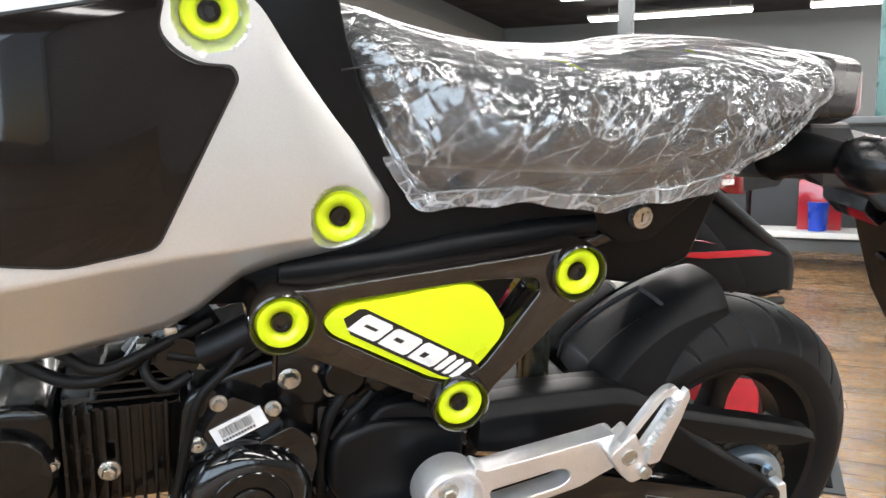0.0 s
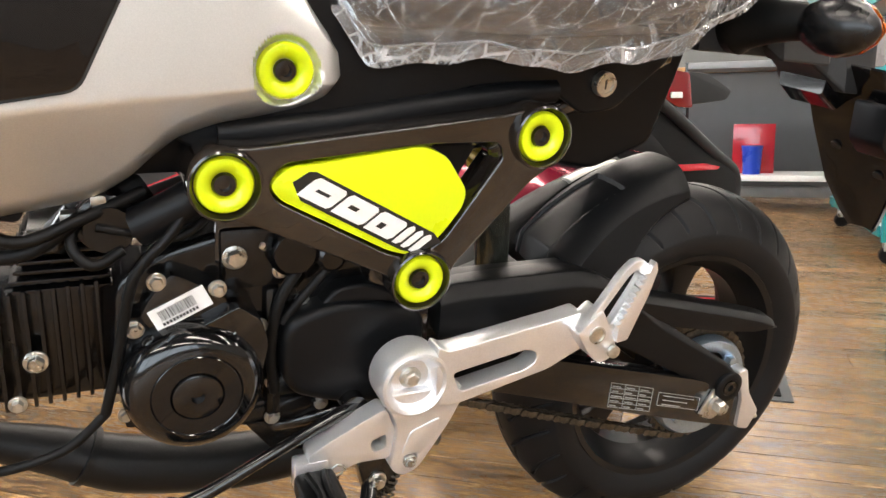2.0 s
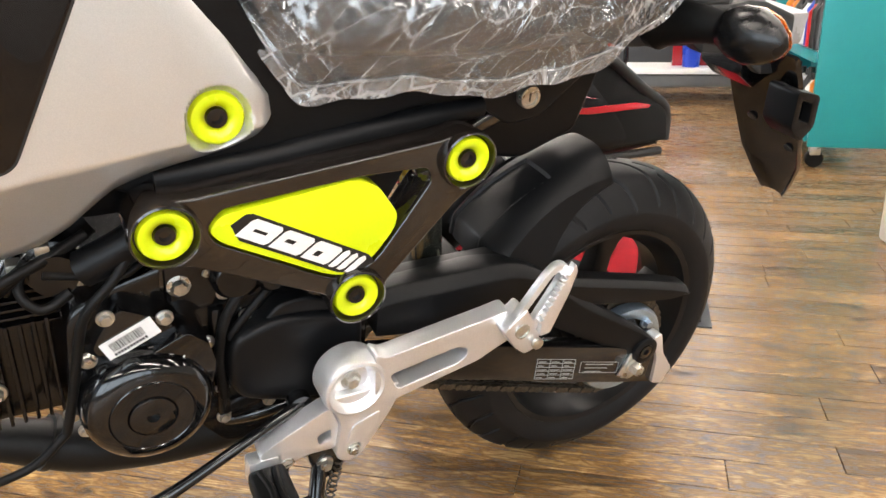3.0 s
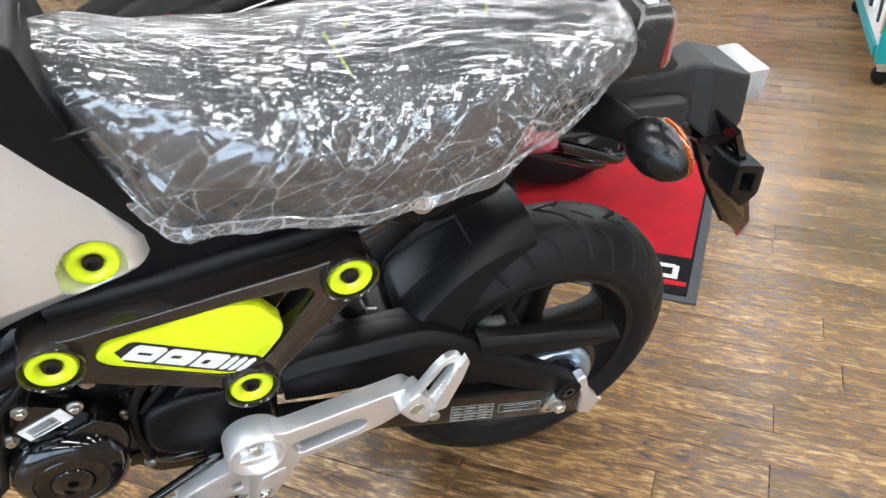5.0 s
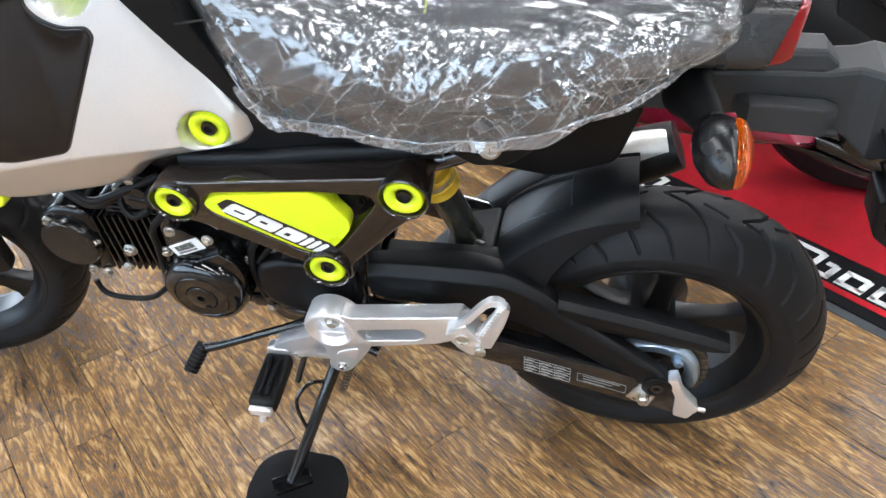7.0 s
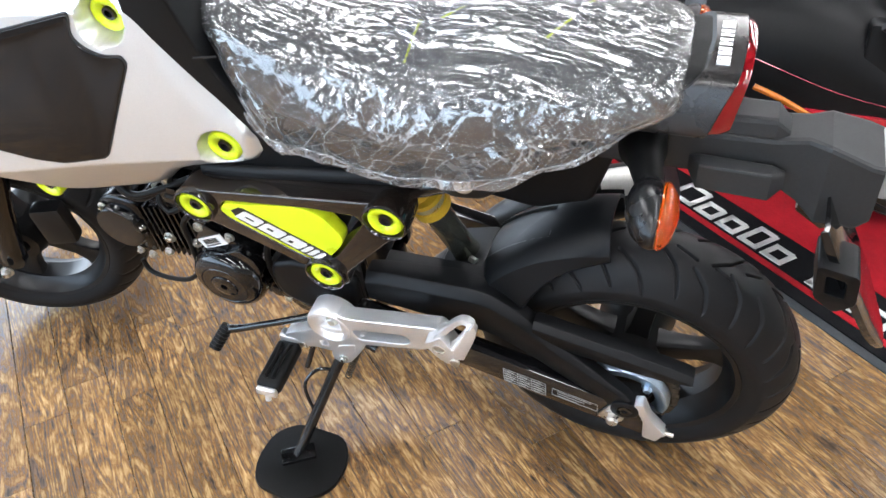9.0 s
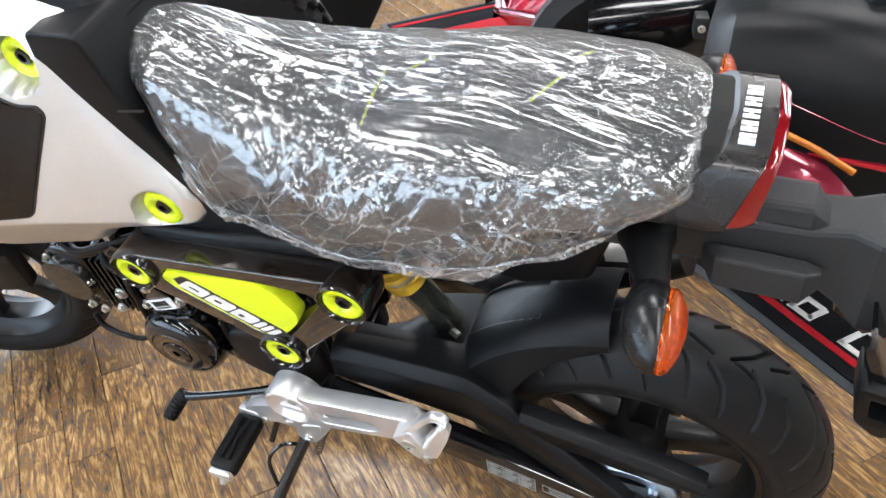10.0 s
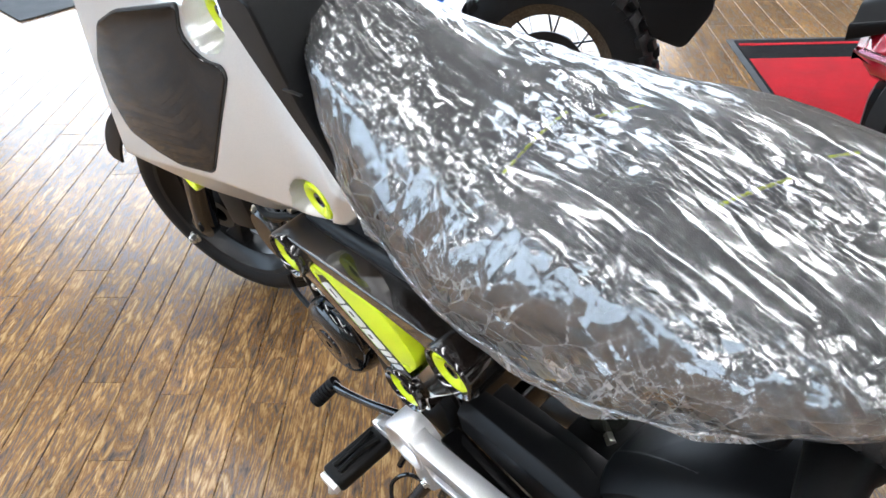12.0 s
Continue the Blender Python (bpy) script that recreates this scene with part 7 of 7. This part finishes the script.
pump.matrix_basis = ROOM @ pose(4.85, -1.05, 0.9004) @ pose(0, 0, 0, 90)
panel = tagged(link("wall_panel", box(0, 0.05, -1.2, 1.2, 0.9, 2.5, 0.01), mat("panel_green", (0.10, 0.22, 0.22), 0.3, grain=0.03, blotch=0.06)), "dull green glazed wall panel behind the counter", "panel")
panel.matrix_basis = ROOM @ pose(5.6, -1.98, 0)
for s in range(3):
    post = tagged(link("steel_column", box(-0.08, 0.08, -0.08, 0.08, 0, HIGH, 0.008), M_WALL), "grey painted steel column", "column", "shop columns")
    post.matrix_basis = ROOM @ pose(8.0, -4.5 + 3.0 * s, 0)


# ---- floor: a dark base sheet, with boards laid over the whole of it ----
floor = tagged(link("floor", box(U0, U1, V0, V1, -0.1, -0.0035, 0), mat("floor_joint", (0.012, 0.008, 0.005), 0.7, grain=0.2, blotch=0.2), smooth=False), "worn brown wooden plank floor with a waxy gloss", "floor", kind="structure")
floor.matrix_basis = ROOM
BOARD = 0.0797
ROW_START = 0.607
cuts = random.Random(21)
lengths = (0.61, 0.76, 0.91, 0.91)
GAP = 0.0005
JOINTS = {0: 0.758, -1: 0.567, -2: 0.3635, 3: 0.586, -7: 0.0765, -12: -0.20}
meshes = {}
for ln in set(lengths):
    ob = part("plank", box(-ln / 2 + GAP, ln / 2 - GAP, -BOARD / 2 + GAP, BOARD / 2 - GAP, -0.006, 0.0, 0.0009, seg=1), M_FLOOR, floor, smooth=False)
    meshes[ln] = ob.data
    bpy.data.objects.remove(ob)
made = 0
far_co, far_faces = [], []
row_lo, row_hi = -int((U1 + ROW_START) / BOARD) + 1, int((-U0 - ROW_START) / BOARD) - 1
for row in range(row_lo, row_hi):
    # rows are counted along the room's first axis, boards run along its second
    u = -(ROW_START + BOARD * (row + 0.5))
    v = JOINTS.get(row, V0 + cuts.uniform(0, 0.9))
    while v > V0:
        v -= cuts.choice(lengths)
    while v < V1:
        ln = cuts.choice(lengths)
        c = v + ln / 2
        v += ln
        # boards that meet a wall are sawn off there
        start, stop = max(c - ln / 2, V0), min(c + ln / 2, V1)
        if stop - start < 0.02:
            continue
        c = (start + stop) / 2
        if -1.6 < u < 1.2 and -0.9 < c < 1.5 and made < 300:
            ob = new("plank", meshes[ln])
            ob.parent = floor
            ob.matrix_basis = pose(u, c, 0, 0, 0, 90)
            made += 1
        else:
            a, b = (stop - start) / 2 - GAP, BOARD / 2 - GAP
            k = len(far_co)
            far_co += [(c + x, -u + y, z) for z, e in ((-0.006, 0), (-0.0009, 0), (0.0, 0.0009)) for x, y in ((-a + e, -b + e), (a - e, -b + e), (a - e, b - e), (-a + e, b - e))]
            far_faces += [(k + 8, k + 9, k + 10, k + 11)]
            for lift in (0, 4):
                far_faces += [(k + lift + q, k + lift + (q + 1) % 4, k + lift + 4 + (q + 1) % 4, k + lift + 4 + q) for q in range(4)]
field = bpy.data.meshes.new("plank_field")
field.from_pydata(far_co, [], far_faces)
field.materials.append(M_FLOOR)
rest = tagged(new("plank_field", field), kind="stuff")
rest.parent = floor
rest.matrix_basis = pose(0, 0, 0, 0, 0, 90)
